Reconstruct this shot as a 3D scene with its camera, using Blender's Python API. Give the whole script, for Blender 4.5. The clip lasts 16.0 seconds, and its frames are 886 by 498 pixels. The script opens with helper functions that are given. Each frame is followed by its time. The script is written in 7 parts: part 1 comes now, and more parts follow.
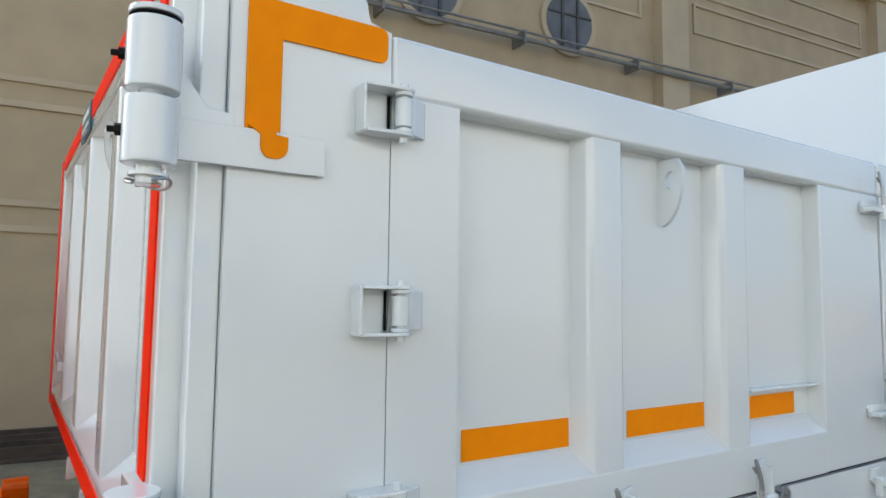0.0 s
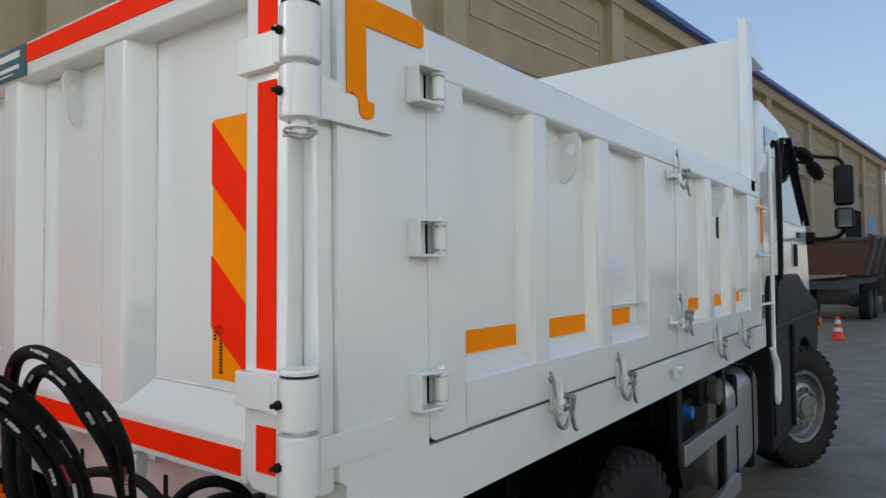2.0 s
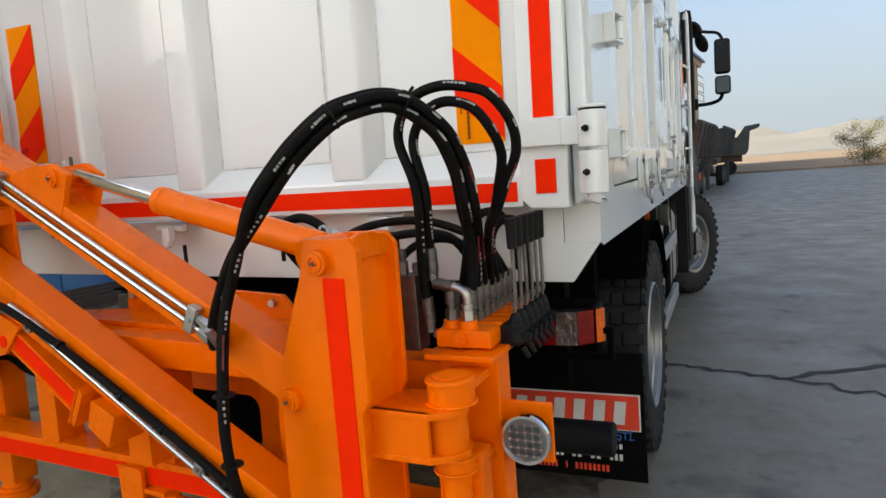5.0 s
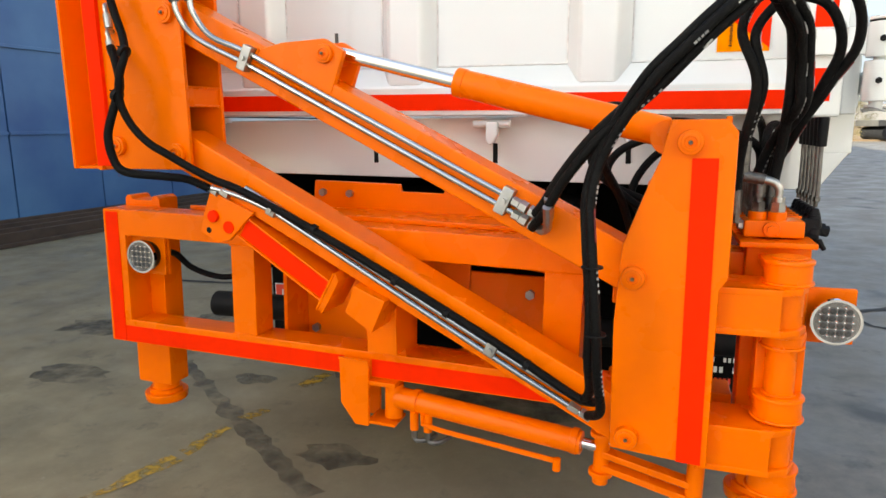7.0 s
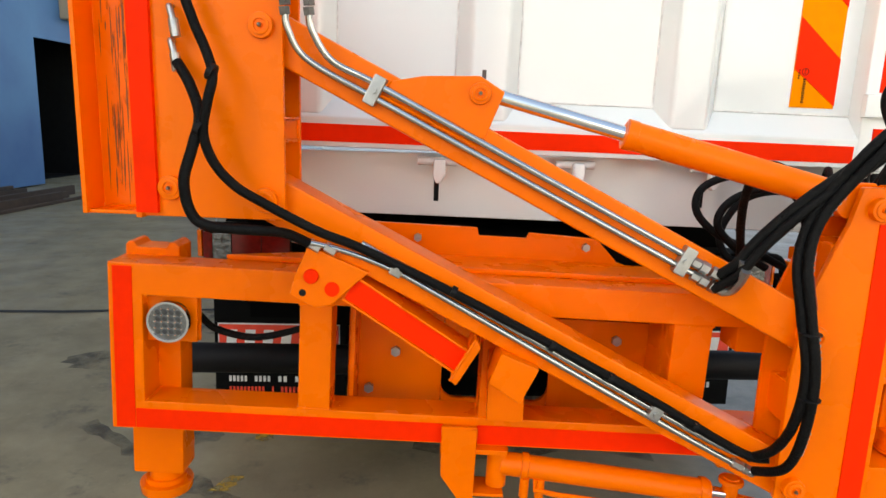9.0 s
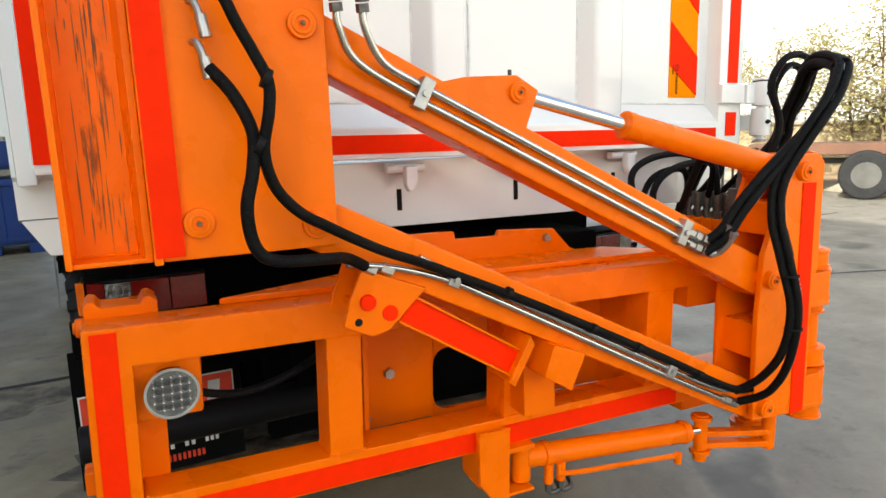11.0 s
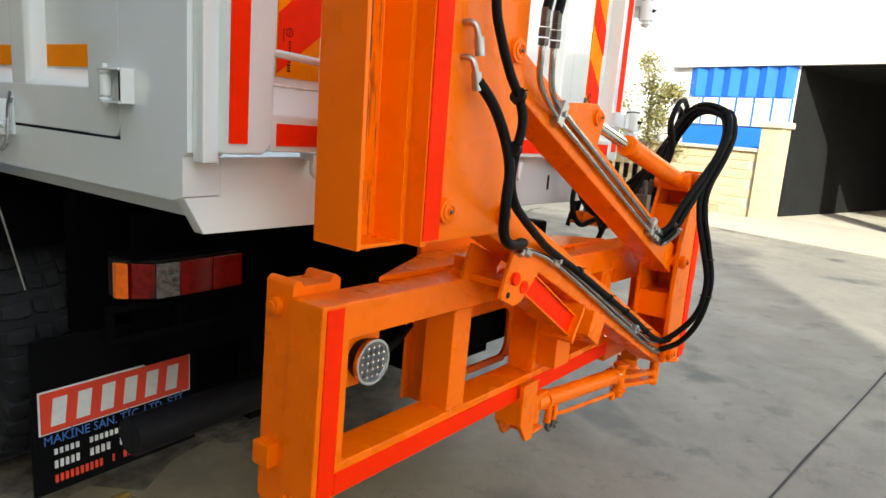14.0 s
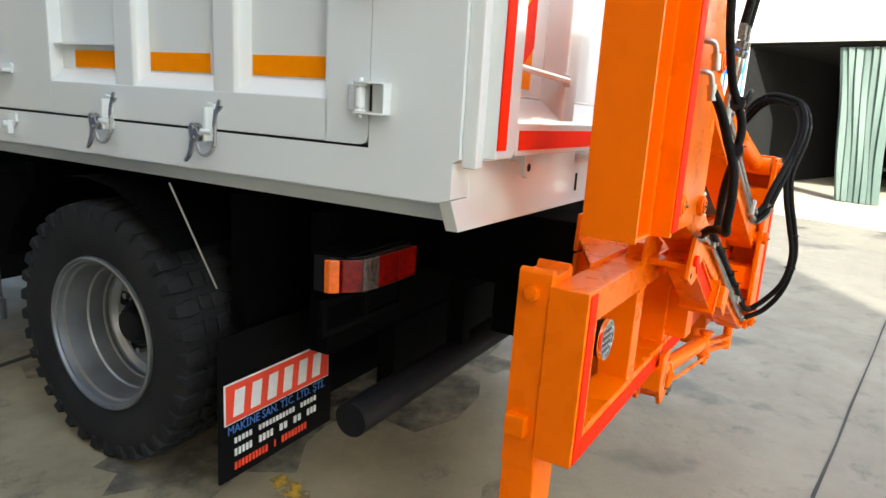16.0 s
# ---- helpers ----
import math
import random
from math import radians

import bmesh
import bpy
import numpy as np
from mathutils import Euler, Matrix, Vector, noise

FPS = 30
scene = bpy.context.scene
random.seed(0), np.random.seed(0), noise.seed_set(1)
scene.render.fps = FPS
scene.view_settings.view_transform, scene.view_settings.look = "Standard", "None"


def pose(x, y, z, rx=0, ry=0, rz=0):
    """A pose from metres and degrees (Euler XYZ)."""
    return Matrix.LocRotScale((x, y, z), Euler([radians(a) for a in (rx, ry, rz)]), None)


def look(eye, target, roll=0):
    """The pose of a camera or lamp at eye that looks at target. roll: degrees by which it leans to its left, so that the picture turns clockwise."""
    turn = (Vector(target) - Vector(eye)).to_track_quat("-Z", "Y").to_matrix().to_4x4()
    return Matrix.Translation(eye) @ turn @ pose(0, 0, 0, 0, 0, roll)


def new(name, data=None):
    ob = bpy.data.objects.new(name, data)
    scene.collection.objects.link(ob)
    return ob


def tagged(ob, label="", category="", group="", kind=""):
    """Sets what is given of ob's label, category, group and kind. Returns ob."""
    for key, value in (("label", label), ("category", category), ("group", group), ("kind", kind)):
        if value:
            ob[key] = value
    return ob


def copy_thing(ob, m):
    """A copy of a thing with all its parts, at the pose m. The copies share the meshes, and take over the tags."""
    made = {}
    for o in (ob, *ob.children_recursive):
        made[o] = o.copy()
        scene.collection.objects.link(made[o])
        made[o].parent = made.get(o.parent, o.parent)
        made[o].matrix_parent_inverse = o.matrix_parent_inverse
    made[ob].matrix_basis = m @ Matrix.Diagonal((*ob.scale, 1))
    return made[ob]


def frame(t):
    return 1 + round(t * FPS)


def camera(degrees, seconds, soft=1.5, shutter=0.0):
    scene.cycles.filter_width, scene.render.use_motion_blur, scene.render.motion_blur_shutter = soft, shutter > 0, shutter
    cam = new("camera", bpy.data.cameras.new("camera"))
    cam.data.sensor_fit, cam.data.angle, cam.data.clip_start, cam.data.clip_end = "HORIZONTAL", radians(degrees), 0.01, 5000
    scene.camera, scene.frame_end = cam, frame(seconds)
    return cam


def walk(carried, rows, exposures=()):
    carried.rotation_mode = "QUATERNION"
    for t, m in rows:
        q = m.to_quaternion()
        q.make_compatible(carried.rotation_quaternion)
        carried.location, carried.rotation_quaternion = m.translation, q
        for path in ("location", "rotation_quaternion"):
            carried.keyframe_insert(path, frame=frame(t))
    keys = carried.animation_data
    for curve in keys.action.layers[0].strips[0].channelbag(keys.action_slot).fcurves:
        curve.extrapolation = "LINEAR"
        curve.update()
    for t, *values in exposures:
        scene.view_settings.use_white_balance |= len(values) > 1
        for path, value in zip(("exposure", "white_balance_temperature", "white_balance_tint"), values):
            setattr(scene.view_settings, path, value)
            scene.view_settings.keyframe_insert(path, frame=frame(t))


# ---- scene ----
cam = camera(67.7, 16.0)

# stops along the way
EXPOSURES = [(0, 1.33, 5900, 3), (0.5, 0.90, 5950, 3), (1, 0.90, 6000, 4), (2, 0.97, 6100, 4), (3, 1.06, 6200, 4), (4, 1.12, 6450, 5), (6.5, 1.72, 6750, 3), (7.5, 1.92, 6850, 3), (9, 1.84, 6750, 2), (12, 1.80, 6500, 1), (14.5, 1.84, 6350, 0), (15.5, 2.30, 6400, 0), (16, 2.38, 6400, 0)]

PATH = [
    (0, (2.253, -0.257, 1.861), (0.589, 0.842, 2.021), 0.7),
    (0.5, (2.282, -0.446, 1.846), (0.796, 0.888, 1.952), 0.4),
    (1, (2.227, -0.577, 1.836), (0.85, 0.868, 1.969), -0.9),
    (1.5, (2.171, -0.7, 1.818), (0.932, 0.865, 1.949), 0.5),
    (2, (2.172, -0.892, 1.776), (0.982, 0.714, 1.837), -0.7),
    (2.5, (2.161, -1.05, 1.726), (1.038, 0.605, 1.721), -0.5),
    (3, (2.105, -1.144, 1.715), (1.035, 0.545, 1.731), 1.3),
    (3.5, (1.962, -1.244, 1.693), (0.942, 0.476, 1.66), -2.1),
    (4, (1.843, -1.396, 1.629), (0.824, 0.322, 1.529), 1.7),
    (4.2, (1.815, -1.499, 1.595), (0.809, 0.225, 1.471), -1.1),
    (6.3, (0.993, -2.05, 1.33), (0.492, -0.146, 0.976), -1.3),
    (6.5, (0.913, -2.1, 1.334), (0.45, -0.191, 0.958), -1.7),
    (7, (0.67, -2.187, 1.33), (0.098, -0.305, 0.965), -0.7),
    (7.5, (0.394, -2.122, 1.324), (-0.075, -0.216, 0.939), -3.0),
    (8, (0.148, -2.144, 1.357), (-0.268, -0.211, 1.058), -1.0),
    (8.5, (-0.102, -2.197, 1.438), (-0.15, -0.241, 1.023), -0.6),
    (9, (-0.32, -2.101, 1.462), (-0.229, -0.14, 1.08), 1.8),
    (9.2, (-0.414, -2.052, 1.489), (-0.252, -0.091, 1.129), 0.2),
    (11.3, (-1.174, -1.825, 1.429), (-0.198, -0.117, 1.067), -0.9),
    (11.5, (-1.226, -1.818, 1.421), (-0.229, -0.131, 1.018), 0.3),
    (12, (-1.41, -1.803, 1.416), (-0.147, -0.299, 1.035), 0.9),
    (12.5, (-1.623, -1.745, 1.436), (-0.247, -0.352, 1.031), 2.3),
    (13, (-1.775, -1.595, 1.43), (-0.335, -0.262, 1.046), 3.0),
    (13.5, (-1.925, -1.43, 1.448), (-0.435, -0.152, 1.064), 2.8),
    (14, (-2.145, -1.33, 1.487), (-0.532, -0.212, 1.103), 4.2),
    (14.5, (-2.328, -1.199, 1.52), (-0.702, -0.094, 1.153), 3.9),
    (15, (-2.425, -1.011, 1.484), (-0.782, 0.067, 1.111), 2.9),
    (15.5, (-2.554, -0.884, 1.451), (-0.948, 0.221, 1.003), 3.1),
    (16, (-2.721, -0.77, 1.517), (-1.013, 0.173, 1.077), 3.4),
]
walk(cam, [(t, look(e, g, r)) for t, e, g, r in PATH], EXPOSURES)

# ---- light ----
world = bpy.data.worlds.new("sky")
scene.world = world
world.use_nodes = True
wn = world.node_tree
bg = wn.nodes["Background"]
sky = wn.nodes.new("ShaderNodeTexSky")
sky.sky_type = "NISHITA"
sky.sun_disc = False
sky.sun_elevation = radians(31.0)
sky.sun_rotation = radians(241.0)
sky.air_density, sky.dust_density, sky.ozone_density = 0.75, 3.8, 1.5
# pale dust haze that thickens towards the horizon
way = wn.nodes.new("ShaderNodeTexCoord")
up = wn.nodes.new("ShaderNodeSeparateXYZ")
wn.links.new(way.outputs["Generated"], up.inputs[0])
thick = wn.nodes.new("ShaderNodeMapRange")
thick.interpolation_type = "SMOOTHSTEP"
for key, v in (("From Min", 0.0), ("From Max", 0.36), ("To Min", 0.92), ("To Max", 0.25)):
    thick.inputs[key].default_value = v
wn.links.new(up.outputs["Z"], thick.inputs[0])
haze = wn.nodes.new("ShaderNodeMix")
haze.data_type = "RGBA"
haze.inputs["B"].default_value = (1.80, 1.98, 2.25, 1)
wn.links.new(sky.outputs[0], haze.inputs["A"])
wn.links.new(thick.outputs[0], haze.inputs["Factor"])
wn.links.new(haze.outputs["Result"], bg.inputs[0])
bg.inputs[1].default_value = 0.136
sun_data = bpy.data.lights.new("sun", "SUN")
sun_data.energy, sun_data.angle, sun_data.color = 3.0, radians(0.6), (1.0, 0.95, 0.87)
sun = new("sun", sun_data)
sun.matrix_world = look((-30, -10, 20), (-30 + 0.750, -10 + 0.416, 20 - 0.515))


# ---- materials ----
def mat(name, color, rough=0.5, metal=0.0, vary=0.08, scale=8.0, bump=0.0, bscale=60.0, coat=0.0, spec=0.5, second=None, rvary=0.1, stretch=(1, 1, 1)):
    """A painted or plain surface: colour wandering at two scales, uneven gloss, fine relief."""
    m = bpy.data.materials.new(name)
    m.use_nodes = True
    nt = m.node_tree
    b = nt.nodes["Principled BSDF"]
    tc = nt.nodes.new("ShaderNodeTexCoord")
    mp = nt.nodes.new("ShaderNodeMapping")
    mp.inputs["Scale"].default_value = stretch
    nt.links.new(tc.outputs["Object"], mp.inputs[0])
    n1 = nt.nodes.new("ShaderNodeTexNoise")
    n1.inputs["Scale"].default_value, n1.inputs["Detail"].default_value = scale, 6
    n2 = nt.nodes.new("ShaderNodeTexNoise")
    n2.inputs["Scale"].default_value, n2.inputs["Detail"].default_value = scale * 0.17, 3
    nt.links.new(mp.outputs[0], n1.inputs[0])
    nt.links.new(mp.outputs[0], n2.inputs[0])
    add = nt.nodes.new("ShaderNodeMath")
    add.operation = "ADD"
    nt.links.new(n1.outputs[0], add.inputs[0])
    nt.links.new(n2.outputs[0], add.inputs[1])
    ramp = nt.nodes.new("ShaderNodeMapRange")
    ramp.inputs["From Min"].default_value, ramp.inputs["From Max"].default_value = 0.65, 1.35
    nt.links.new(add.outputs[0], ramp.inputs[0])
    mix = nt.nodes.new("ShaderNodeMix")
    mix.data_type = "RGBA"
    dark = second or tuple(c * (1 - vary) for c in color)
    light = color if second else tuple(min(1.0, c * (1 + vary)) for c in color)
    mix.inputs["A"].default_value, mix.inputs["B"].default_value = (*dark, 1), (*light, 1)
    nt.links.new(ramp.outputs[0], mix.inputs["Factor"])
    nt.links.new(mix.outputs["Result"], b.inputs["Base Color"])
    rr = nt.nodes.new("ShaderNodeMapRange")
    rr.inputs["To Min"].default_value, rr.inputs["To Max"].default_value = max(0.03, rough - rvary), min(1.0, rough + rvary)
    nt.links.new(n1.outputs[0], rr.inputs[0])
    nt.links.new(rr.outputs[0], b.inputs["Roughness"])
    b.inputs["Metallic"].default_value = metal
    b.inputs["Specular IOR Level"].default_value = spec
    b.inputs["Coat Weight"].default_value = coat
    b.inputs["Coat Roughness"].default_value = 0.07
    if bump:
        n3 = nt.nodes.new("ShaderNodeTexNoise")
        n3.inputs["Scale"].default_value, n3.inputs["Detail"].default_value = bscale, 4
        nt.links.new(mp.outputs[0], n3.inputs[0])
        bp = nt.nodes.new("ShaderNodeBump")
        bp.inputs["Strength"].default_value, bp.inputs["Distance"].default_value = bump, 0.01
        nt.links.new(n3.outputs[0], bp.inputs["Height"])
        nt.links.new(bp.outputs[0], b.inputs["Normal"])
    return m


WHITE = mat("white_paint", (0.765, 0.80, 0.795), 0.26, vary=0.025, scale=1.5, bump=0.05, bscale=5, coat=1.0, rvary=0.02)
ORANGE = mat("orange_paint", (0.92, 0.160, 0.0), 0.28, vary=0.10, scale=5, bump=0.12, bscale=12, coat=0.0, spec=0.16, rvary=0.12)
RED_TAPE = mat("red_reflective_tape", (0.98, 0.024, 0.001), 0.5, vary=0.08, scale=30, bump=0.05, bscale=300, spec=0.05)
AMBER_TAPE = mat("amber_reflective_tape", (1.0, 0.285, 0.0), 0.5, vary=0.07, scale=30, bump=0.05, bscale=300, spec=0.04)
SEALER = mat("dirty_white_seam_sealer", (0.70, 0.70, 0.68), 0.6, vary=0.3, scale=40)
STEEL = mat("zinc_plated_steel", (0.44, 0.44, 0.43), 0.40, metal=1.0, vary=0.2, scale=40)
PIPE = mat("bright_steel_pipe", (0.50, 0.50, 0.49), 0.20, metal=1.0, vary=0.10, rvary=0.06, scale=30)
CHROME = mat("chrome_rod", (0.80, 0.80, 0.80), 0.10, metal=1.0, vary=0.03, rvary=0.04)
ALU = mat("aluminium", (0.48, 0.49, 0.50), 0.40, metal=1.0, vary=0.06, scale=20)
RIM = mat("silver_wheel_paint", (0.25, 0.255, 0.26), 0.36, metal=0.8, vary=0.22, scale=9)
RUBBER = mat("tyre_rubber", (0.019, 0.019, 0.020), 0.70, vary=0.35, scale=25, bump=0.2, bscale=90, spec=0.16)
HOSE = mat("black_rubber_hose", (0.005, 0.005, 0.005), 0.55, vary=0.4, scale=60, bump=0.4, bscale=180, spec=0.10)
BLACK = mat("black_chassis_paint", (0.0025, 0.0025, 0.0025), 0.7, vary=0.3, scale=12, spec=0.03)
PLASTIC = mat("black_plastic", (0.008, 0.008, 0.009), 0.52, vary=0.2, scale=30, spec=0.14)
FLAP = mat("black_flap_rubber", (0.004, 0.004, 0.004), 0.7, vary=0.3, scale=14, spec=0.06)
PRINT_RED = mat("printed_red", (0.78, 0.055, 0.020), 0.5, vary=0.12, scale=30)
PRINT_WHITE = mat("printed_white", (0.72, 0.72, 0.70), 0.5, vary=0.1, scale=40)
FERRULE = mat("dull_crimped_ferrule", (0.17, 0.165, 0.155), 0.48, metal=1.0, vary=0.35, scale=60, bump=0.3, bscale=200)
PRINT_MAROON = mat("worn_red_print", (0.16, 0.012, 0.012), 0.6, vary=0.5, scale=120)
PRINT_GREY = mat("worn_white_print", (0.36, 0.36, 0.35), 0.6, vary=0.5, scale=120)
PRINT_BLUE = mat("printed_blue", (0.05, 0.16, 0.50), 0.5, vary=0.15, scale=40)
LENS_RED = mat("red_lens", (0.16, 0.003, 0.002), 0.2, vary=0.5, scale=40, coat=0.25, spec=0.3)
LENS_AMBER = mat("amber_lens", (0.75, 0.13, 0.003), 0.15, vary=0.2, scale=60, coat=0.4)
LENS_CLEAR = mat("clear_lens", (0.12, 0.12, 0.118), 0.14, vary=0.85, scale=70, metal=0.8, coat=0.5, bump=0.5, bscale=70)
LED = mat("smoked_led_cup", (0.06, 0.06, 0.06), 0.20, vary=0.4, scale=160, metal=0.3, coat=0.6)
LAMP_DISH = mat("silvered_lamp_dish", (0.21, 0.21, 0.207), 0.24, vary=0.5, scale=120, metal=0.75, coat=0.5)
BLUE_STEEL = mat("blue_sheet_metal", (0.095, 0.225, 0.41), 0.42, vary=0.45, scale=0.9, bump=0.25, bscale=3, second=(0.022, 0.080, 0.25))
BLUE_PAINT = mat("bright_blue_paint", (0.02, 0.13, 0.55), 0.42, vary=0.1, scale=6)
BLUE_BIN = mat("blue_plastic_bin", (0.012, 0.05, 0.23), 0.45, vary=0.2, scale=6)
TAN = mat("tan_render_wall", (0.45, 0.345, 0.205), 0.85, vary=0.12, scale=1.6, bump=0.2, bscale=25)
TAN_TRIM = mat("tan_plaster_trim", (0.50, 0.395, 0.25), 0.85, vary=0.10, scale=2.0, bump=0.2, bscale=25)
FACADE = mat("white_facade_paint", (0.66, 0.645, 0.615), 0.7, vary=0.06, scale=1.0, bump=0.1, bscale=10)
BLOCK = mat("cream_concrete_block", (0.44, 0.35, 0.21), 0.85, vary=0.14, scale=4, bump=0.3, bscale=40)
MORTAR = mat("grey_mortar", (0.38, 0.35, 0.29), 0.9, vary=0.1, scale=10)
RUST = mat("rusty_brown_steel", (0.085, 0.050, 0.034), 0.8, vary=0.4, scale=3, bump=0.3, bscale=20, second=(0.16, 0.065, 0.035))
OLD_STEEL = mat("dark_rusted_bar", (0.075, 0.048, 0.031), 0.8, vary=0.4, scale=6, bump=0.3, bscale=20)
GREY_STEEL = mat("weathered_grey_steel", (0.075, 0.072, 0.066), 0.7, vary=0.4, scale=4, bump=0.3, bscale=20)
WINDOW_GREY = mat("dusty_grey_window_glass", (0.115, 0.112, 0.105), 0.35, vary=0.5, scale=2.5, spec=0.4)
PIPE_GREY = mat("dull_galvanised_pipe", (0.24, 0.225, 0.20), 0.55, metal=0.4, vary=0.3, scale=5)
# near-black colour for the shade in openings, gaps and holes, and for print
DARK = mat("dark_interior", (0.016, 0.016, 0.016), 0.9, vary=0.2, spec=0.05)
CURTAIN = mat("grey_green_strip_curtain", (0.055, 0.085, 0.075), 0.45, vary=0.35, scale=2.2, second=(0.11, 0.145, 0.13), stretch=(1, 1, 0.3), spec=0.2)
GLASS_SKY = mat("dark_window_glass", (0.02, 0.025, 0.03), 0.06, vary=0.05, coat=1.0, spec=0.6, rvary=0.02)
GLASS_DARK = mat("tinted_glass", (0.012, 0.014, 0.016), 0.25, vary=0.1, coat=0.0, spec=0.2)
CREAM = mat("cream_window_blind", (0.55, 0.53, 0.44), 0.6, vary=0.08, scale=5)
CONE_ORANGE = mat("traffic_cone_plastic", (0.80, 0.07, 0.02), 0.5, vary=0.1)
BARK = mat("tree_bark", (0.16, 0.11, 0.07), 0.9, vary=0.3, scale=20, bump=0.4, bscale=60)
LEAF = mat("autumn_leaves", (0.070, 0.090, 0.012), 0.6, vary=0.5, scale=3, second=(0.17, 0.13, 0.02))
LEAF_DRY = mat("dry_yellow_leaves", (0.23, 0.18, 0.055), 0.7, vary=0.5, scale=3, second=(0.12, 0.11, 0.03))
SOIL = mat("dry_soil", (0.30, 0.205, 0.12), 0.95, vary=0.25, scale=3, bump=0.5, bscale=30)
KERB = mat("pale_kerb_concrete", (0.40, 0.355, 0.28), 0.85, vary=0.12, scale=6, bump=0.2, bscale=60)
PAVING = mat("pale_concrete_paving", (0.36, 0.315, 0.25), 0.85, vary=0.10, scale=2, bump=0.2, bscale=60)
HILL = mat("hazy_dry_hills", (0.24, 0.22, 0.19), 1.0, vary=0.10, scale=0.05)
STAIN_SHADE = mat("oil_stain_on_concrete", (0.075, 0.070, 0.063), 0.6, vary=0.2, scale=20, second=(0.115, 0.105, 0.09), bump=0.2, bscale=80)
TAR = mat("dark_crack_filler", (0.035, 0.033, 0.031), 0.8, vary=0.2, scale=20)
YELLOW_MARK = mat("worn_yellow_road_paint", (0.62, 0.38, 0.03), 0.8, vary=0.3, scale=25, second=(0.40, 0.26, 0.06))
WEAR = mat("black_rub_marks", (0.22, 0.06, 0.006), 0.6, vary=0.4, scale=30)
ROOF_BLUE = mat("blue_roof_sheet", (0.05, 0.10, 0.30), 0.5, vary=0.15, scale=3)


def worn(m, scale, lo, hi, most, stretch=(1, 1, 1)):
    """Lets the ground show through a thin soaked-in or painted layer, in ragged patches."""
    nt = m.node_tree
    tc = nt.nodes.new("ShaderNodeTexCoord")
    n = nt.nodes.new("ShaderNodeTexNoise")
    n.inputs["Scale"].default_value, n.inputs["Detail"].default_value, n.inputs["Roughness"].default_value = scale, 8, 0.65
    r = nt.nodes.new("ShaderNodeMapRange")
    r.inputs["From Min"].default_value, r.inputs["From Max"].default_value, r.inputs["To Max"].default_value = lo, hi, most
    mp = nt.nodes.new("ShaderNodeMapping")
    mp.inputs["Scale"].default_value = stretch
    nt.links.new(tc.outputs["Object"], mp.inputs[0])
    nt.links.new(mp.outputs[0], n.inputs[0])
    nt.links.new(n.outputs[0], r.inputs[0])
    nt.links.new(r.outputs[0], nt.nodes["Principled BSDF"].inputs["Alpha"])


worn(STAIN_SHADE, 5.0, 0.36, 0.62, 0.62)
SMUDGE = mat("black_rubber_smudge", (0.07, 0.022, 0.004), 0.6, vary=0.3, scale=40)
worn(SMUDGE, 70.0, 0.50, 0.72, 0.55, (1, 1, 0.25))
worn(YELLOW_MARK, 22.0, 0.38, 0.58, 0.95)


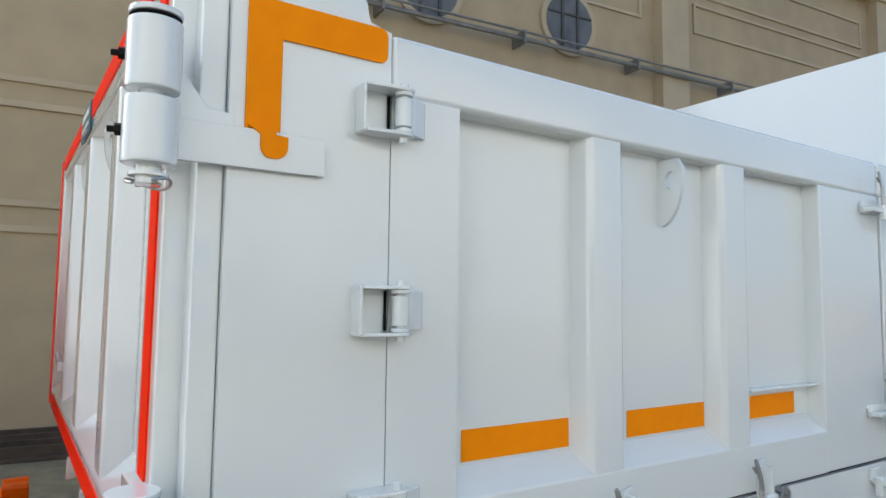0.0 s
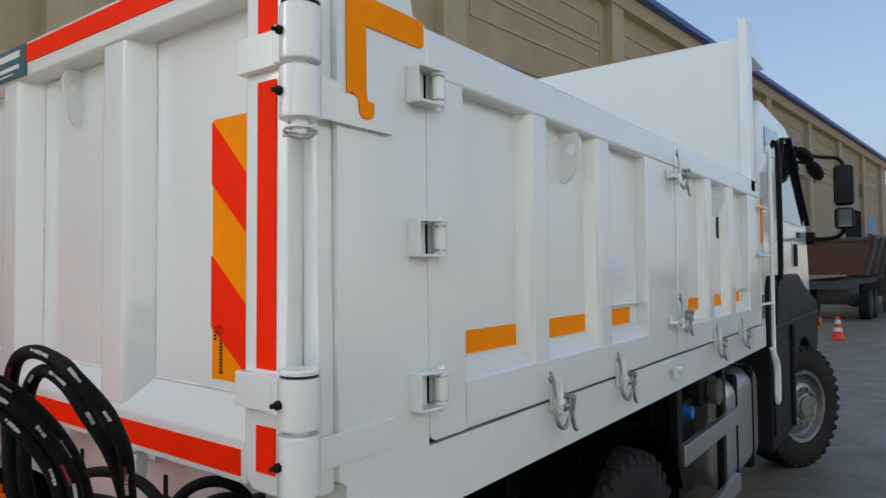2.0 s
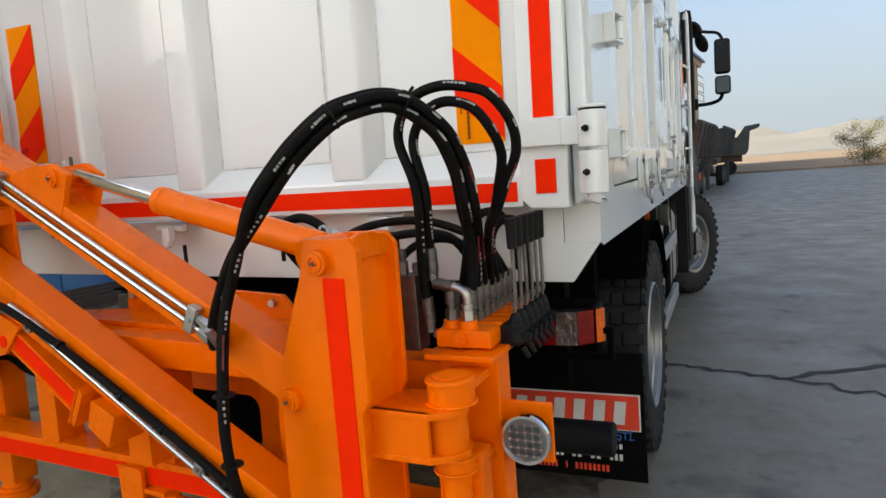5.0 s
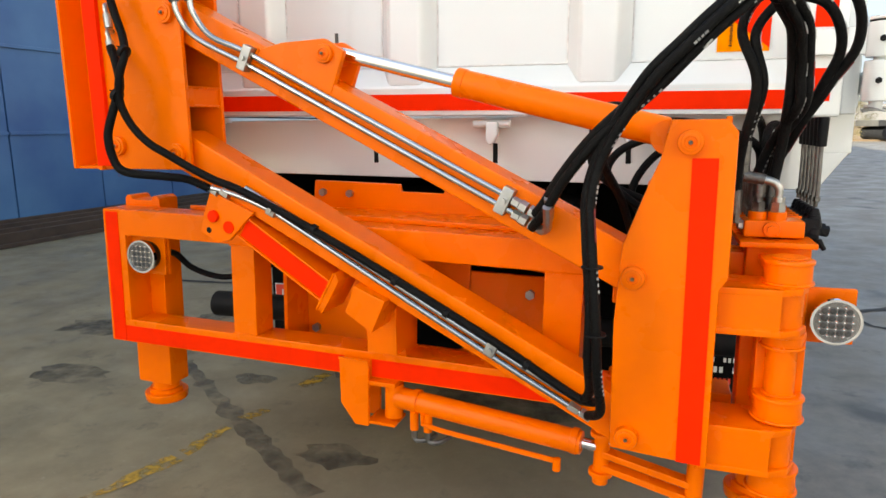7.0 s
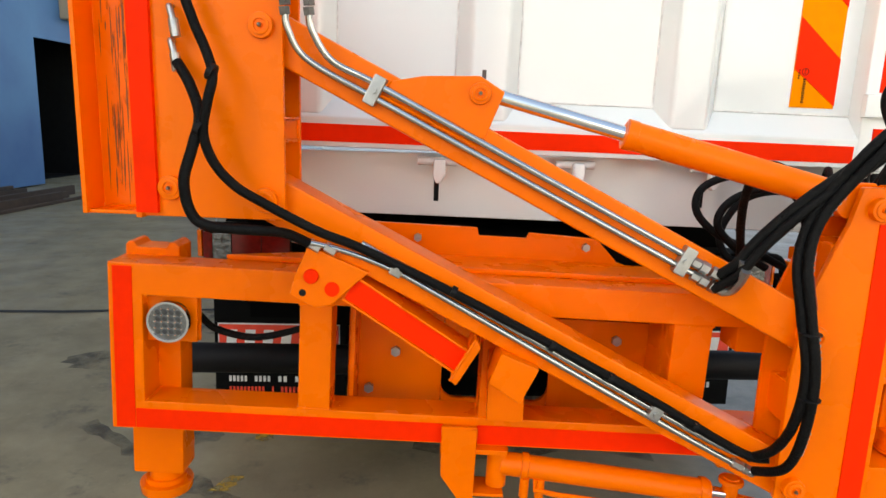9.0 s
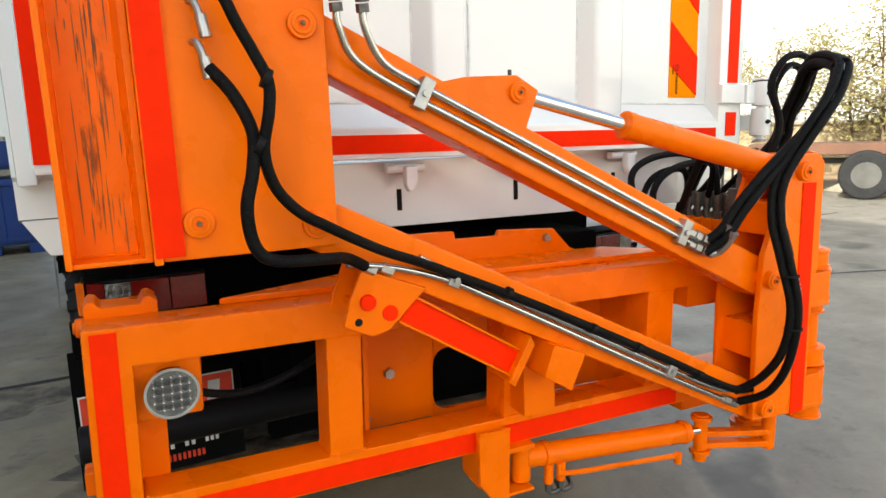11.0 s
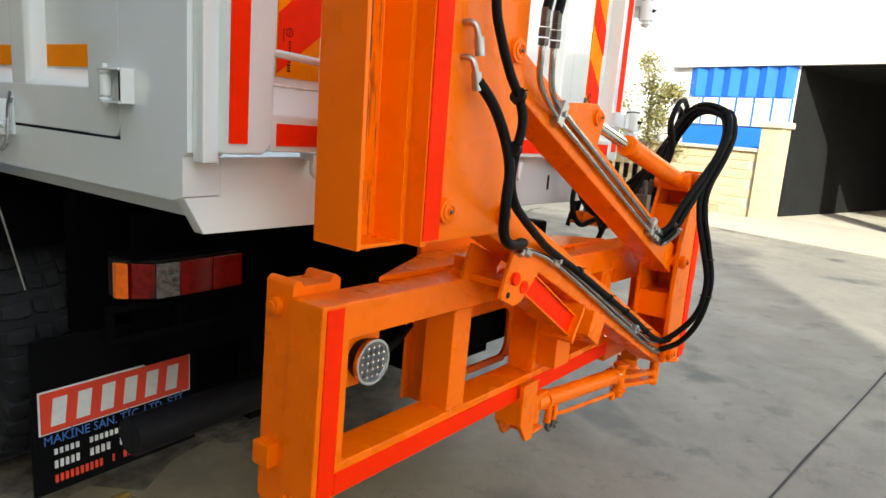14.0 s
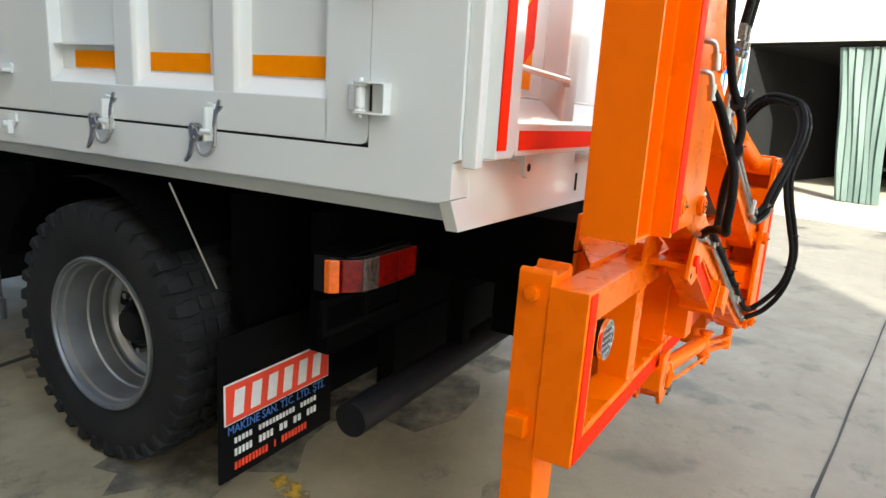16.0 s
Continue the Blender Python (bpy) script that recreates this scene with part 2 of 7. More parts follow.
def ground_material():
    m = bpy.data.materials.new("worn_concrete_yard")
    m.use_nodes = True
    nt = m.node_tree
    b = nt.nodes["Principled BSDF"]
    tc = nt.nodes.new("ShaderNodeTexCoord")

    def noise_at(scale, detail, lo, hi, rough=0.5):
        n = nt.nodes.new("ShaderNodeTexNoise")
        n.inputs["Scale"].default_value, n.inputs["Detail"].default_value, n.inputs["Roughness"].default_value = scale, detail, rough
        nt.links.new(tc.outputs["Object"], n.inputs[0])
        r = nt.nodes.new("ShaderNodeMapRange")
        r.inputs["From Min"].default_value, r.inputs["From Max"].default_value = lo, hi
        nt.links.new(n.outputs[0], r.inputs[0])
        return r.outputs[0]

    def mixed(fac, a, bb):
        x = nt.nodes.new("ShaderNodeMix")
        x.data_type = "RGBA"
        for key, v in (("A", a), ("B", bb)):
            if isinstance(v, tuple):
                x.inputs[key].default_value = (*v, 1)
            else:
                nt.links.new(v, x.inputs[key])
        nt.links.new(fac, x.inputs["Factor"])
        return x.outputs["Result"]

    base = mixed(noise_at(0.35, 4, 0.35, 0.65), (0.140, 0.128, 0.110), (0.200, 0.178, 0.146))
    base = mixed(noise_at(9, 8, 0.35, 0.75, 0.7), base, (0.232, 0.207, 0.172))
    base = mixed(noise_at(1.3, 5, 0.60, 0.68), base, (0.075, 0.070, 0.064))
    base = mixed(noise_at(40, 6, 0.55, 0.80, 0.8), base, (0.14, 0.132, 0.122))
    base = mixed(noise_at(5.5, 9, 0.56, 0.70, 0.72), base, (0.095, 0.088, 0.078))
    # brown dust towards the workshop side, cleaner grey towards the open yard
    sep = nt.nodes.new("ShaderNodeSeparateXYZ")
    nt.links.new(tc.outputs["Object"], sep.inputs[0])
    drift = nt.nodes.new("ShaderNodeMath")
    drift.operation = "MULTIPLY_ADD"
    nt.links.new(noise_at(0.5, 4, 0.2, 0.8), drift.inputs[0])
    drift.inputs[1].default_value = 2.4
    nt.links.new(sep.outputs[0], drift.inputs[2])
    side = nt.nodes.new("ShaderNodeMapRange")
    side.inputs["From Min"].default_value, side.inputs["From Max"].default_value = 2.2, 0.2
    side.inputs["To Max"].default_value = 0.97
    nt.links.new(drift.outputs[0], side.inputs[0])
    dust = mixed(noise_at(2.6, 8, 0.3, 0.72, 0.65), (0.195, 0.162, 0.098), (0.37, 0.315, 0.195))
    dust = mixed(noise_at(4.3, 10, 0.55, 0.72, 0.74), dust, (0.100, 0.086, 0.064))
    dust = mixed(noise_at(26, 8, 0.58, 0.74, 0.8), dust, (0.42, 0.375, 0.27))
    base = mixed(side.outputs[0], base, dust)
    nt.links.new(base, b.inputs["Base Color"])
    b.inputs["Specular IOR Level"].default_value = 0.5
    r = nt.nodes.new("ShaderNodeMapRange")
    r.inputs["To Min"].default_value, r.inputs["To Max"].default_value = 0.36, 0.66
    nt.links.new(noise_at(2.0, 5, 0.3, 0.7), r.inputs[0])
    nt.links.new(r.outputs[0], b.inputs["Roughness"])
    bp = nt.nodes.new("ShaderNodeBump")
    bp.inputs["Strength"].default_value, bp.inputs["Distance"].default_value = 0.16, 0.01
    nt.links.new(noise_at(80, 6, 0.2, 0.8, 0.7), bp.inputs["Height"])
    nt.links.new(bp.outputs[0], b.inputs["Normal"])
    return m


GROUND = ground_material()


# ---- building blocks ----
def put_in(bm, tmp):
    me = bpy.data.meshes.new("tmp")
    tmp.to_mesh(me)
    tmp.free()
    bm.from_mesh(me)
    bpy.data.meshes.remove(me)
    return bm


def box(bm, x0, x1, y0, y1, z0, z1, r=0.0, m=None, seg=2):
    t = bmesh.new()
    bmesh.ops.create_cube(t, size=1)
    bmesh.ops.scale(t, vec=(abs(x1 - x0), abs(y1 - y0), abs(z1 - z0)), verts=t.verts)
    bmesh.ops.translate(t, vec=((x0 + x1) / 2, (y0 + y1) / 2, (z0 + z1) / 2), verts=t.verts)
    if r:
        bmesh.ops.bevel(t, geom=t.edges[:], offset=r, segments=seg, affect="EDGES", profile=0.5)
    if m is not None:
        bmesh.ops.transform(t, matrix=m, verts=t.verts)
    return put_in(bm, t)


def prism(bm, pts, axis, a, b, r=0.0, seg=2):
    """A polygon of two coordinates, drawn out along the third axis from a to b."""
    t = bmesh.new()
    rows = []
    for v in (a, b):
        row = []
        for p, q in pts:
            co = {"x": (v, p, q), "y": (p, v, q), "z": (p, q, v)}[axis]
            row.append(t.verts.new(co))
        rows.append(row)
    n = len(pts)
    t.faces.new(rows[0])
    t.faces.new(rows[1][::-1])
    for i in range(n):
        t.faces.new((rows[0][i], rows[1][i], rows[1][(i + 1) % n], rows[0][(i + 1) % n]))
    bmesh.ops.recalc_face_normals(t, faces=t.faces[:])
    if r:
        bmesh.ops.bevel(t, geom=t.edges[:], offset=r, segments=seg, affect="EDGES", profile=0.5)
    return put_in(bm, t)


def cyl(bm, p0, p1, r0, r1=None, seg=20, rim=0.0):
    p0, p1 = Vector(p0), Vector(p1)
    t = bmesh.new()
    d = p1 - p0
    bmesh.ops.create_cone(t, cap_ends=True, segments=seg, radius1=r0, radius2=r0 if r1 is None else r1, depth=d.length)
    if rim:
        caps = [e for e in t.edges if len([f for f in e.link_faces if len(f.verts) > 4]) == 1]
        bmesh.ops.bevel(t, geom=caps, offset=rim, segments=2, affect="EDGES", profile=0.5)
    m = Matrix.Translation((p0 + p1) / 2) @ d.to_track_quat("Z", "Y").to_matrix().to_4x4()
    bmesh.ops.transform(t, matrix=m, verts=t.verts)
    return put_in(bm, t)


def bar(bm, p0, p1, w, h, up=(0, 1, 0), r=0.0):
    """A square bar from p0 to p1; w across, h along up."""
    p0, p1 = Vector(p0), Vector(p1)
    d = (p1 - p0).normalized()
    u = Vector(up)
    u = (u - d * u.dot(d)).normalized()
    s = d.cross(u)
    m = Matrix((d, s, u)).transposed().to_4x4()
    m.translation = (p0 + p1) / 2
    return box(bm, -(p1 - p0).length / 2, (p1 - p0).length / 2, -w / 2, w / 2, -h / 2, h / 2, r, m)


def smooth_path(pts, n=8):
    pts = [Vector(p) for p in pts]
    out = []
    for i in range(len(pts) - 1):
        p0, p1, p2, p3 = pts[max(i - 1, 0)], pts[i], pts[i + 1], pts[min(i + 2, len(pts) - 1)]
        for k in range(n):
            s = k / n
            out.append(0.5 * ((2 * p1) + (p2 - p0) * s + (2 * p0 - 5 * p1 + 4 * p2 - p3) * s * s + (3 * p1 - p0 - 3 * p2 + p3) * s ** 3))
    out.append(pts[-1])
    return out


def tube(bm, pts, r, seg=10, n=8, smooth=True):
    path = smooth_path(pts, n) if smooth else [Vector(p) for p in pts]
    rings = []
    d = (path[1] - path[0]).normalized()
    u = d.orthogonal().normalized()
    for i, p in enumerate(path):
        d = (path[min(i + 1, len(path) - 1)] - path[max(i - 1, 0)]).normalized()
        u = (u - d * u.dot(d)).normalized()
        s = d.cross(u)
        rings.append([bm.verts.new(p + r * (math.cos(k * math.tau / seg) * u + math.sin(k * math.tau / seg) * s)) for k in range(seg)])
    for a, b in zip(rings, rings[1:]):
        for k in range(seg):
            bm.faces.new((a[k], a[(k + 1) % seg], b[(k + 1) % seg], b[k]))
    bm.faces.new(rings[0][::-1])
    bm.faces.new(rings[-1])
    return bm


def lathe(bm, profile, seg=48):
    """A profile of (x, radius), turned round the x axis."""
    rings = [[bm.verts.new((x, r * math.cos(k * math.tau / seg), r * math.sin(k * math.tau / seg))) for k in range(seg)] for x, r in profile]
    for a, b in zip(rings, rings[1:]):
        for k in range(seg):
            bm.faces.new((a[k], b[k], b[(k + 1) % seg], a[(k + 1) % seg]))
    return bm


def moved(m, f, *args, **kw):
    t = bmesh.new()
    f(t, *args, **kw)
    bmesh.ops.transform(t, matrix=m, verts=t.verts)
    return t


def mesh_of(name, bm, material, angle=38):
    bmesh.ops.recalc_face_normals(bm, faces=bm.faces[:])
    me = bpy.data.meshes.new(name)
    bm.to_mesh(me)
    bm.free()
    me.materials.append(material)
    me.shade_smooth()
    me.set_sharp_from_angle(angle=radians(angle))
    return me


def crisp(ob):
    """Keeps wide faces flat beside their rounded edges."""
    if len(ob.data.polygons) > 12:
        ob.modifiers.new("flat_faces", "WEIGHTED_NORMAL").keep_sharp = True
    return ob


def part(name, bm, material, parent, label="", m=None):
    me = bm if isinstance(bm, bpy.types.Mesh) else mesh_of(name, bm, material)
    ob = new(name, me) if name in ("block", "kerb_stone", "lettering", "crown", "trunk") else crisp(new(name, me))
    ob.parent = parent
    if m is not None:
        ob.matrix_basis = m
    if label:
        tagged(ob, label)
    return ob


def thing(name, label, category, m=None, group="", kind=""):
    ob = new(name)
    ob.empty_display_size = 0.2
    if m is not None:
        ob.matrix_basis = m
    return tagged(ob, label, category, group, kind)


def solid(name, bm, material, label, category, group="", kind="", m=None):
    ob = crisp(new(name, mesh_of(name, bm, material)))
    if m is not None:
        ob.matrix_basis = m
    return tagged(ob, label, category, group, kind)


def B(f, *args, **kw):
    """A fresh bmesh with one piece in it."""
    return f(bmesh.new(), *args, **kw)


MIRROR = Matrix.Diagonal((-1, 1, 1, 1))


def flipped(bm):
    bmesh.ops.transform(bm, matrix=MIRROR, verts=bm.verts)
    bmesh.ops.reverse_faces(bm, faces=bm.faces[:])
    return bm


def sided(bm, s):
    return bm if s > 0 else flipped(bm)


# ---- ground and surroundings ----
gb = bmesh.new()
bmesh.ops.create_grid(gb, x_segments=40, y_segments=40, size=900)
ground = solid("ground", gb, GROUND, "worn grey concrete yard with oil stains and cracks", "ground", kind="structure")


def strip(bm, pts, w, z=0.004):
    """A narrow flat strip along a line on the ground."""
    pts = [Vector((*p, z)) for p in pts]
    rows = []
    for i, p in enumerate(pts):
        d = (pts[min(i + 1, len(pts) - 1)] - pts[max(i - 1, 0)]).normalized()
        s = Vector((-d.y, d.x, 0)) * w / 2 * random.uniform(0.6, 1.4)
        rows.append((bm.verts.new(p + s), bm.verts.new(p - s)))
    for a, b in zip(rows, rows[1:]):
        bm.faces.new((a[0], a[1], b[1], b[0]))
    return bm


def wander(p, q, n, amp):
    p, q = Vector(p), Vector(q)
    d = (q - p).orthogonal().normalized()
    return [p.lerp(q, i / n) + d * random.uniform(-amp, amp) * (0 < i < n) for i in range(n + 1)]


cr = bmesh.new()
for p, q, amp in (((-4, 2.6), (1.2, 3.0), 0.04), ((1.2, 3.0), (1.88, 2.8), 0.03), ((1.88, 2.8), (3.2, 3.65), 0.05), ((3.2, 3.65), (9, 4.2), 0.08), ((1.88, 2.8), (2.9, 2.35), 0.05), ((2.9, 2.35), (7, 1.2), 0.08)):
    strip(cr, wander(p, q, 14, amp), 0.044)
part("crack", cr, TAR, ground, "dark irregular crack filled with tar")
jo = bmesh.new()
strip(jo, wander((-3, -0.42), (0.2, -0.97), 8, 0.004), 0.012)
strip(jo, wander((0.2, -0.97), (12, -2.7), 20, 0.006), 0.012)
part("joint", jo, TAR, ground, "thin dark saw-cut joint")
ym = bmesh.new()
for p, q in (((-1.25, -0.5), (-1.12, -0.1)), ((-1.12, -0.06), (-1.08, 0.2)), ((-1.06, 0.3), (-1.02, 0.42)), ((-1.0, 0.72), (-0.94, 0.92))):
    strip(ym, wander(p, q, 6, 0.012), 0.07, 0.005)
sb = bmesh.new()
strip(sb, wander((-1.85, 0.88), (-0.45, -0.21), 30, 0.006), 0.085, 0.003)
# oil stains; the last four large patches deepen the shade under the truck
for x, y, r in ((-0.5, 0.085, 0.10), (-2.35, 0.55, 0.13), (-2.9, 1.3, 0.17), (-3.3, 0.2, 0.12), (-2.1, 1.7, 0.15), (-1.3, 0.75, 0.07), (-0.75, 1.35, 0.42), (0.35, 1.1, 0.5), (-1.75, 2.5, 0.30), (0.0, 2.4, 0.55)):
    vs = [sb.verts.new((x + 1.7 * q * math.cos(a), y + q * math.sin(a), 0.003)) for a, q in [(math.tau * k / 22, r * random.uniform(0.75, 1.2)) for k in range(22)]]
    sb.faces.new(vs)
tagged(part("oil_stain", sb, STAIN_SHADE, ground, "dark soaked-in oil stains"), kind="stuff")
part("yellow_marking", ym, YELLOW_MARK, ground, "worn yellow painted floor line")

# Tan workshop on the far side of the truck
WALL = pose(-8, 6, 0, 0, 0, -5.5)
hall = thing("workshop_building", "long tan rendered workshop with pilasters and blue roof edge", "building", WALL)
part("wall", B(box, -12, 0, -2.3, 3.7, 4.2, 11.2), TAN, hall)
part("wall", B(box, -12, 0, -8.2, -2.3, 0, 11.2), TAN, hall)
part("wall", B(box, -12, 0, 3.7, 4.4, 0, 11.2), TAN, hall)
part("wall", B(box, -12, 0, 7.4, 70, 0, 11.2), TAN, hall)
part("wall", B(box, -12, 0, 4.4, 7.4, 3.0, 11.2), TAN, hall)
part("wall", B(box, -12, -0.4, -2.3, 3.7, 0, 4.2), TAN, hall)
for z in (2.75, 4.5):
    for h in (0.0, 0.36):
        part("band_moulding", B(box, 0, 0.05, -8.2, -2.6, z + h, z + h + 0.1, 0.012), TAN_TRIM, hall)
part("wall", B(box, -12, -4, 4.4, 7.4, 0, 3.0), TAN, hall)
# end block out of view, lengthened so that the truck stays in shade
part("annex", B(box, -12, 0, -14.8, -8.2, 0, 11.2), TAN, hall, "tan end block")
for i in range(9):
    y = 5.9 + 8.6 * (i - 1)
    if y < -8:
        continue
    part("pilaster", B(box, -0.05, 0.28, y, y + 0.85, 3.2, 10.9, 0.02), TAN_TRIM, hall)
    for z0, z1 in ((7.35, 8.15), (8.35, 9.1), (9.3, 10.1)):
        fb = bmesh.new()
        y0, y1 = y + 1.3, y + 8.2
        for a, b, c, d in ((y0, y1, z0, z0 + 0.07), (y0, y1, z1 - 0.07, z1), (y0, y0 + 0.07, z0 + 0.07, z1 - 0.07), (y1 - 0.07, y1, z0 + 0.07, z1 - 0.07)):
            box(fb, -0.02, 0.05, a, b, c, d, 0.012)
        if z0 > 8 or i > 1:
            part("panel_moulding", fb, TAN_TRIM, hall)
part("cornice", B(prism, [(-0.1, 10.75), (0.35, 10.75), (0.45, 11.05), (0.45, 11.2), (-0.1, 11.2)], "y", -8.2, 70), TAN_TRIM, hall)
part("roof", B(prism, [(-12.2, 11.2), (0.75, 11.2), (0.75, 11.42), (-5, 13.4), (-12.2, 11.5)], "y", -14.9, 70.3), ROOF_BLUE, hall, "blue metal roof edge")
for y in (-4.1, 0.1, 3.4, 53.5, 57.3):
    w = part("round_window", moved(Matrix.Translation((0.02, y, 7.78)), cyl, (-0.05, 0, 0), (0.06, 0, 0), 0.72, seg=40), TAN_TRIM, hall)
    part("pane", moved(Matrix.Translation((0.02, y, 7.78)), cyl, (0.0, 0, 0), (0.075, 0, 0), 0.60, seg=40), WINDOW_GREY, w)
    mb = bmesh.new()
    for k in (-0.2, 0.2):
        box(mb, 0.09, 0.13, y + k - 0.03, y + k + 0.03, 7.78 - 0.55, 7.78 + 0.55)
    box(mb, 0.095, 0.125, y - 0.57, y + 0.57, 7.92, 7.96)
    part("mullion", mb, GREY_STEEL, w)
pb = bmesh.new()
tube(pb, [(0.35, -8, 7.05), (0.35, 40, 7.05)], 0.05, 8, 2, False)
tube(pb, [(0.42, -8, 7.17), (0.42, 40, 7.17)], 0.025, 8, 2, False)
for k in range(1, 18):
    box(pb, 0, 0.45, -10 + 3 * k, -9.95 + 3 * k, 6.95, 7.2)
part("pipe_run", pb, PIPE_GREY, hall, "grey service pipes on wall brackets")
for k in range(4, 8):
    y0 = -8.3 + 1.5 * k
    part("gate_panel", B(box, -0.3, 0.03, y0 + 0.01, y0 + 1.49, 0.03, 4.2, 0.01), BLUE_STEEL, hall, "scuffed blue sheet-metal gate panel")
    for z in (1.28, 2.5):
        part("gate_rail", B(box, 0.03, 0.06, y0 + 0.01, y0 + 1.49, z, z + 0.05, 0.005), BLUE_STEEL, hall)
part("far_door", B(box, 0.005, 0.08, 58.5, 64, 0.0, 5.9, 0.01), BLUE_STEEL, hall, "tall blue sliding door")
# flat near-black sheet on the wall in place of a shaded opening
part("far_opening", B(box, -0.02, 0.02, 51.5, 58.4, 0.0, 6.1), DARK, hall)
part("gate_leaf", B(box, 0.065, 0.12, 3.5, 4.95, 0.03, 4.2, 0.01), BLUE_STEEL, hall)
# near-black sheets round the doorway recess, its shade painted as colour
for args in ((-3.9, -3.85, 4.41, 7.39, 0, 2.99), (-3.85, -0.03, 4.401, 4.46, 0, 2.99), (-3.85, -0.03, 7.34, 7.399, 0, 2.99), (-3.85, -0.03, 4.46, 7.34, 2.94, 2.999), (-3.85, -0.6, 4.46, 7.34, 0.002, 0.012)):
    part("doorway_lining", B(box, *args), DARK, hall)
part("gate_head", B(box, 0.005, 0.05, 4.96, 7.4, 2.75, 4.2, 0.01), BLUE_STEEL, hall)
pile = thing("steel_bar_pile", "rusty flat steel bars lying along the gate", "steel bars", WALL)
for k in range(17):
    part("steel_bar", B(box, 0.25 + 0.1 * k, 0.31 + 0.1 * k, -8.5 + random.uniform(-.6, .6), 3.2 + random.uniform(-.8, .8), 0.004, (0.05, 0.11, 0.075, 0.16)[k % 4], 0.005), OLD_STEEL, pile)

# White building across the yard
FRONT = pose(12.4, -1.2, 0, 0, 0, math.degrees(math.atan2(-0.3, 0.954)))
fac = thing("white_building", "sunlit white industrial building with blue panels and open gate", "building", FRONT)
part("wall", B(box, 0, 14, 2.15, 21, 0, 9), FACADE, fac)
part("wall", B(box, 0, 14, -30, -6.5, 0, 9), FACADE, fac)
part("wall", B(box, 0, 14, -6.5, 2.15, 3.05, 9), FACADE, fac)
# near-black sheets inside the gate; the dim interior is put into their colour
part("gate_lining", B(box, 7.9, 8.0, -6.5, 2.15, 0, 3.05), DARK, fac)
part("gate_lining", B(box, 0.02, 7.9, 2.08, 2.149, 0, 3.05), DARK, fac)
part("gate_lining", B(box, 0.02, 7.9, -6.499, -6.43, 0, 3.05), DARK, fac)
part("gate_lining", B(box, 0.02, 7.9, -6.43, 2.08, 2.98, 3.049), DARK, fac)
part("floor_slab", B(box, 0, 7.9, -6.5, 2.15, -0.05, 0.012), KERB, fac)
part("gate_lintel", B(box, -0.12, 0.0, -6.6, 4.95, 3.05, 3.2, 0.01), FACADE, fac)
part("lower_panel", B(box, -0.05, 0, 2.18, 4.56, 0.02, 1.78, 0.01), BLUE_PAINT, fac, "bright blue lower panel")
for k in range(6):
    y0 = 2.18 + 0.397 * k
    part("louvre_panel", B(prism, [(-0.02, y0), (-0.09, y0 + 0.20), (-0.02, y0 + 0.392), (0, y0 + 0.392), (0, y0)], "z", 2.42, 3.04), BLUE_PAINT, fac, "bright blue folded panel")
    w = part("window", B(box, -0.06, 0, y0 + 0.005, y0 + 0.392, 1.8, 2.41, 0.01), BLUE_PAINT, fac)
    part("pane", B(box, -0.066, -0.03, y0 + 0.025, y0 + 0.372, 1.815, 2.395), CREAM, w)
    part("window_bar", B(box, -0.07, -0.03, y0 + 0.19, y0 + 0.205, 1.815, 2.395), CREAM, w)
for y in (6.4, 6.95, 12.5):
    part("downpipe", B(cyl, (-0.06, y, 0.2), (-0.06, y, 9), 0.035), FACADE, fac)
for k in range(7):
    y = 0.36 - 0.13 * k
    a0 = bmesh.new()
    rows = []
    for i in range(13):
        z = 0.03 + 2.92 * i / 12
        fall = (2.95 - z)
        yc = y - fall * (0.13 - 0.01 * k) + 0.015 * math.sin(2.3 * z + k)
        fold = 0.05 + 0.02 * math.sin(1.7 * z + 2 * k)
        rows.append([a0.verts.new((0.10 + u, yc + v, z)) for u, v in ((0, 0.085), (-fold, 0.03), (-0.6 * fold, -0.03), (0, -0.085), (fold, -0.01))])
    for p, q in zip(rows, rows[1:]):
        for i in range(5):
            a0.faces.new((p[i], p[(i + 1) % 5], q[(i + 1) % 5], q[i]))
    a0.faces.new(rows[0])
    a0.faces.new(rows[-1][::-1])
    part("curtain_strip", a0, CURTAIN, fac, "pale green hanging plastic strip")
sh = bmesh.new()
for z in (0.45, 1.0, 1.55, 2.1):
    box(sh, 4.2, 4.8, -3.0, 0.6, z, z + 0.05)
for y in (-3.0, -1.2, 0.55):
    box(sh, 4.2, 4.25, y, y + 0.05, 0.012, 2.4)
solid("storage_rack", sh, GREY_STEEL, "dim grey steel rack inside the open gate", "rack", m=FRONT)

# Block wall, planting bed and kerb in front of it
bw = thing("boundary_wall", "low cream concrete block wall with flat coping", "wall", FRONT @ Matrix.Translation((0, -0.15, 0)), kind="structure")
part("wall_core", B(box, -0.925, -0.75, 2.36, 40, 0, 1.30), MORTAR, bw)
block_mesh = mesh_of("block", B(box, -0.94, -0.90, 0.006, 0.394, 0.005, 0.18, 0.006, seg=1), BLOCK)
far_blocks = bmesh.new()
for row in range(7):
    for col in range(40):
        y, z = 2.36 + 0.4 * col + (0.2 if row % 2 else 0), 0.01 + 0.184 * row
        if col < 22:
            part("block", block_mesh, BLOCK, bw, m=Matrix.Translation((random.uniform(-0.002, 0.002), y, z)))
        else:
            box(far_blocks, -0.94, -0.90, y + 0.006, y + 0.394, z + 0.005, z + 0.18)
tagged(part("far_blocks", far_blocks, BLOCK, bw), kind="stuff")
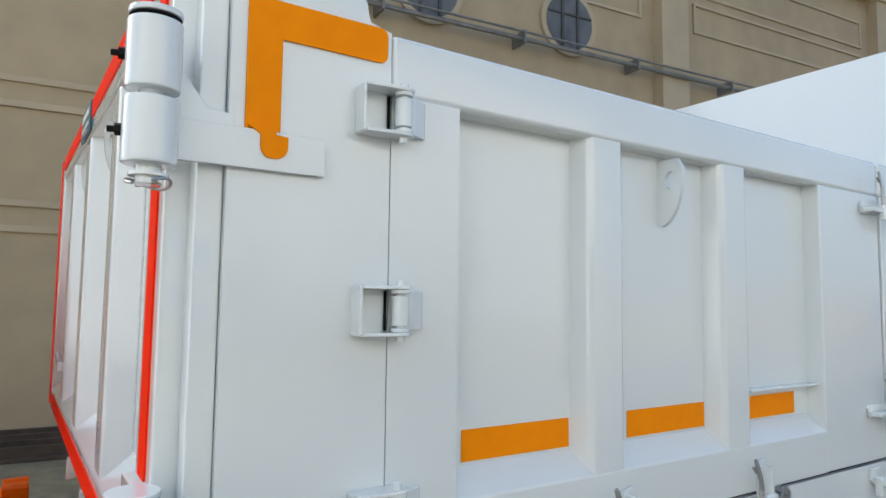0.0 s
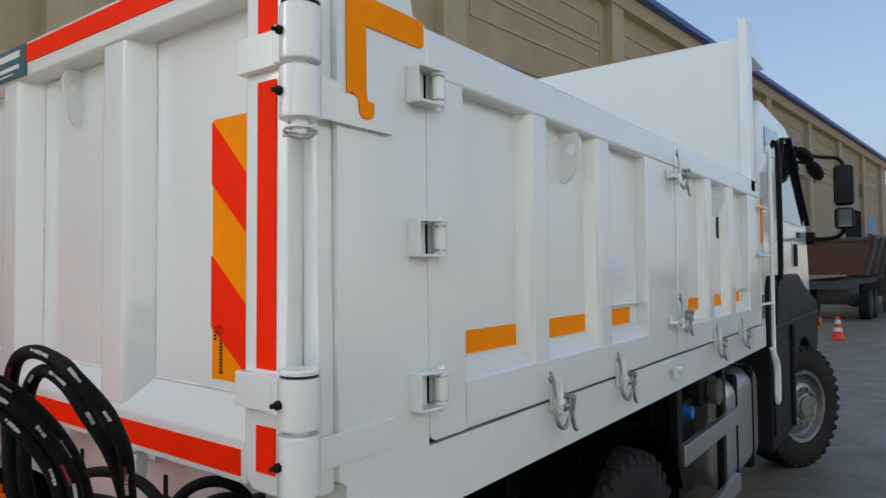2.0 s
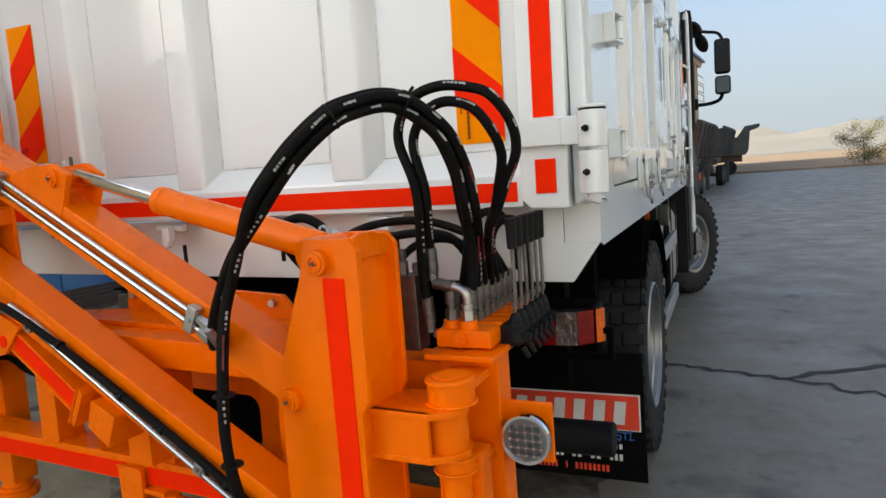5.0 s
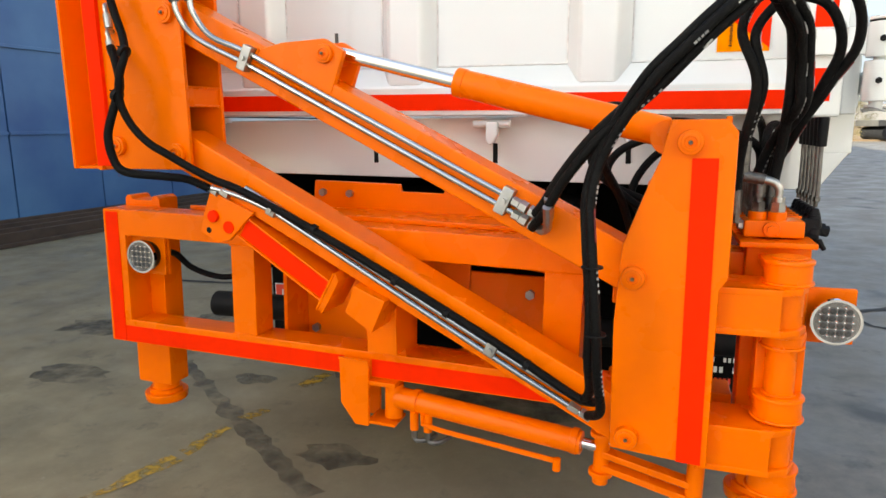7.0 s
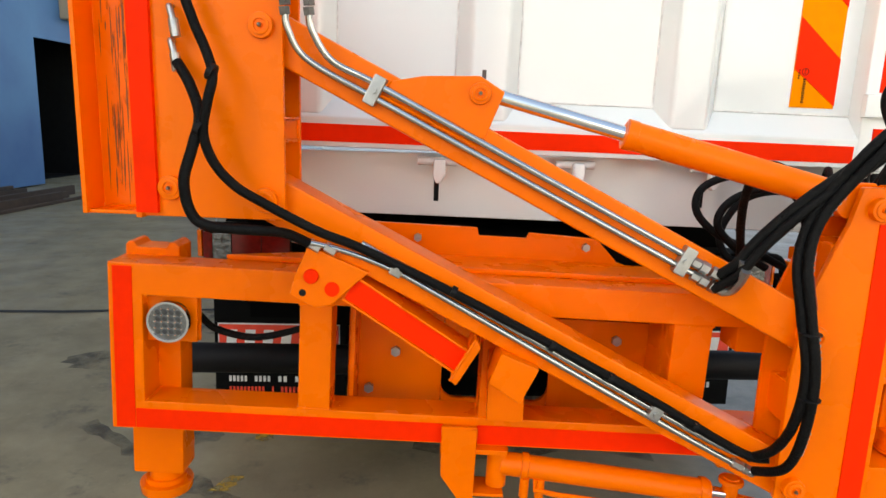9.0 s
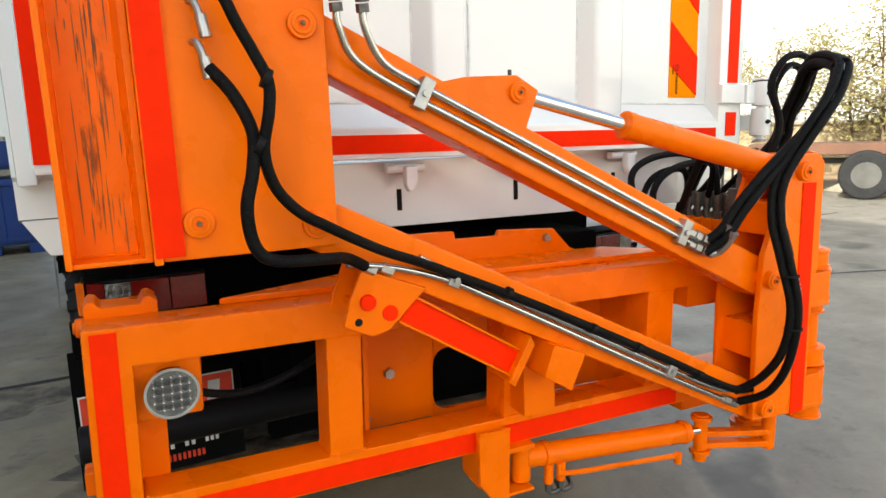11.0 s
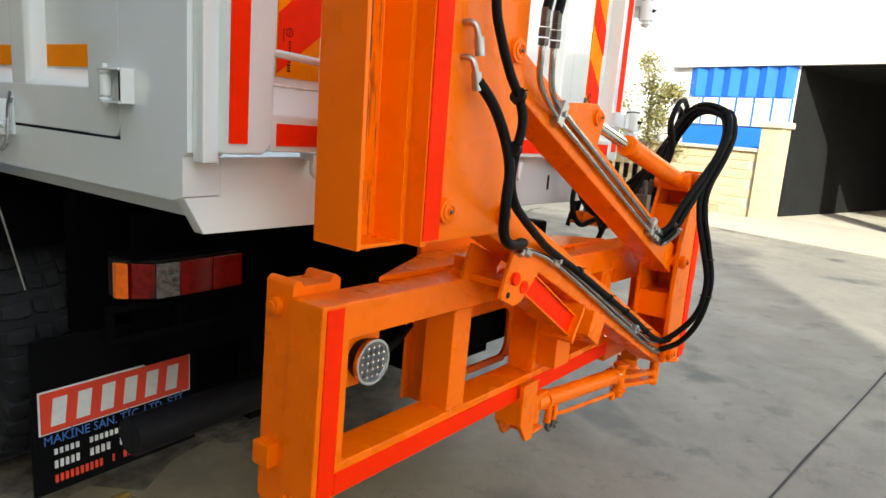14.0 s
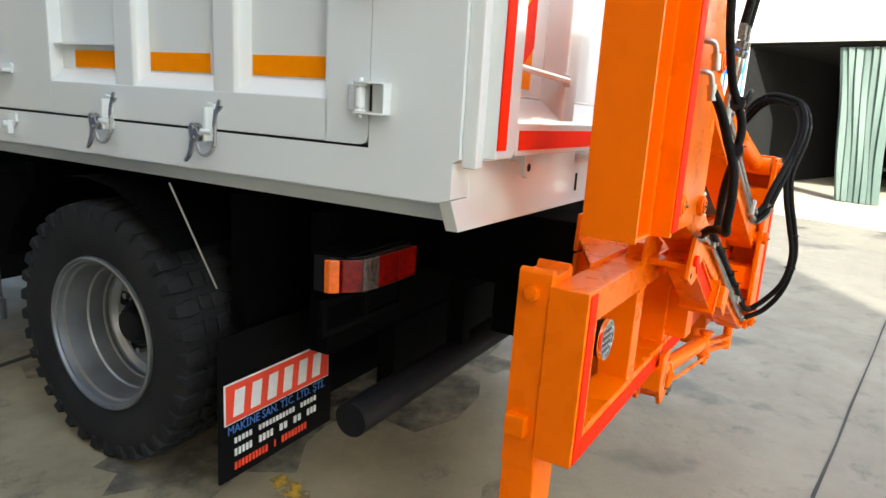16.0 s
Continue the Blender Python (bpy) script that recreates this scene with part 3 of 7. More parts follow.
pier = part("end_pier", B(box, -1.05, -0.66, 1.96, 2.35, 0, 1.78, 0.01), BLOCK, bw, "cream block pier with a pale cap")
part("pier_cap", B(box, -1.10, -0.61, 1.91, 2.40, 1.78, 1.90, 0.02), KERB, pier)
part("coping", B(box, -1.0, -0.68, 2.28, 40, 1.30, 1.37, 0.01), KERB, bw)
bed = solid("planting_bed", B(prism, [(-2.6, 3.4), (-0.95, 2.9), (-0.95, 45), (-2.6, 45)], "z", 0.0, 0.16), SOIL, "dry bare soil planting bed along the wall", "planting bed", kind="structure", m=FRONT)
kb = thing("kerb", "pale concrete kerb stones round the planting bed", "kerb", FRONT, kind="structure")
kerb_mesh = mesh_of("kerb_stone", B(box, -2.74, -2.6, 0, 0.98, 0, 0.2, 0.02), KERB)
for k in range(36):
    part("kerb_stone", kerb_mesh, KERB, kb, m=Matrix.Translation((0, 3.4 + k, 0)))
solid("paving_strip", B(prism, [(-3.2, -8), (0, -8), (0, 2.9), (-0.95, 2.9), (-2.6, 3.4), (-3.2, 3.4)], "z", 0.001, 0.014), PAVING, "pale concrete apron before the open gate", "paving", kind="structure", m=FRONT)

# Far verge and hills
solid("far_verge", B(box, -60, 160, 49, 240, 0, 0.12), SOIL, "dry grassy verge at the end of the yard", "verge", kind="structure")
hb = bmesh.new()
for j, (yy, hh) in enumerate(((330, 10), (520, 26), (760, 48))):
    vs = []
    for k in range(81):
        x = -500 + 16 * k
        h = hh * (0.45 + 0.55 * noise.noise((x * 0.006, j * 7.3, 0)) ** 2 + 0.35 * noise.noise((x * 0.02, j, 3)))
        vs.append((hb.verts.new((x, yy, -1)), hb.verts.new((x, yy + 30, max(h, 0.8)))))
    for a, b in zip(vs, vs[1:]):
        hb.faces.new((a[0], b[0], b[1], a[1]))
solid("hills", hb, HILL, "pale hazy hills on the horizon", "hills", kind="structure")


# ---- trees and yard clutter ----
def tree(name, label, m, height, spread, leaves, leaf_mat, seed, bare=0.3):
    rng = random.Random(seed)
    t = thing(name, label, "tree", m, "young trees")
    tb = bmesh.new()
    tips = []
    top = Vector((rng.uniform(-.08, .08), rng.uniform(-.08, .08), height * 0.8))
    trunk = [Vector((0, 0, 0)), Vector((0.03, -0.02, height * 0.25)), Vector((-0.02, 0.03, height * 0.5)), top]
    path = smooth_path(trunk, 5)
    for i in range(len(path) - 1):
        r = 0.045 * height / 3 * (1 - 0.75 * i / len(path))
        cyl(tb, path[i], path[i + 1], r, r * 0.93, seg=8)
    for k in range(16):
        s = rng.uniform(bare, 0.98)
        p = path[int(s * (len(path) - 1))]
        a = rng.uniform(0, math.tau)
        q = p + Vector((math.cos(a) * spread * rng.uniform(0.25, 0.5), math.sin(a) * spread * rng.uniform(0.25, 0.5), height * rng.uniform(0.08, 0.24)))
        mid = p.lerp(q, 0.5) + Vector((0, 0, -0.03))
        tube(tb, [p, mid, q], 0.009 * height / 3, 5, 3)
        tips += [q, mid, p.lerp(q, 0.75), p.lerp(q, 0.3)]
        for j in range(3):
            e = q + Vector((rng.uniform(-1, 1), rng.uniform(-1, 1), rng.uniform(-0.3, 1))) * spread * 0.16
            tube(tb, [mid.lerp(q, 0.6), e], 0.004 * height / 3, 4, 1, False)
            tips += [e, e.lerp(q, 0.5)]
    part("trunk", tb, BARK, t)
    cb = bmesh.new()
    for k in range(leaves):
        c = rng.choice(tips) + Vector([rng.gauss(0, 0.075 * spread) for _ in range(3)])
        u = Vector([rng.uniform(-1, 1) for _ in range(3)]).normalized()
        v = u.orthogonal().normalized()
        w = rng.uniform(0.015, 0.034)
        vs = [cb.verts.new(c + u * w * 1.5), cb.verts.new(c + v * w), cb.verts.new(c - u * w * 1.5), cb.verts.new(c - v * w)]
        cb.faces.new(vs)
    part("crown", cb, leaf_mat, t)
    return t


def at_front(v, u, z=0.15):
    return FRONT @ Matrix.Translation((v, u, z))


tree("tree", "young broadleaf tree with green and yellow autumn leaves", at_front(-1.7, 4.3), 3.1, 1.35, 3200, LEAF, 3)
tree("tree", "sparse young tree with dry yellow leaves", at_front(-1.8, 6.6), 3.5, 2.5, 3600, LEAF_DRY, 8)
tree("tree", "sparse young tree with dry yellow leaves", at_front(-1.7, 7.5), 3.2, 2.2, 2600, LEAF_DRY, 11)
tree("tree", "sparse young tree with dry yellow leaves", at_front(-1.7, 10.0), 3.2, 2.2, 2200, LEAF_DRY, 15)
tree("bush", "round green bush on the far verge", Matrix.Translation((9.8, 50.0, 0.1)), 2.6, 2.6, 6000, LEAF, 21, 0.05)
tree("bush", "yellowing bush on the far verge", Matrix.Translation((14.4, 50.5, 0.1)), 3.5, 2.7, 5000, LEAF_DRY, 25, 0.05)
tree("bush", "yellowing bush on the far verge", Matrix.Translation((21.0, 53.0, 0.1)), 3.0, 3.2, 4000, LEAF_DRY, 29, 0.05)


def tipper_trailer(m, label, tub_mat, length=6.0):
    t = thing("tipper_trailer", label, "trailer", m, "parked trailers")
    tb = bmesh.new()
    t0 = [(-1.25, 2.62), (-1.0, 1.45), (1.0, 1.45), (1.25, 2.62), (1.17, 2.62), (0.93, 1.55), (-0.93, 1.55), (-1.17, 2.62)]
    prism(tb, t0, "y", 0, length)
    prism(tb, [(-1.22, 2.5), (-0.98, 1.46), (0.98, 1.46), (1.22, 2.5)], "y", 0.02, 0.1)
    prism(tb, [(-1.22, 2.5), (-0.98, 1.46), (0.98, 1.46), (1.22, 2.5)], "y", length - 0.1, length - 0.02)
    tub = part("tub", tb, tub_mat, t)
    for k in range(5):
        y = 0.15 + k * (length - 0.4) / 4
        for s in (1, -1):
            part("stake", B(bar, (s * 1.06, y, 1.42), (s * 1.30, y, 2.62), 0.10, 0.08, (0, 1, 0)), GREY_STEEL, tub)
    for s in (1, -1):
        part("top_rail", B(box, s * 1.21 - 0.07, s * 1.21 + 0.07, 0, length, 2.58, 2.69), GREY_STEEL, tub)
    part("top_rail", B(box, -1.2, 1.2, -0.05, 0.05, 2.5, 2.6), GREY_STEEL, tub)
    cb = bmesh.new()
    for s in (1, -1):
        box(cb, s * 0.45 - 0.06, s * 0.45 + 0.06, -0.2, length + 0.6, 1.1, 1.3)
    box(cb, -0.9, 0.9, -0.25, -0.1, 1.0, 1.25)
    box(cb, -0.8, 0.8, 1.4, 1.5, 0.45, 0.6)
    box(cb, -0.5, 0.5, 1.2, 2.6, 0.6, 1.15)
    part("chassis", cb, GREY_STEEL, t)
    for y in (1.4, 2.5):
        for s in (1, -1):
            wb2 = bmesh.new()
            cyl(wb2, (s * 0.72, y, 0.48), (s * 1.02, y, 0.48), 0.48, seg=28, rim=0.05)
            w = part("wheel", wb2, RUBBER, t)
            part("rim", B(cyl, (s * 0.85, y, 0.48), (s * 1.03, y, 0.48), 0.26, seg=20), OLD_STEEL, w)
    part("prop_leg", B(box, 0.85, 1.0, length - 0.9, length - 0.75, 0.01, 1.2), GREY_STEEL, t)
    return t


tipper_trailer(pose(-0.55, 23.0, 0, 0, 0, -4), "rusty brown tipper trailer with weathered steel tub", RUST)
tipper_trailer(pose(0.2, 30.5, 0, 0, 0, -4), "grey weathered steel tipper trailer", GREY_STEEL)
hk = thing("hook_chassis", "dark skip chassis with raised hook arm", "trailer", pose(1.2, 47.5, 0, 0, 0, 0), "parked trailers")
part("skip_body", B(prism, [(-2.2, 1.3), (1.4, 1.3), (1.6, 1.6), (1.7, 2.9), (2.3, 3.1), (2.3, 3.3), (1.4, 3.2), (0.9, 2.5), (-2.2, 2.6)], "y", 0, 2.2, 0.03), GREY_STEEL, hk)
part("underframe", B(box, -2.2, 1.2, 0.3, 1.9, 0.85, 1.3), RUST, hk)
for x in (-1.2, 0.4):
    part("wheel", B(cyl, (x, 0.1, 0.47), (x, 0.45, 0.47), 0.47, seg=24, rim=0.04), RUBBER, hk)

cone = thing("traffic_cone", "small red and white traffic cone on the yard", "cone", Matrix.Translation((0.33, 17.2, 0)))
part("base", B(box, -0.17, 0.17, -0.17, 0.17, 0.0, 0.035, 0.01), CONE_ORANGE, cone)
part("body", B(cyl, (0, 0, 0.03), (0, 0, 0.56), 0.13, 0.03, seg=24), CONE_ORANGE, cone)
for z, r in ((0.20, 0.101), (0.38, 0.067)):
    part("white_band", B(cyl, (0, 0, z), (0, 0, z + 0.09), r, r - 0.017, seg=24), PRINT_WHITE, cone)


def blue_bin(m):
    t = thing("pallet_bin", "blue ribbed plastic pallet bin stacked beside the workshop", "bin", m, "stacked bins")
    bb = bmesh.new()
    box(bb, -0.6, 0.6, 0, 1.2, 0.13, 1.0, 0.03)
    box(bb, -0.63, 0.63, -0.03, 1.23, 0.93, 1.03, 0.02)
    b = part("tub", bb, BLUE_BIN, t)
    for k in range(4):
        part("rib", B(box, -0.5 + 0.31 * k, -0.44 + 0.31 * k, -0.03, 0.0, 0.2, 0.93, 0.01), BLUE_BIN, b)
    part("rim_band", B(box, -0.61, 0.61, -0.025, 0.0, 0.18, 0.24, 0.008), BLUE_BIN, b)
    for x in (-0.5, 0, 0.5):
        part("foot", B(box, x - 0.09, x + 0.09, 0.02, 1.18, 0.0, 0.14, 0.01), BLUE_BIN, t)
    return t


first_bin = blue_bin(pose(-2.3, 8.65, 0, 0, 0, 4))
copy_thing(first_bin, pose(-2.3, 8.65, 1.02, 0, 0, 3))
copy_thing(first_bin, pose(-3.7, 8.8, 0, 0, 0, 0))
copy_thing(first_bin, pose(-3.7, 8.8, 1.02, 0, 0, 0))

cart = thing("wheeled_cart", "low orange-brown flat cart on rubber tyres", "cart", pose(11.3, 5.6, 0, 0, 0, 28))
part("deck", B(box, -0.5, 0.5, -0.9, 1.5, 0.78, 0.98, 0.02), RUST, cart)
part("axle", B(box, -0.55, 0.5, -0.55, -0.35, 0.38, 0.78, 0.02), GREY_STEEL, cart)
part("drawbar", B(box, -0.08, 0.08, -0.6, 1.6, 0.6, 0.7), GREY_STEEL, cart)
for x in (-0.62, 0.62):
    w = part("wheel", B(cyl, (x - 0.12, -0.45, 0.43), (x + 0.12, -0.45, 0.43), 0.43, seg=32, rim=0.05), RUBBER, cart)
    part("rim", B(cyl, (x - 0.125, -0.45, 0.43), (x + 0.125, -0.45, 0.43), 0.23, seg=20), GREY_STEEL, w)
    part("wheel", B(cyl, (x - 0.1, 1.2, 0.38), (x + 0.1, 1.2, 0.38), 0.38, seg=28, rim=0.05), RUBBER, cart)

lor = thing("parked_lorry", "distant blue lorry with a pale flat body", "lorry", pose(20, 51, 0.1, 0, 0, -70))
part("cab", B(prism, [(0, 0.5), (0, 2.5), (1.2, 2.6), (1.7, 1.6), (1.8, 0.5)], "x", -1.1, 1.1, 0.05), BLUE_PAINT, lor)
part("bed", B(box, -1.15, 1.15, -5.5, -0.2, 0.9, 1.3, 0.03), GREY_STEEL, lor)
for y in (0.9, -3.6, -4.7):
    part("wheel", B(cyl, (-1.1, y, 0.45), (1.1, y, 0.45), 0.45, seg=20), RUBBER, lor)
solid("manhole_cover", B(cyl, (7.5, 1.2, 0.001), (7.5, 1.2, 0.012), 0.3, seg=32), GREY_STEEL, "round grey iron manhole cover in the yard", "manhole cover", kind="structure")

# ---- dump truck ----
truck = thing("dump_truck", "white tipper truck with steel body and black chassis", "truck")


def lettering(text, size, mtl, parent, x, y, z, width):
    """Raised lettering that faces backwards, its baseline starting at x, y, z and fitted to a width."""
    cu = bpy.data.curves.new("lettering", "FONT")
    cu.body, cu.size, cu.extrude = text, size, 0.001
    cu.resolution_u = 2
    ob = bpy.data.objects.new("lettering", cu)
    scene.collection.objects.link(ob)
    me = bpy.data.meshes.new_from_object(ob.evaluated_get(bpy.context.evaluated_depsgraph_get()))
    bpy.data.objects.remove(ob)
    xs = [v.co.x for v in me.vertices]
    k = width / (max(xs) - min(xs))
    me.transform(pose(x, y, z, 90, 0, 0) @ Matrix.Diagonal((k, 1, 1, 1)))
    me.materials.clear()
    me.materials.append(mtl)
    return part("lettering", me, mtl, parent)


LOGO = [((0, 0), (0.16, 1), (0.86, 1), (0.70, 0))] * 6


def hinge_mesh():
    """An open bracket with a rounded flange above and below, a sleeve on a pin and a leaf that runs out flat."""
    bm = bmesh.new()
    box(bm, 0.0, 0.004, -0.055, -0.004, -0.05, 0.05)
    box(bm, 0.0, 0.034, -0.060, -0.054, -0.052, 0.052, 0.002)
    for z in (-0.054, 0.046):
        prism(bm, [(0.0, -0.058), (0.040, -0.056), (0.048, 0.006), (0.047, 0.024), (0.038, 0.036), (0.0, 0.042)], "z", z, z + 0.008, 0.002)
    cyl(bm, (0.030, 0.018, -0.032), (0.030, 0.018, 0.032), 0.0150, seg=18, rim=0.002)
    for a, b in ((-0.046, -0.037), (0.037, 0.046)):
        cyl(bm, (0.030, 0.018, a), (0.030, 0.018, b), 0.0165, seg=18, rim=0.002)
    cyl(bm, (0.030, 0.018, -0.066), (0.030, 0.018, 0.066), 0.0075, seg=12)
    prism(bm, [(0.0, 0.024), (0.034, 0.024), (0.022, 0.048), (0.006, 0.076), (0.0, 0.080)], "z", -0.043, 0.043, 0.003)
    return bm


def latch_mesh():
    """Toggle latch: long hooked tongue, sprung loop under it, cam discs and a curved tail."""
    bm = bmesh.new()
    prism(bm, [(-0.066, 0.118), (-0.058, 0.122), (-0.050, 0.106), (-0.036, 0.070), (-0.030, 0.030), (-0.036, 0.008), (-0.046, 0.012), (-0.048, 0.060), (-0.060, 0.092)], "x", 0.026, 0.032, 0.0015)
    prism(bm, [(-0.074, 0.098), (-0.064, 0.100), (-0.052, 0.084), (-0.058, 0.078)], "x", 0.024, 0.034, 0.0015)
    loop = [(0.030, -0.042, 0.030), (0.033, -0.043, -0.015), (0.036, -0.036, -0.055), (0.040, -0.012, -0.078), (0.042, 0.014, -0.070), (0.042, 0.026, -0.040)]
    tube(bm, loop, 0.0048, 8, 6)
    path = smooth_path(loop, 6)
    for i in range(2, len(path) - 3, 2):
        d = (path[i + 1] - path[i]).normalized()
        cyl(bm, path[i] - d * 0.0030, path[i] + d * 0.0030, 0.0074, 0.0068, seg=10, rim=0.001)
    cam = [(0.032 + 0.020 * math.cos(t) + 0.006 * math.sin(t), 0.000 + 0.034 * math.sin(t)) for t in [math.tau * k / 16 for k in range(16)]]
    for x in (0.026, 0.046):
        prism(bm, cam, "x", x, x + 0.006, 0.0015)
    cyl(bm, (0.020, 0.032, 0.018), (0.060, 0.032, 0.018), 0.0085, seg=12, rim=0.001)
    cyl(bm, (0.020, 0.030, -0.018), (0.058, 0.030, -0.018), 0.0065, seg=10)
    cyl(bm, (0.024, 0.008, -0.006), (0.056, 0.008, -0.006), 0.0075, seg=10, rim=0.001)
    prism(bm, [(0.040, -0.030), (0.058, -0.028), (0.062, -0.060), (0.074, -0.088), (0.090, -0.106), (0.082, -0.112), (0.062, -0.094), (0.048, -0.066)], "x", 0.034, 0.044, 0.002)
    return bm


def bracket_mesh():
    """White catch: a foot plate and an upright tab with a rounded nose."""
    bm = bmesh.new()
    prism(bm, [(-0.034, 0.066), (-0.004, 0.074), (0.006, 0.062), (0.006, -0.040), (-0.034, -0.044)], "x", 0.0, 0.010, 0.003)
    box(bm, 0.0, 0.040, -0.030, -0.014, -0.046, 0.060, 0.004)
    cyl(bm, (0.034, -0.052, -0.016), (0.034, -0.004, -0.016), 0.010, seg=12, rim=0.002)
    return bm


def lug_mesh():
    """Half-moon lifting lug with an eye, standing out along x; drawn in x and z."""
    bm = bmesh.new()
    outer = [(0.0, 0.09), (0.07, 0.09)] + [(0.088 * math.cos(a) ** 0.95, 0.06 - 0.16 * math.sin(a)) for a in [math.pi / 2 * k / 13 for k in range(13)]] + [(0.0, -0.09)]
    eye = [(0.046 + 0.02 * math.cos(a), 0.03 + 0.026 * math.sin(a)) for a in [math.tau * k / 14 for k in range(14)]]
    for y in (-0.006, 0.006):
        vo = [bm.verts.new((p, y, q)) for p, q in outer]
        ve = [bm.verts.new((p, y, q)) for p, q in eye]
        es = [bm.edges.new((a, b)) for a, b in zip(vo, vo[1:] + vo[:1])] + [bm.edges.new((a, b)) for a, b in zip(ve, ve[1:] + ve[:1])]
        bmesh.ops.triangle_fill(bm, use_beauty=True, edges=es)
    for ring in (outer, eye):
        n = len(ring)
        for k in range(n):
            (a, b), (c, d) = ring[k], ring[(k + 1) % n]
            bm.faces.new([bm.verts.new(v) for v in ((a, -0.006, b), (c, -0.006, d), (c, 0.006, d), (a, 0.006, b))])
    bmesh.ops.remove_doubles(bm, verts=bm.verts[:], dist=0.0005)
    return bm


def low(bm, k):
    bmesh.ops.scale(bm, vec=(1, 1, k), verts=bm.verts)
    return bm


def small(bm):
    bmesh.ops.scale(bm, vec=(0.82, 1, 0.86), verts=bm.verts)
    return bm


HINGE = {s: mesh_of("hinge", sided(low(hinge_mesh(), 0.78), s), WHITE) for s in (1, -1)}
LATCH = {s: mesh_of("latch", sided(low(latch_mesh(), 0.86), s), STEEL) for s in (1, -1)}
LATCH_BASE = {s: mesh_of("latch_bracket", sided(bracket_mesh(), s), WHITE) for s in (1, -1)}
LUG = {s: mesh_of("lifting_lug", sided(small(lug_mesh()), s), WHITE) for s in (1, -1)}
LUG_BACK = mesh_of("lifting_lug", moved(Matrix.Rotation(radians(-90), 4, "Z"), lambda b: put_in(b, moved(Matrix.Diagonal((0.72, 0.8, 1, 1)), lambda c: put_in(c, small(lug_mesh()))))), WHITE)

body = part("tipper_body", B(box, -1.09, 1.09, 0.09, 3.7, 1.22, 1.30), WHITE, truck, "white welded steel tipper floor")
WINDOW_ROWS = ((0.2938, 2.104, (0.44, 1.735), ((0.785, 0.895), (1.255, 1.372))), (2.118, 3.90, (2.275, 3.575), ((2.625, 2.74), (3.075, 3.205))))
for s in (1, -1):
    # sill, rear pillar and front pillar of one side
    sb = bmesh.new()
    low_edge = 1.228 if s > 0 else 1.256
    box(sb, 1.10, 1.25, 0.2915, 4.02, low_edge, 1.379)
    part("sill", sided(sb, s), WHITE, body)
    pb = bmesh.new()
    arc = [(0.195 + 0.05 * math.sin(a), 2.36 + 0.05 * math.cos(a)) for a in [math.pi / 2 * k / 5 for k in range(6)]]
    prism(pb, [(0.0305, low_edge + 0.012), (0.0305, 1.36), (0.012, 1.372), (0.012, 2.41)] + arc + [(0.25, 2.345), (0.2915, 2.335), (0.2915, low_edge), (0.07, low_edge)], "x", 1.15, 1.25)
    box(pb, 1.10, 1.15, 0.075, 0.29, 1.38, 2.33)
    box(pb, 1.195, 1.238, -0.03, 0.012, 1.35, 2.41, 0.006)
    part("rear_pillar", sided(pb, s), WHITE, body)
    fp = bmesh.new()
    box(fp, 1.08, 1.25, 3.905, 4.02, 1.379, 2.34, 0.006)
    part("front_pillar", sided(fp, s), WHITE, body)
    for (y0, y1, (r0, r1), ribs) in WINDOW_ROWS:
        db = bmesh.new()
        box(db, 1.12, 1.25, y0, y1, 2.222, 2.336, 0.012, seg=3)
        if y0 < 1:
            corner = [(y0 + 0.028 - 0.028 * math.sin(a), 1.414 - 0.028 * math.cos(a)) for a in [math.pi / 2 * k / 6 for k in range(7)]]
            prism(db, corner + [(y0, 2.224), (r0, 2.224), (r0, 1.386)], "x", 1.12, 1.25)
        else:
            box(db, 1.12, 1.25, y0, r0, 1.386, 2.224, 0.008)
        box(db, 1.12, 1.25, r1, y1, 1.386, 2.224, 0.008)
        prism(db, [(1.12, 1.386), (1.25, 1.386), (1.25, 1.503), (1.199, 1.552), (1.12, 1.552)], "y", r0 - 0.006, r1 + 0.006, 0.004)
        box(db, 1.16, 1.20, r0 - 0.01, r1 + 0.01, 1.50, 2.23)
        d = part("side_door", sided(db, s), WHITE, truck, "white pressed steel drop side")
        for a, b in ribs:
            rb = bmesh.new()
            prism(rb, [(1.19, a - 0.018), (1.238, a), (1.249, a + 0.012), (1.249, b - 0.012), (1.238, b), (1.19, b + 0.018)], "z", 1.498, 2.226, 0.004)
            part("rib", sided(rb, s), WHITE, d)
        edges = [r0] + [v for ab in ribs for v in ab] + [r1]
        for k in range(3):
            a, b = edges[2 * k], edges[2 * k + 1]
            part("reflector_strip", sided(B(box, 1.199, 1.2025, a + (0.045 if k == 0 else 0.055), b - (0.02 if k < 2 else 0.08), 1.557, 1.617), s), AMBER_TAPE, d, "amber reflective strip")
        part("ledge", sided(B(box, 1.20, 1.236, edges[4] + 0.02, r1 - 0.005, 1.632, 1.640, 0.002), s), WHITE, d)
        mid = (ribs[0][1] + ribs[1][0]) / 2
        part("lifting_lug", LUG[s], WHITE, d, m=Matrix.Translation((s * 1.20, mid, 2.135)))
        for y in ((0.885, 1.39) if y0 < 1 else (2.70, 3.25)):
            part("latch_bracket", LATCH_BASE[s], WHITE, d, m=Matrix.Translation((s * 1.25, y + 0.02, 1.395)))
            part("latch", LATCH[s], STEEL, d, "zinc toggle latch with spring", m=Matrix.Translation((s * 1.252, y, 1.375)))
    # black strips laid in the door gaps, standing for the shade in the seams
    sl = bmesh.new()
    box(sl, 1.13, 1.2425, 0.2912, 0.2936, 1.39, 2.33)
    box(sl, 1.13, 1.238, 0.2915, 3.9, 1.3795, 1.3855)
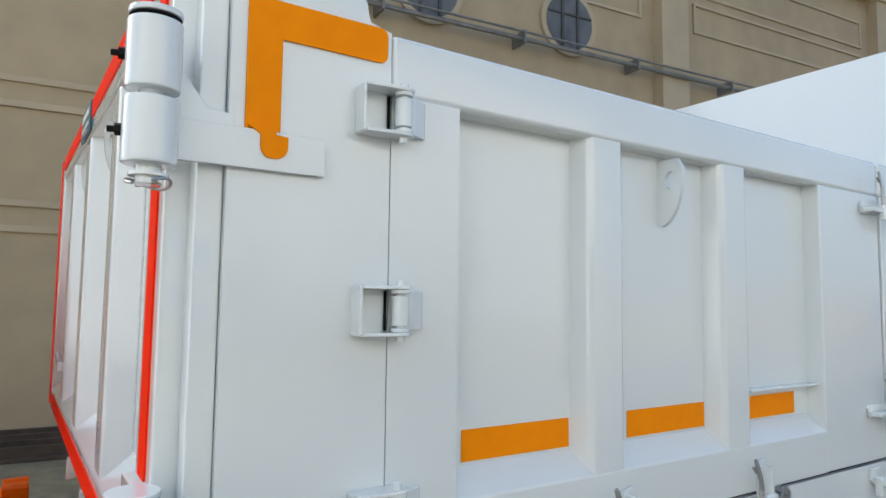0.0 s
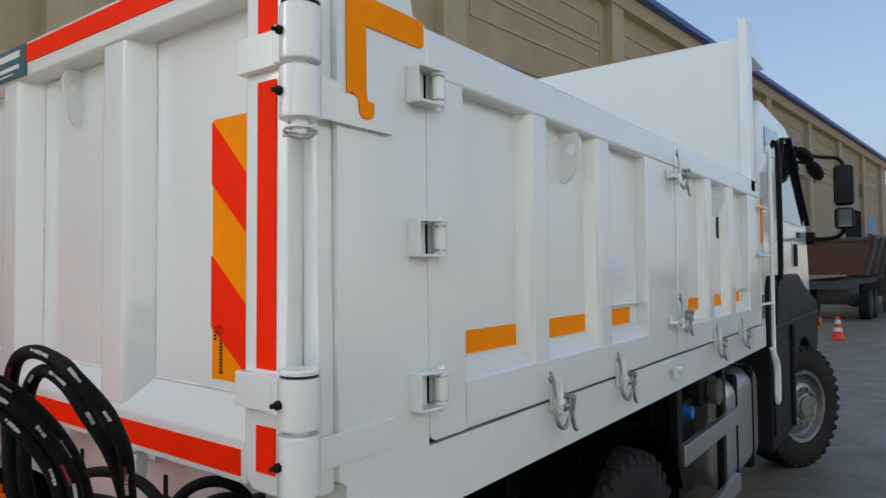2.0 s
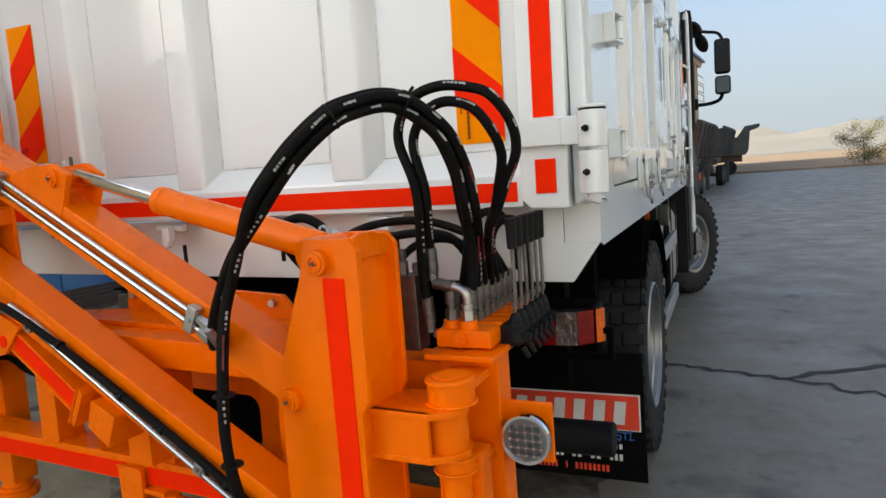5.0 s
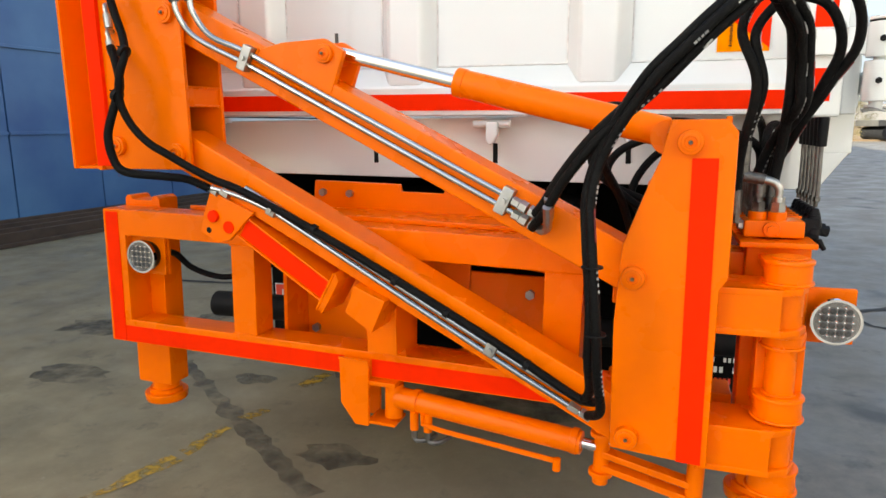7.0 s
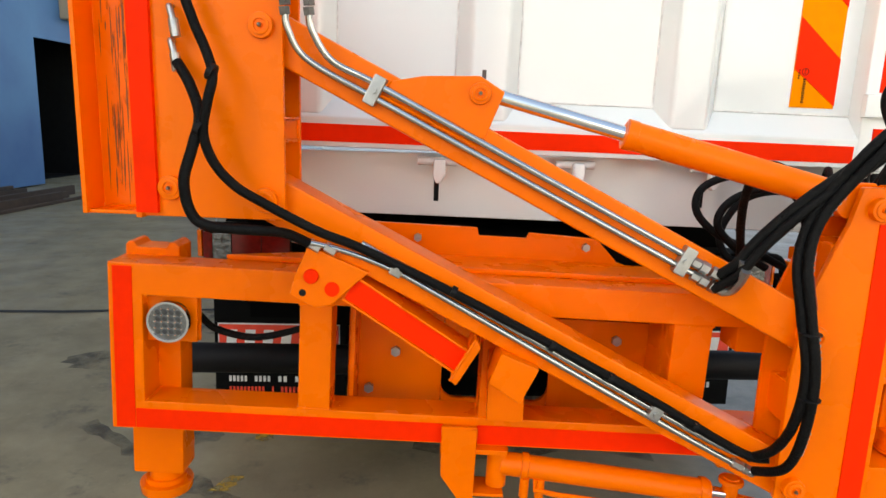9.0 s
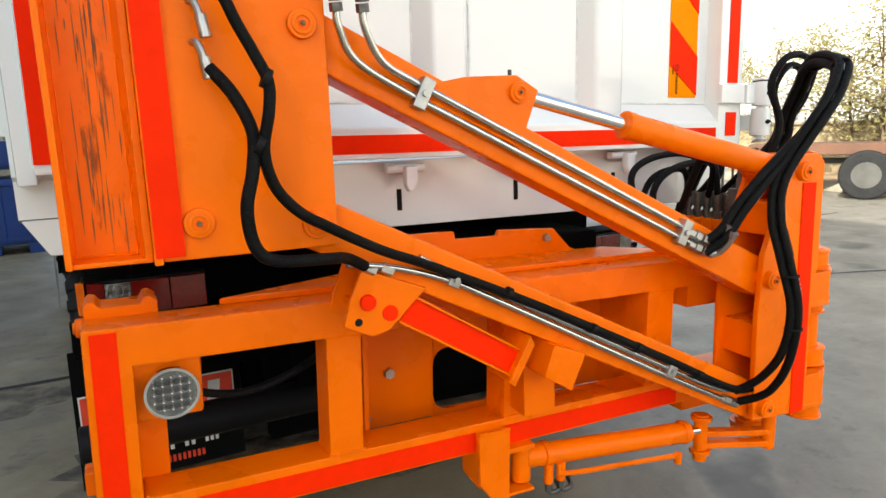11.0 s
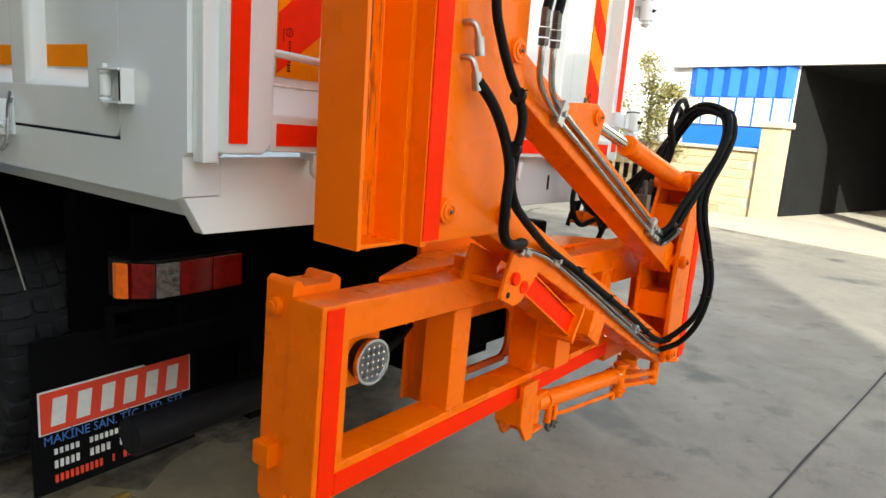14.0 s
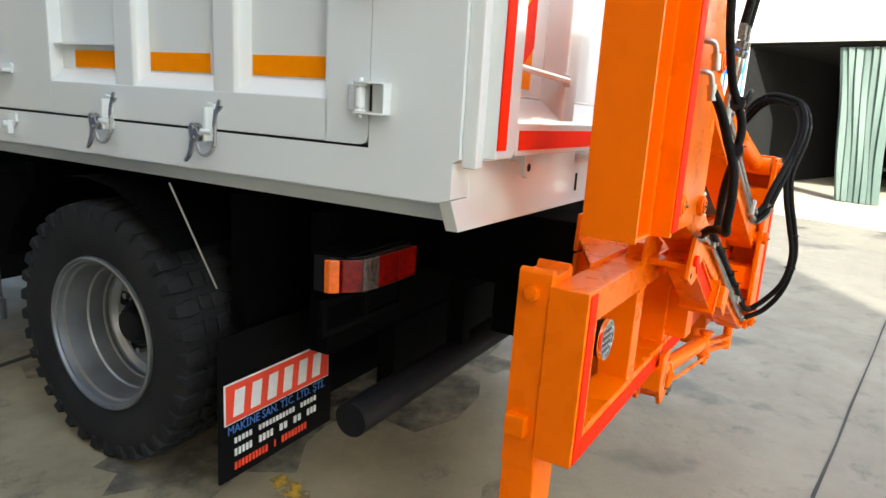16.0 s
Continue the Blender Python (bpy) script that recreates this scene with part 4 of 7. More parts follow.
    box(sl, 1.13, 1.232, 0.2937, 0.315, 1.3857, 1.405)
    box(sl, 1.13, 1.236, 2.1045, 2.1175, 1.3915, 2.33)
    part("door_seal", sided(sl, s), PLASTIC, body)
    for z in (2.185, 1.845, 1.51):
        h = part("hinge", HINGE[s], WHITE, body, m=Matrix.Translation((s * 1.25, 0.283, z)))
        # near-black slip that draws the shaded gap behind the hinge
        hg = bmesh.new()
        box(hg, 0.001, 0.0045, 0.0010, 0.0050, -0.034, 0.034)
        part("hinge_gap", sided(hg, s), DARK, h)
    for z in (2.19, 1.555):
        part("latch_bracket", LATCH_BASE[s], WHITE, body, m=Matrix.Translation((s * 1.25, 2.045, z)) @ pose(0, 0, 0, 90, 0, 0))
        part("latch", LATCH[s], STEEL, body, "zinc toggle latch with spring", m=Matrix.Translation((s * 1.252, 2.11, z)))
    wl = bmesh.new()
    box(wl, 1.25, 1.262, 1.97, 2.03, 1.335, 1.37, 0.003)
    cyl(wl, (1.255, 2.0, 1.33), (1.30, 2.0, 1.33), 0.014, seg=12)
    box(wl, 1.262, 1.285, 1.985, 2.015, 1.29, 1.345, 0.004)
    part("pin_bracket", sided(wl, s), WHITE, body)
    # amber L-shaped reflector
    rf = bmesh.new()
    far = [(0.268 + 0.014 * math.sin(t), 2.324 + 0.014 * math.cos(t)) for t in [math.pi / 2 * k / 4 for k in range(5)]] + [(0.268 + 0.014 * math.cos(t), 2.290 - 0.014 * math.sin(t)) for t in [math.pi / 2 * k / 4 for k in range(5)]]
    prism(rf, [(0.036, 2.124), (0.036, 2.332), (0.042, 2.338)] + far + [(0.092, 2.276), (0.092, 2.124)], "x", 1.2515, 1.2545)
    tail = [(0.060 + 0.019 * math.cos(t), 2.098 - 0.019 * math.sin(t)) for t in [math.pi / 2 * k / 4 for k in range(5)]] + [(0.052 - 0.017 * math.sin(t), 2.098 - 0.019 * math.cos(t)) for t in [math.pi / 2 * k / 4 for k in range(5)]]
    prism(rf, [(p + 0.022, q) for p, q in [(0.014, 2.128), (0.058, 2.128), (0.060, 2.117), (0.079, 2.115)] + tail + [(0.035, 2.115)]], "x", 1.2650, 1.2672)
    box(rf, 1.2545, 1.2655, 0.040, 0.078, 2.1245, 2.1285)
    part("corner_reflector", sided(rf, s), AMBER_TAPE, body, "amber reflective corner marking")

# rear frame of the body below the tailgate
ap = bmesh.new()
prism(ap, [(-1.148, 1.36), (-1.148, 1.265), (-1.2465, 1.265), (-1.194, 1.174), (1.168, 1.128), (1.2465, 1.24), (1.148, 1.24), (1.148, 1.36)], "y", 0.03, 0.07, 0.004)
box(ap, -1.09, 1.09, 0.085, 3.9, 1.18, 1.2195)
part("rear_apron", ap, WHITE, body)
for x in (-0.25, 0.185, 0.62):
    hk = bmesh.new()
    box(hk, x - 0.03, x + 0.03, -0.01, 0.032, 1.322, 1.35, 0.004)
    cyl(hk, (x - 0.062, -0.022, 1.337), (x + 0.062, -0.022, 1.337), 0.0135, seg=12, rim=0.002)
    prism(hk, [(x - 0.012, 1.345), (x + 0.026, 1.345), (x + 0.026, 1.30), (x + 0.012, 1.272), (x - 0.004, 1.268), (x - 0.014, 1.29)], "y", -0.062, -0.03, 0.007)
    h = part("tailgate_hook", hk, WHITE, body)
    # near-black slip on the apron in place of a shaded slot
    part("hook_slot", B(box, x - 0.007, x + 0.009, 0.026, 0.0315, 1.205, 1.272, 0.002), DARK, h)
lg = bmesh.new()
ring = [(-0.866 + 0.03 * math.cos(a), 1.332 + 0.03 * math.sin(a)) for a in [radians(180 + 15 * k) for k in range(13)]]
prism(lg, ring + [(-0.836, 1.37), (-0.896, 1.37)], "y", -0.022, -0.006, 0.003)
box(lg, -0.896, -0.836, -0.02, 0.032, 1.352, 1.372, 0.003)
eye = part("apron_eye", lg, WHITE, body)
# near-black disc on the lug for the shade of its hole
part("eye_hole", B(cyl, (-0.866, -0.018, 1.334), (-0.866, -0.0232, 1.334), 0.0125, seg=16), DARK, eye)

# tailgate
tg = bmesh.new()
box(tg, -1.075, 1.075, 0.0, 0.03, 1.35, 2.40)
prism(tg, [(-0.065, 1.352), (-0.065, 1.442), (0.001, 1.512), (0.03, 1.512), (0.03, 1.352)], "x", -1.07, 1.07, 0.006)
box(tg, -1.07, 1.07, -0.065, 0.03, 2.345, 2.455, 0.01, seg=3)
gate = part("tailgate", tg, WHITE, truck, "white ribbed tailgate with red reflective edging", m=pose(1.05, 0, 1.8, 0, 0.75, 0) @ Matrix.Translation((-1.05, 0, -1.8)))
for s in (1, -1):
    pb = bmesh.new()
    prism(pb, [(1.065, 1.372), (1.09, 1.345), (1.195, 1.345), (1.195, 2.455), (1.065, 2.455)], "y", -0.066, 0.008, 0.008)
    part("gate_post", sided(pb, s), WHITE, gate)
for x in (0.526, -0.10, -0.66):
    rb = bmesh.new()
    prism(rb, [(x - 0.10, 0.004), (x - 0.062, -0.05), (x - 0.05, -0.06), (x + 0.05, -0.06), (x + 0.062, -0.05), (x + 0.10, 0.004)], "z", 1.45, 2.350, 0.006)
    part("rib", rb, WHITE, gate)
for x in (0.526, -0.10, -0.66):
    for k in (-1, 1):
        part("seam_bead", B(cyl, (x + k * 0.0985, -0.0005, 1.513), (x + k * 0.0985, -0.0005, 2.345), 0.0028, seg=6), SEALER, gate)
for a, b in ((-1.065, -0.76), (-0.56, -0.20), (0.0, 0.426), (0.626, 1.065)):
    for z in (1.5135, 2.3435):
        part("seam_bead", B(cyl, (a, -0.0005, z), (b, -0.0005, z), 0.0028, seg=6), SEALER, gate)
for x in (0.225, -0.43):
    part("lifting_lug", LUG_BACK, WHITE, gate, m=Matrix.Translation((x, 0.0, 2.262)))
for z0, z1, label in ((1.368, 1.421, "red reflective strip"), (2.388, 2.441, "red reflective strip")):
    part("reflector_strip", B(box, -1.055, 1.055, -0.068, -0.064, z0, z1), RED_TAPE, gate, label)
for z0, z1 in ((1.388, 1.478), (1.588, 2.148), (2.215, 2.44)):
    part("reflector_strip", B(box, 1.108, 1.163, -0.0695, -0.065, z0, z1), RED_TAPE, gate, "red reflective strip")
part("reflector_strip", B(box, -1.192, -1.142, -0.0695, -0.065, 1.370, 2.44), RED_TAPE, gate, "red reflective strip")
for s in (1, -1):
    # diagonal marker board: amber ground with red bands
    x0, x1 = (0.866, 1.008) if s > 0 else (-1.008, -0.866)
    plate = part("marker_board", B(box, x0, x1, -0.004, 0.0, 1.535, 2.118), AMBER_TAPE, gate, "amber and red diagonal marker board")
    for a, b, c, d in ((2.112, 1.972, 1.844, 1.966), (1.809, 1.652, 1.544, 1.687)):
        pts = [(x0 + 0.0003, a), (x0 + 0.0003, b), (x1 - 0.0003, c), (x1 - 0.0003, d)] if s > 0 else [(x1 - 0.0003, a), (x1 - 0.0003, b), (x0 + 0.0003, c), (x0 + 0.0003, d)]
        part("red_band", B(prism, pts, "y", -0.0075, -0.003), RED_TAPE, plate)
    tb = bmesh.new()
    for k in range(11):
        w = (0.0036, 0.0022, 0.0036, 0.0028)[k % 4]
        box(tb, x0 + 0.036 - w, x0 + 0.036 + w, -0.0085, -0.0035, 1.550 + 0.0070 * k, 1.5538 + 0.0070 * k)
    ring = [(x0 + 0.034 + 0.0105 * math.cos(t), 1.645 + 0.0105 * math.sin(t)) for t in [math.tau * k / 16 for k in range(16)]]
    for (p, q), (u, v) in zip(ring, ring[1:] + ring[:1]):
        bar(tb, (p, -0.006, q), (u, -0.006, v), 0.0014, 0.005, (0, 1, 0))
    for k in range(4):
        box(tb, x0 + 0.014, x0 + 0.0165, -0.0085, -0.0035, 1.622 + 0.008 * k, 1.627 + 0.008 * k)
        box(tb, x0 + 0.031, x0 + 0.0365, -0.0085, -0.0035, 1.639 + 0.004 * k, 1.6405 + 0.004 * k)
    part("printed_mark", tb, DARK, plate)
tb = part("maker_plate", B(box, -0.237, 0.03, -0.072, -0.066, 2.352, 2.446, 0.002), mat("teal_enamel", (0.02, 0.10, 0.14), 0.35), gate, "small teal maker plate")
for k, (z, w) in enumerate(((2.421, 0.10), (2.384, 0.095), (2.366, 0.055))):
    part("text_bar", B(box, -0.104 - w, -0.104 + w, -0.0735, -0.0715, z - 0.010 + 0.004 * k, z + 0.010 - 0.004 * k), PRINT_WHITE, tb)
hr = bmesh.new()
cyl(hr, (-1.143, -0.052, 1.588), (-0.70, -0.066, 1.572), 0.010, seg=12)
box(hr, -0.72, -0.69, -0.075, 0.0, 1.555, 1.59, 0.004)
part("locking_rod", hr, WHITE, gate)

# right-hand gate hinges: knuckles on a vertical pin
for z0, z1, arm in ((2.152, 2.252, "gate"), (2.048, 2.142, "pillar"), (1.50, 1.592, "gate"), (1.385, 1.492, "pillar")):
    kb = bmesh.new()
    cyl(kb, (1.268, -0.10, z0), (1.268, -0.10, z1), 0.0375, seg=32, rim=0.004)
    zc = (z0 + z1) / 2
    if arm == "gate":
        box(kb, 1.06, 1.262, -0.085, -0.06, zc - 0.035, zc + 0.035, 0.004)
        box(kb, 1.185, 1.256, -0.098, -0.06, zc - 0.037, zc + 0.037, 0.005)
    else:
        box(kb, 1.2505, 1.260, -0.10, 0.165, zc - 0.032, zc + 0.03, 0.002)
    k = part("gate_hinge_knuckle", kb, WHITE, gate)
    nb = bmesh.new()
    cyl(nb, (1.259, -0.134, zc), (1.257, -0.144, zc), 0.0088, seg=6)
    cyl(nb, (1.257, -0.143, zc), (1.254, -0.153, zc), 0.0046, seg=8)
    part("grease_nipple", nb, PLASTIC, k)
for a, b in ((2.02, 2.268), (1.36, 1.606)):
    pn = bmesh.new()
    cyl(pn, (1.268, -0.10, a), (1.268, -0.10, b - 0.004), 0.0175, seg=24, rim=0.003)
    cyl(pn, (1.268, -0.10, b - 0.010), (1.268, -0.10, b), 0.0365, seg=28, rim=0.003)
    cyl(pn, (1.268, -0.10, a + 0.012), (1.268, -0.10, a + 0.016), 0.027, seg=20)
    pin = part("hinge_pin", pn, WHITE, gate)
    ct = B(cyl, (1.232, -0.109, a + 0.004), (1.304, -0.091, a + 0.002), 0.003, seg=6)
    tube(ct, [(1.268 + 0.029 * math.cos(k), -0.10 + 0.029 * math.sin(k), a + 0.004 + 0.005 * math.sin(2 * k)) for k in [math.tau * i / 14 for i in range(13)]], 0.0024, 6, 2)
    part("cotter_ring", ct, STEEL, pin)
    part("pin_groove", B(cyl, (1.268, -0.10, b - 0.0125), (1.268, -0.10, b - 0.0105), 0.0345, seg=28), DARK, gate)
gs = bmesh.new()
prism(gs, [(-0.085, 2.235), (-0.02, 2.15), (0.02, 2.145), (0.02, 2.115), (-0.085, 2.115)], "x", 1.235, 1.25, 0.003)
part("hinge_gusset", gs, WHITE, gate)

# headboard and ladder
hbm = bmesh.new()
box(hbm, -1.188, 1.188, 3.75, 3.798, 1.3, 3.28, 0.006)
box(hbm, 1.19, 1.25, 3.68, 3.80, 2.25, 3.385, 0.006)
box(hbm, -1.25, -1.19, 3.68, 3.80, 2.25, 3.385, 0.006)
prism(hbm, [(3.802, 3.383), (4.22, 3.20), (4.22, 3.165), (3.802, 3.165)], "x", 1.196, 1.246, 0.004)
prism(hbm, [(3.802, 3.383), (4.22, 3.20), (4.22, 3.165), (3.802, 3.165)], "x", -1.246, -1.196, 0.004)
box(hbm, -1.195, 1.195, 3.802, 4.215, 3.168, 3.2)
part("headboard", hbm, WHITE, body, "tall white headboard with cab guard")
ld = bmesh.new()
tube(ld, [(1.27, 4.05, 2.55), (1.29, 4.06, 2.5), (1.29, 4.06, 1.25), (1.29, 4.08, 1.18), (1.29, 4.2, 1.08), (1.29, 4.2, 0.86), (1.29, 4.14, 0.83)], 0.014, 10, 5)
tube(ld, [(1.29, 4.14, 0.83), (1.29, 4.11, 0.88), (1.29, 4.11, 1.06), (1.29, 4.02, 1.17), (1.29, 3.98, 1.22)], 0.014, 10, 5)
for z in (2.16, 1.84, 1.52):
    cyl(ld, (1.29, 4.06, z), (1.27, 3.80, z), 0.010, seg=8)
part("ladder", ld, WHITE, body, "white tubular side ladder")
part("black_grab_rail", B(tube, [(1.26, 4.3, 2.62), (1.30, 4.32, 2.6), (1.30, 4.33, 1.75), (1.27, 4.34, 1.7)], 0.018, 8, 4), PLASTIC, body)
part("reflector_strip", B(box, 1.2505, 1.2535, 3.93, 4.0, 1.92, 2.22), AMBER_TAPE, body)
part("rating_plate", B(box, 1.2505, 1.254, 3.92, 3.99, 1.42, 1.58), GREY_STEEL, body)
part("rating_plate", B(box, 1.2005, 1.204, 3.0, 3.04, 1.93, 2.05), PLASTIC, body)

# chassis
for s in (1, -1):
    part("chassis_rail", B(box, s * 0.36 - 0.045, s * 0.36 + 0.045, 0.25, 7.2, 0.82, 1.10, 0.005), BLACK, truck)
for y in (0.3, 1.0, 2.2, 3.2, 4.2, 5.5):
    part("crossmember", B(box, -0.33, 0.33, y, y + 0.1, 0.86, 1.06), BLACK, truck)
# black plates added under the body to stop light and keep it dark
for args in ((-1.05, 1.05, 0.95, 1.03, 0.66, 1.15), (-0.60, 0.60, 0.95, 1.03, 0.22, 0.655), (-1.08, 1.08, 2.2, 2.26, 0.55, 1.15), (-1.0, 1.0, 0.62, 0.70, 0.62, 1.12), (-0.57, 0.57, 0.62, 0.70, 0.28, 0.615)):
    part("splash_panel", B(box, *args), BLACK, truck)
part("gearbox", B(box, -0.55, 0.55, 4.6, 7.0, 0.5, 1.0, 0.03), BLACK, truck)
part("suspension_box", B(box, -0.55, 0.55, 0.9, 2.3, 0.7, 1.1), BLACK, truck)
for y in (1.6, 5.75):
    ax = bmesh.new()
    cyl(ax, (-0.9, y, 0.53), (0.9, y, 0.53), 0.09)
    if y < 2:
        cyl(ax, (0, y - 0.25, 0.53), (0, y + 0.25, 0.53), 0.24)
    part("axle", ax, BLACK, truck)
part("underrun_bar", B(cyl, (-1.205, 0.36, 0.535), (1.205, 0.36, 0.535), 0.058, seg=28, rim=0.006), PLASTIC, truck, "black tubular underrun bar")
for x in (-0.5, 0.5):
    part("underrun_bracket", B(box, x - 0.03, x + 0.03, 0.33, 0.40, 0.55, 0.9), BLACK, truck)


def tyre_mesh():
    bm = bmesh.new()
    prof = [(-0.12, 0.30), (-0.135, 0.32), (-0.15, 0.38), (-0.152, 0.44), (-0.146, 0.490), (-0.130, 0.514), (0, 0.520), (0.130, 0.514), (0.146, 0.490), (0.152, 0.44), (0.15, 0.38), (0.135, 0.32), (0.12, 0.30), (-0.12, 0.30)]
    lathe(bm, prof, 56)
    return bm


def tread_mesh():
    """Shoulder blocks with scooped flanks and a zigzag of blocks between them."""
    bm = bmesh.new()
    n = 36
    for k in range(n):
        a = math.tau * k / n
        for side in (1, -1):
            t = bmesh.new()
            prism(t, [(side * 0.062, -0.030), (side * 0.100, -0.034), (side * 0.154, -0.022), (side * 0.154, 0.022), (side * 0.108, 0.030), (side * 0.062, 0.024)], "z", 0.462, 0.532, 0.007, 2)
            for v in t.verts:
                if v.co.z < 0.49:
                    v.co.y *= 0.72
                elif abs(v.co.x) > 0.14:
                    v.co.z -= 0.010
            bmesh.ops.transform(t, matrix=Matrix.Rotation(a + side * 0.04, 4, "X"), verts=t.verts)
            put_in(bm, t)
            t = bmesh.new()
            prism(t, [(side * 0.006, -0.028), (side * 0.054, -0.036), (side * 0.054, 0.020), (side * 0.006, 0.030)], "z", 0.490, 0.532, 0.004, 1)
            bmesh.ops.transform(t, matrix=Matrix.Rotation(a + 0.05, 4, "X"), verts=t.verts)
            put_in(bm, t)
    return bm


def rim_mesh(front):
    bm = bmesh.new()
    if front:
        prof = [(0.125, 0.318), (0.14, 0.312), (0.135, 0.285), (0.09, 0.268), (0.07, 0.25), (0.12, 0.20), (0.135, 0.17), (0.13, 0.12), (0.15, 0.11), (0.16, 0.06), (0.16, 0.0001)]
    else:
        prof = [(0.12, 0.318), (0.144, 0.314), (0.149, 0.308), (0.147, 0.302), (0.136, 0.299), (0.133, 0.292), (0.112, 0.288), (0.104, 0.279), (0.02, 0.266), (0.012, 0.260), (-0.045, 0.252), (-0.050, 0.244), (-0.066, 0.242), (-0.070, 0.232), (-0.078, 0.226), (-0.092, 0.215), (-0.100, 0.19), (-0.100, 0.13), (-0.104, 0.0001)]
    lathe(bm, prof, 56)
    return bm


def hub_mesh(front):
    bm = bmesh.new()
    if not front:
        cyl(bm, (-0.11, 0, 0), (-0.03, 0, 0), 0.118, 0.100, seg=24, rim=0.01)
        cyl(bm, (-0.03, 0, 0), (0.01, 0, 0), 0.08, 0.07, seg=24, rim=0.008)
    else:
        cyl(bm, (0.12, 0, 0), (0.175, 0, 0), 0.10, 0.09, seg=24, rim=0.01)
    return bm


TYRE = mesh_of("tyre", tyre_mesh(), RUBBER)
TREAD = mesh_of("tread", tread_mesh(), RUBBER)
RIMS = {f: mesh_of("wheel", rim_mesh(f), RIM, 17) for f in (True, False)}
HUBS = {f: mesh_of("hub", hub_mesh(f), PLASTIC if not f else RIM) for f in (True, False)}
NUT = mesh_of("wheel_nut", B(cyl, (0, 0, 0), (0.04, 0, 0), 0.017, 0.014, seg=6), STEEL)
# near-black discs on the closed wheel face for shaded vent holes
VENT = mesh_of("vent_hole", B(cyl, (0, 0, 0), (0.018, 0, 0), 0.033, seg=14), DARK)
for s in (1, -1):
    for y, front in ((1.6, False), (5.75, True)):
        m = Matrix.Translation((s * (1.10 if front else 1.07), y, 0.53)) @ Matrix.Rotation(radians(-24 if front else 0), 4, "Z") @ (Matrix.Identity(4) if s > 0 else Matrix.Rotation(math.pi, 4, "Z"))
        w = part("wheel", RIMS[front], RIM, truck, "silver steel wheel with worn black tyre", m=m)
        tagged(part("tread", TREAD, RUBBER, part("tyre", TYRE, RUBBER, w)), kind="stuff")
        part("hub", HUBS[front], RIM if front else PLASTIC, w)
        for k in range(10):
            a = math.tau * k / 10
            part("wheel_nut", NUT, STEEL, w, m=Matrix.Translation((0.12 if front else -0.100, 0.15 * math.cos(a), 0.15 * math.sin(a))))
            a += math.tau / 20
            part("vent_hole", VENT, DARK, w, m=Matrix.Translation((0.078 if front else -0.113, 0.19 * math.cos(a), 0.19 * math.sin(a))))
        if not front:
            m2 = Matrix.Translation((s * 0.74, y, 0.53))
            w2 = part("inner_wheel", RIMS[False], RIM, truck, m=m2)
            tagged(part("tread", TREAD, RUBBER, part("tyre", TYRE, RUBBER, w2)), kind="stuff")
    # mudguard, flap, lights
    mg = bmesh.new()
    pts = [(1.6 + 0.62 * math.cos(a), 0.56 + 0.60 * math.sin(a)) for a in [radians(20 + 12 * k) for k in range(11)]]
    rows = [[mg.verts.new((x, y, z)) for y, z in pts] for x in (0.60, 1.235)]
    for k in range(len(pts) - 1):
        mg.faces.new((rows[0][k], rows[0][k + 1], rows[1][k + 1], rows[1][k]))
    bmesh.ops.solidify(mg, geom=mg.faces[:], thickness=0.012)
    part("mudguard", sided(mg, s), FLAP, truck)
    fl = part("mud_flap", sided(B(prism, [(0.62, 0.68), (1.235, 0.68), (1.24, 0.13), (0.63, 0.13)], "y", 0.895, 0.907), s), FLAP, truck, "black mud flap with printed maker panel")
    x0, x1 = sorted((s * 0.66, s * 1.215))
    part("panel_border", B(box, x0 - 0.006, x1 + 0.006, 0.8905, 0.8945, 0.349, 0.506, 0.002), PRINT_WHITE, fl)
    part("red_panel", B(box, x0, x1, 0.887, 0.8915, 0.355, 0.50, 0.002), PRINT_RED, fl)
    # the maker's mark as six plain blocks
    for k, pts in enumerate(LOGO):
        part("logo_mark", B(prism, [(x0 + 0.03 + 0.084 * k + 0.066 * u, 0.378 + 0.098 * v) for u, v in pts], "y", 0.884, 0.8885), PRINT_WHITE, fl)
    lettering("MAKİNE SAN. TİC. LTD. ŞTİ.", 0.047, PRINT_BLUE, fl, x0 + 0.005, 0.888, 0.312, x1 - x0 - 0.03)
    for zc, hh, words in ((0.279, 0.020, (0.09, 0.20, 0.10)), (0.232, 0.027, (0.09, 0.08, 0.05, 0.05, 0.06)), (0.178, 0.028, (0.17, 0.012, 0.15))):
        a = x0 + 0.04
        for ww in words:
            tbm = bmesh.new()
            n = max(1, int(ww / 0.017))
            for k in range(n):
                box(tbm, a + ww * k / n, a + ww * (k + 0.58) / n, 0.889, 0.893, zc - hh / 2, zc + hh / 2)
            tagged(part("text_bar", tbm, PRINT_RED if zc < 0.2 else PRINT_WHITE, fl), kind="stuff")
            a += ww + 0.03
    part("mudguard_stay", sided(B(tube, [(1.235, 0.90, 0.86), (1.235, 1.12, 1.19)], 0.0035, 6, 2, False), s), ALU if s < 0 else BLACK, truck)
    # tail lamp cluster
    z0, hz = (0.909, 0.106) if s < 0 else (0.838, 0.118)
    lm = part("tail_lamp", sided(B(prism, [(0.785, 0.425), (1.06, 0.425), (1.15, 0.49), (1.15, 0.56), (0.785, 0.56)], "z", z0 - 0.006, z0 + hz + 0.006, 0.004), s), PLASTIC, truck, "tail lamp cluster with red, clear and amber lenses")
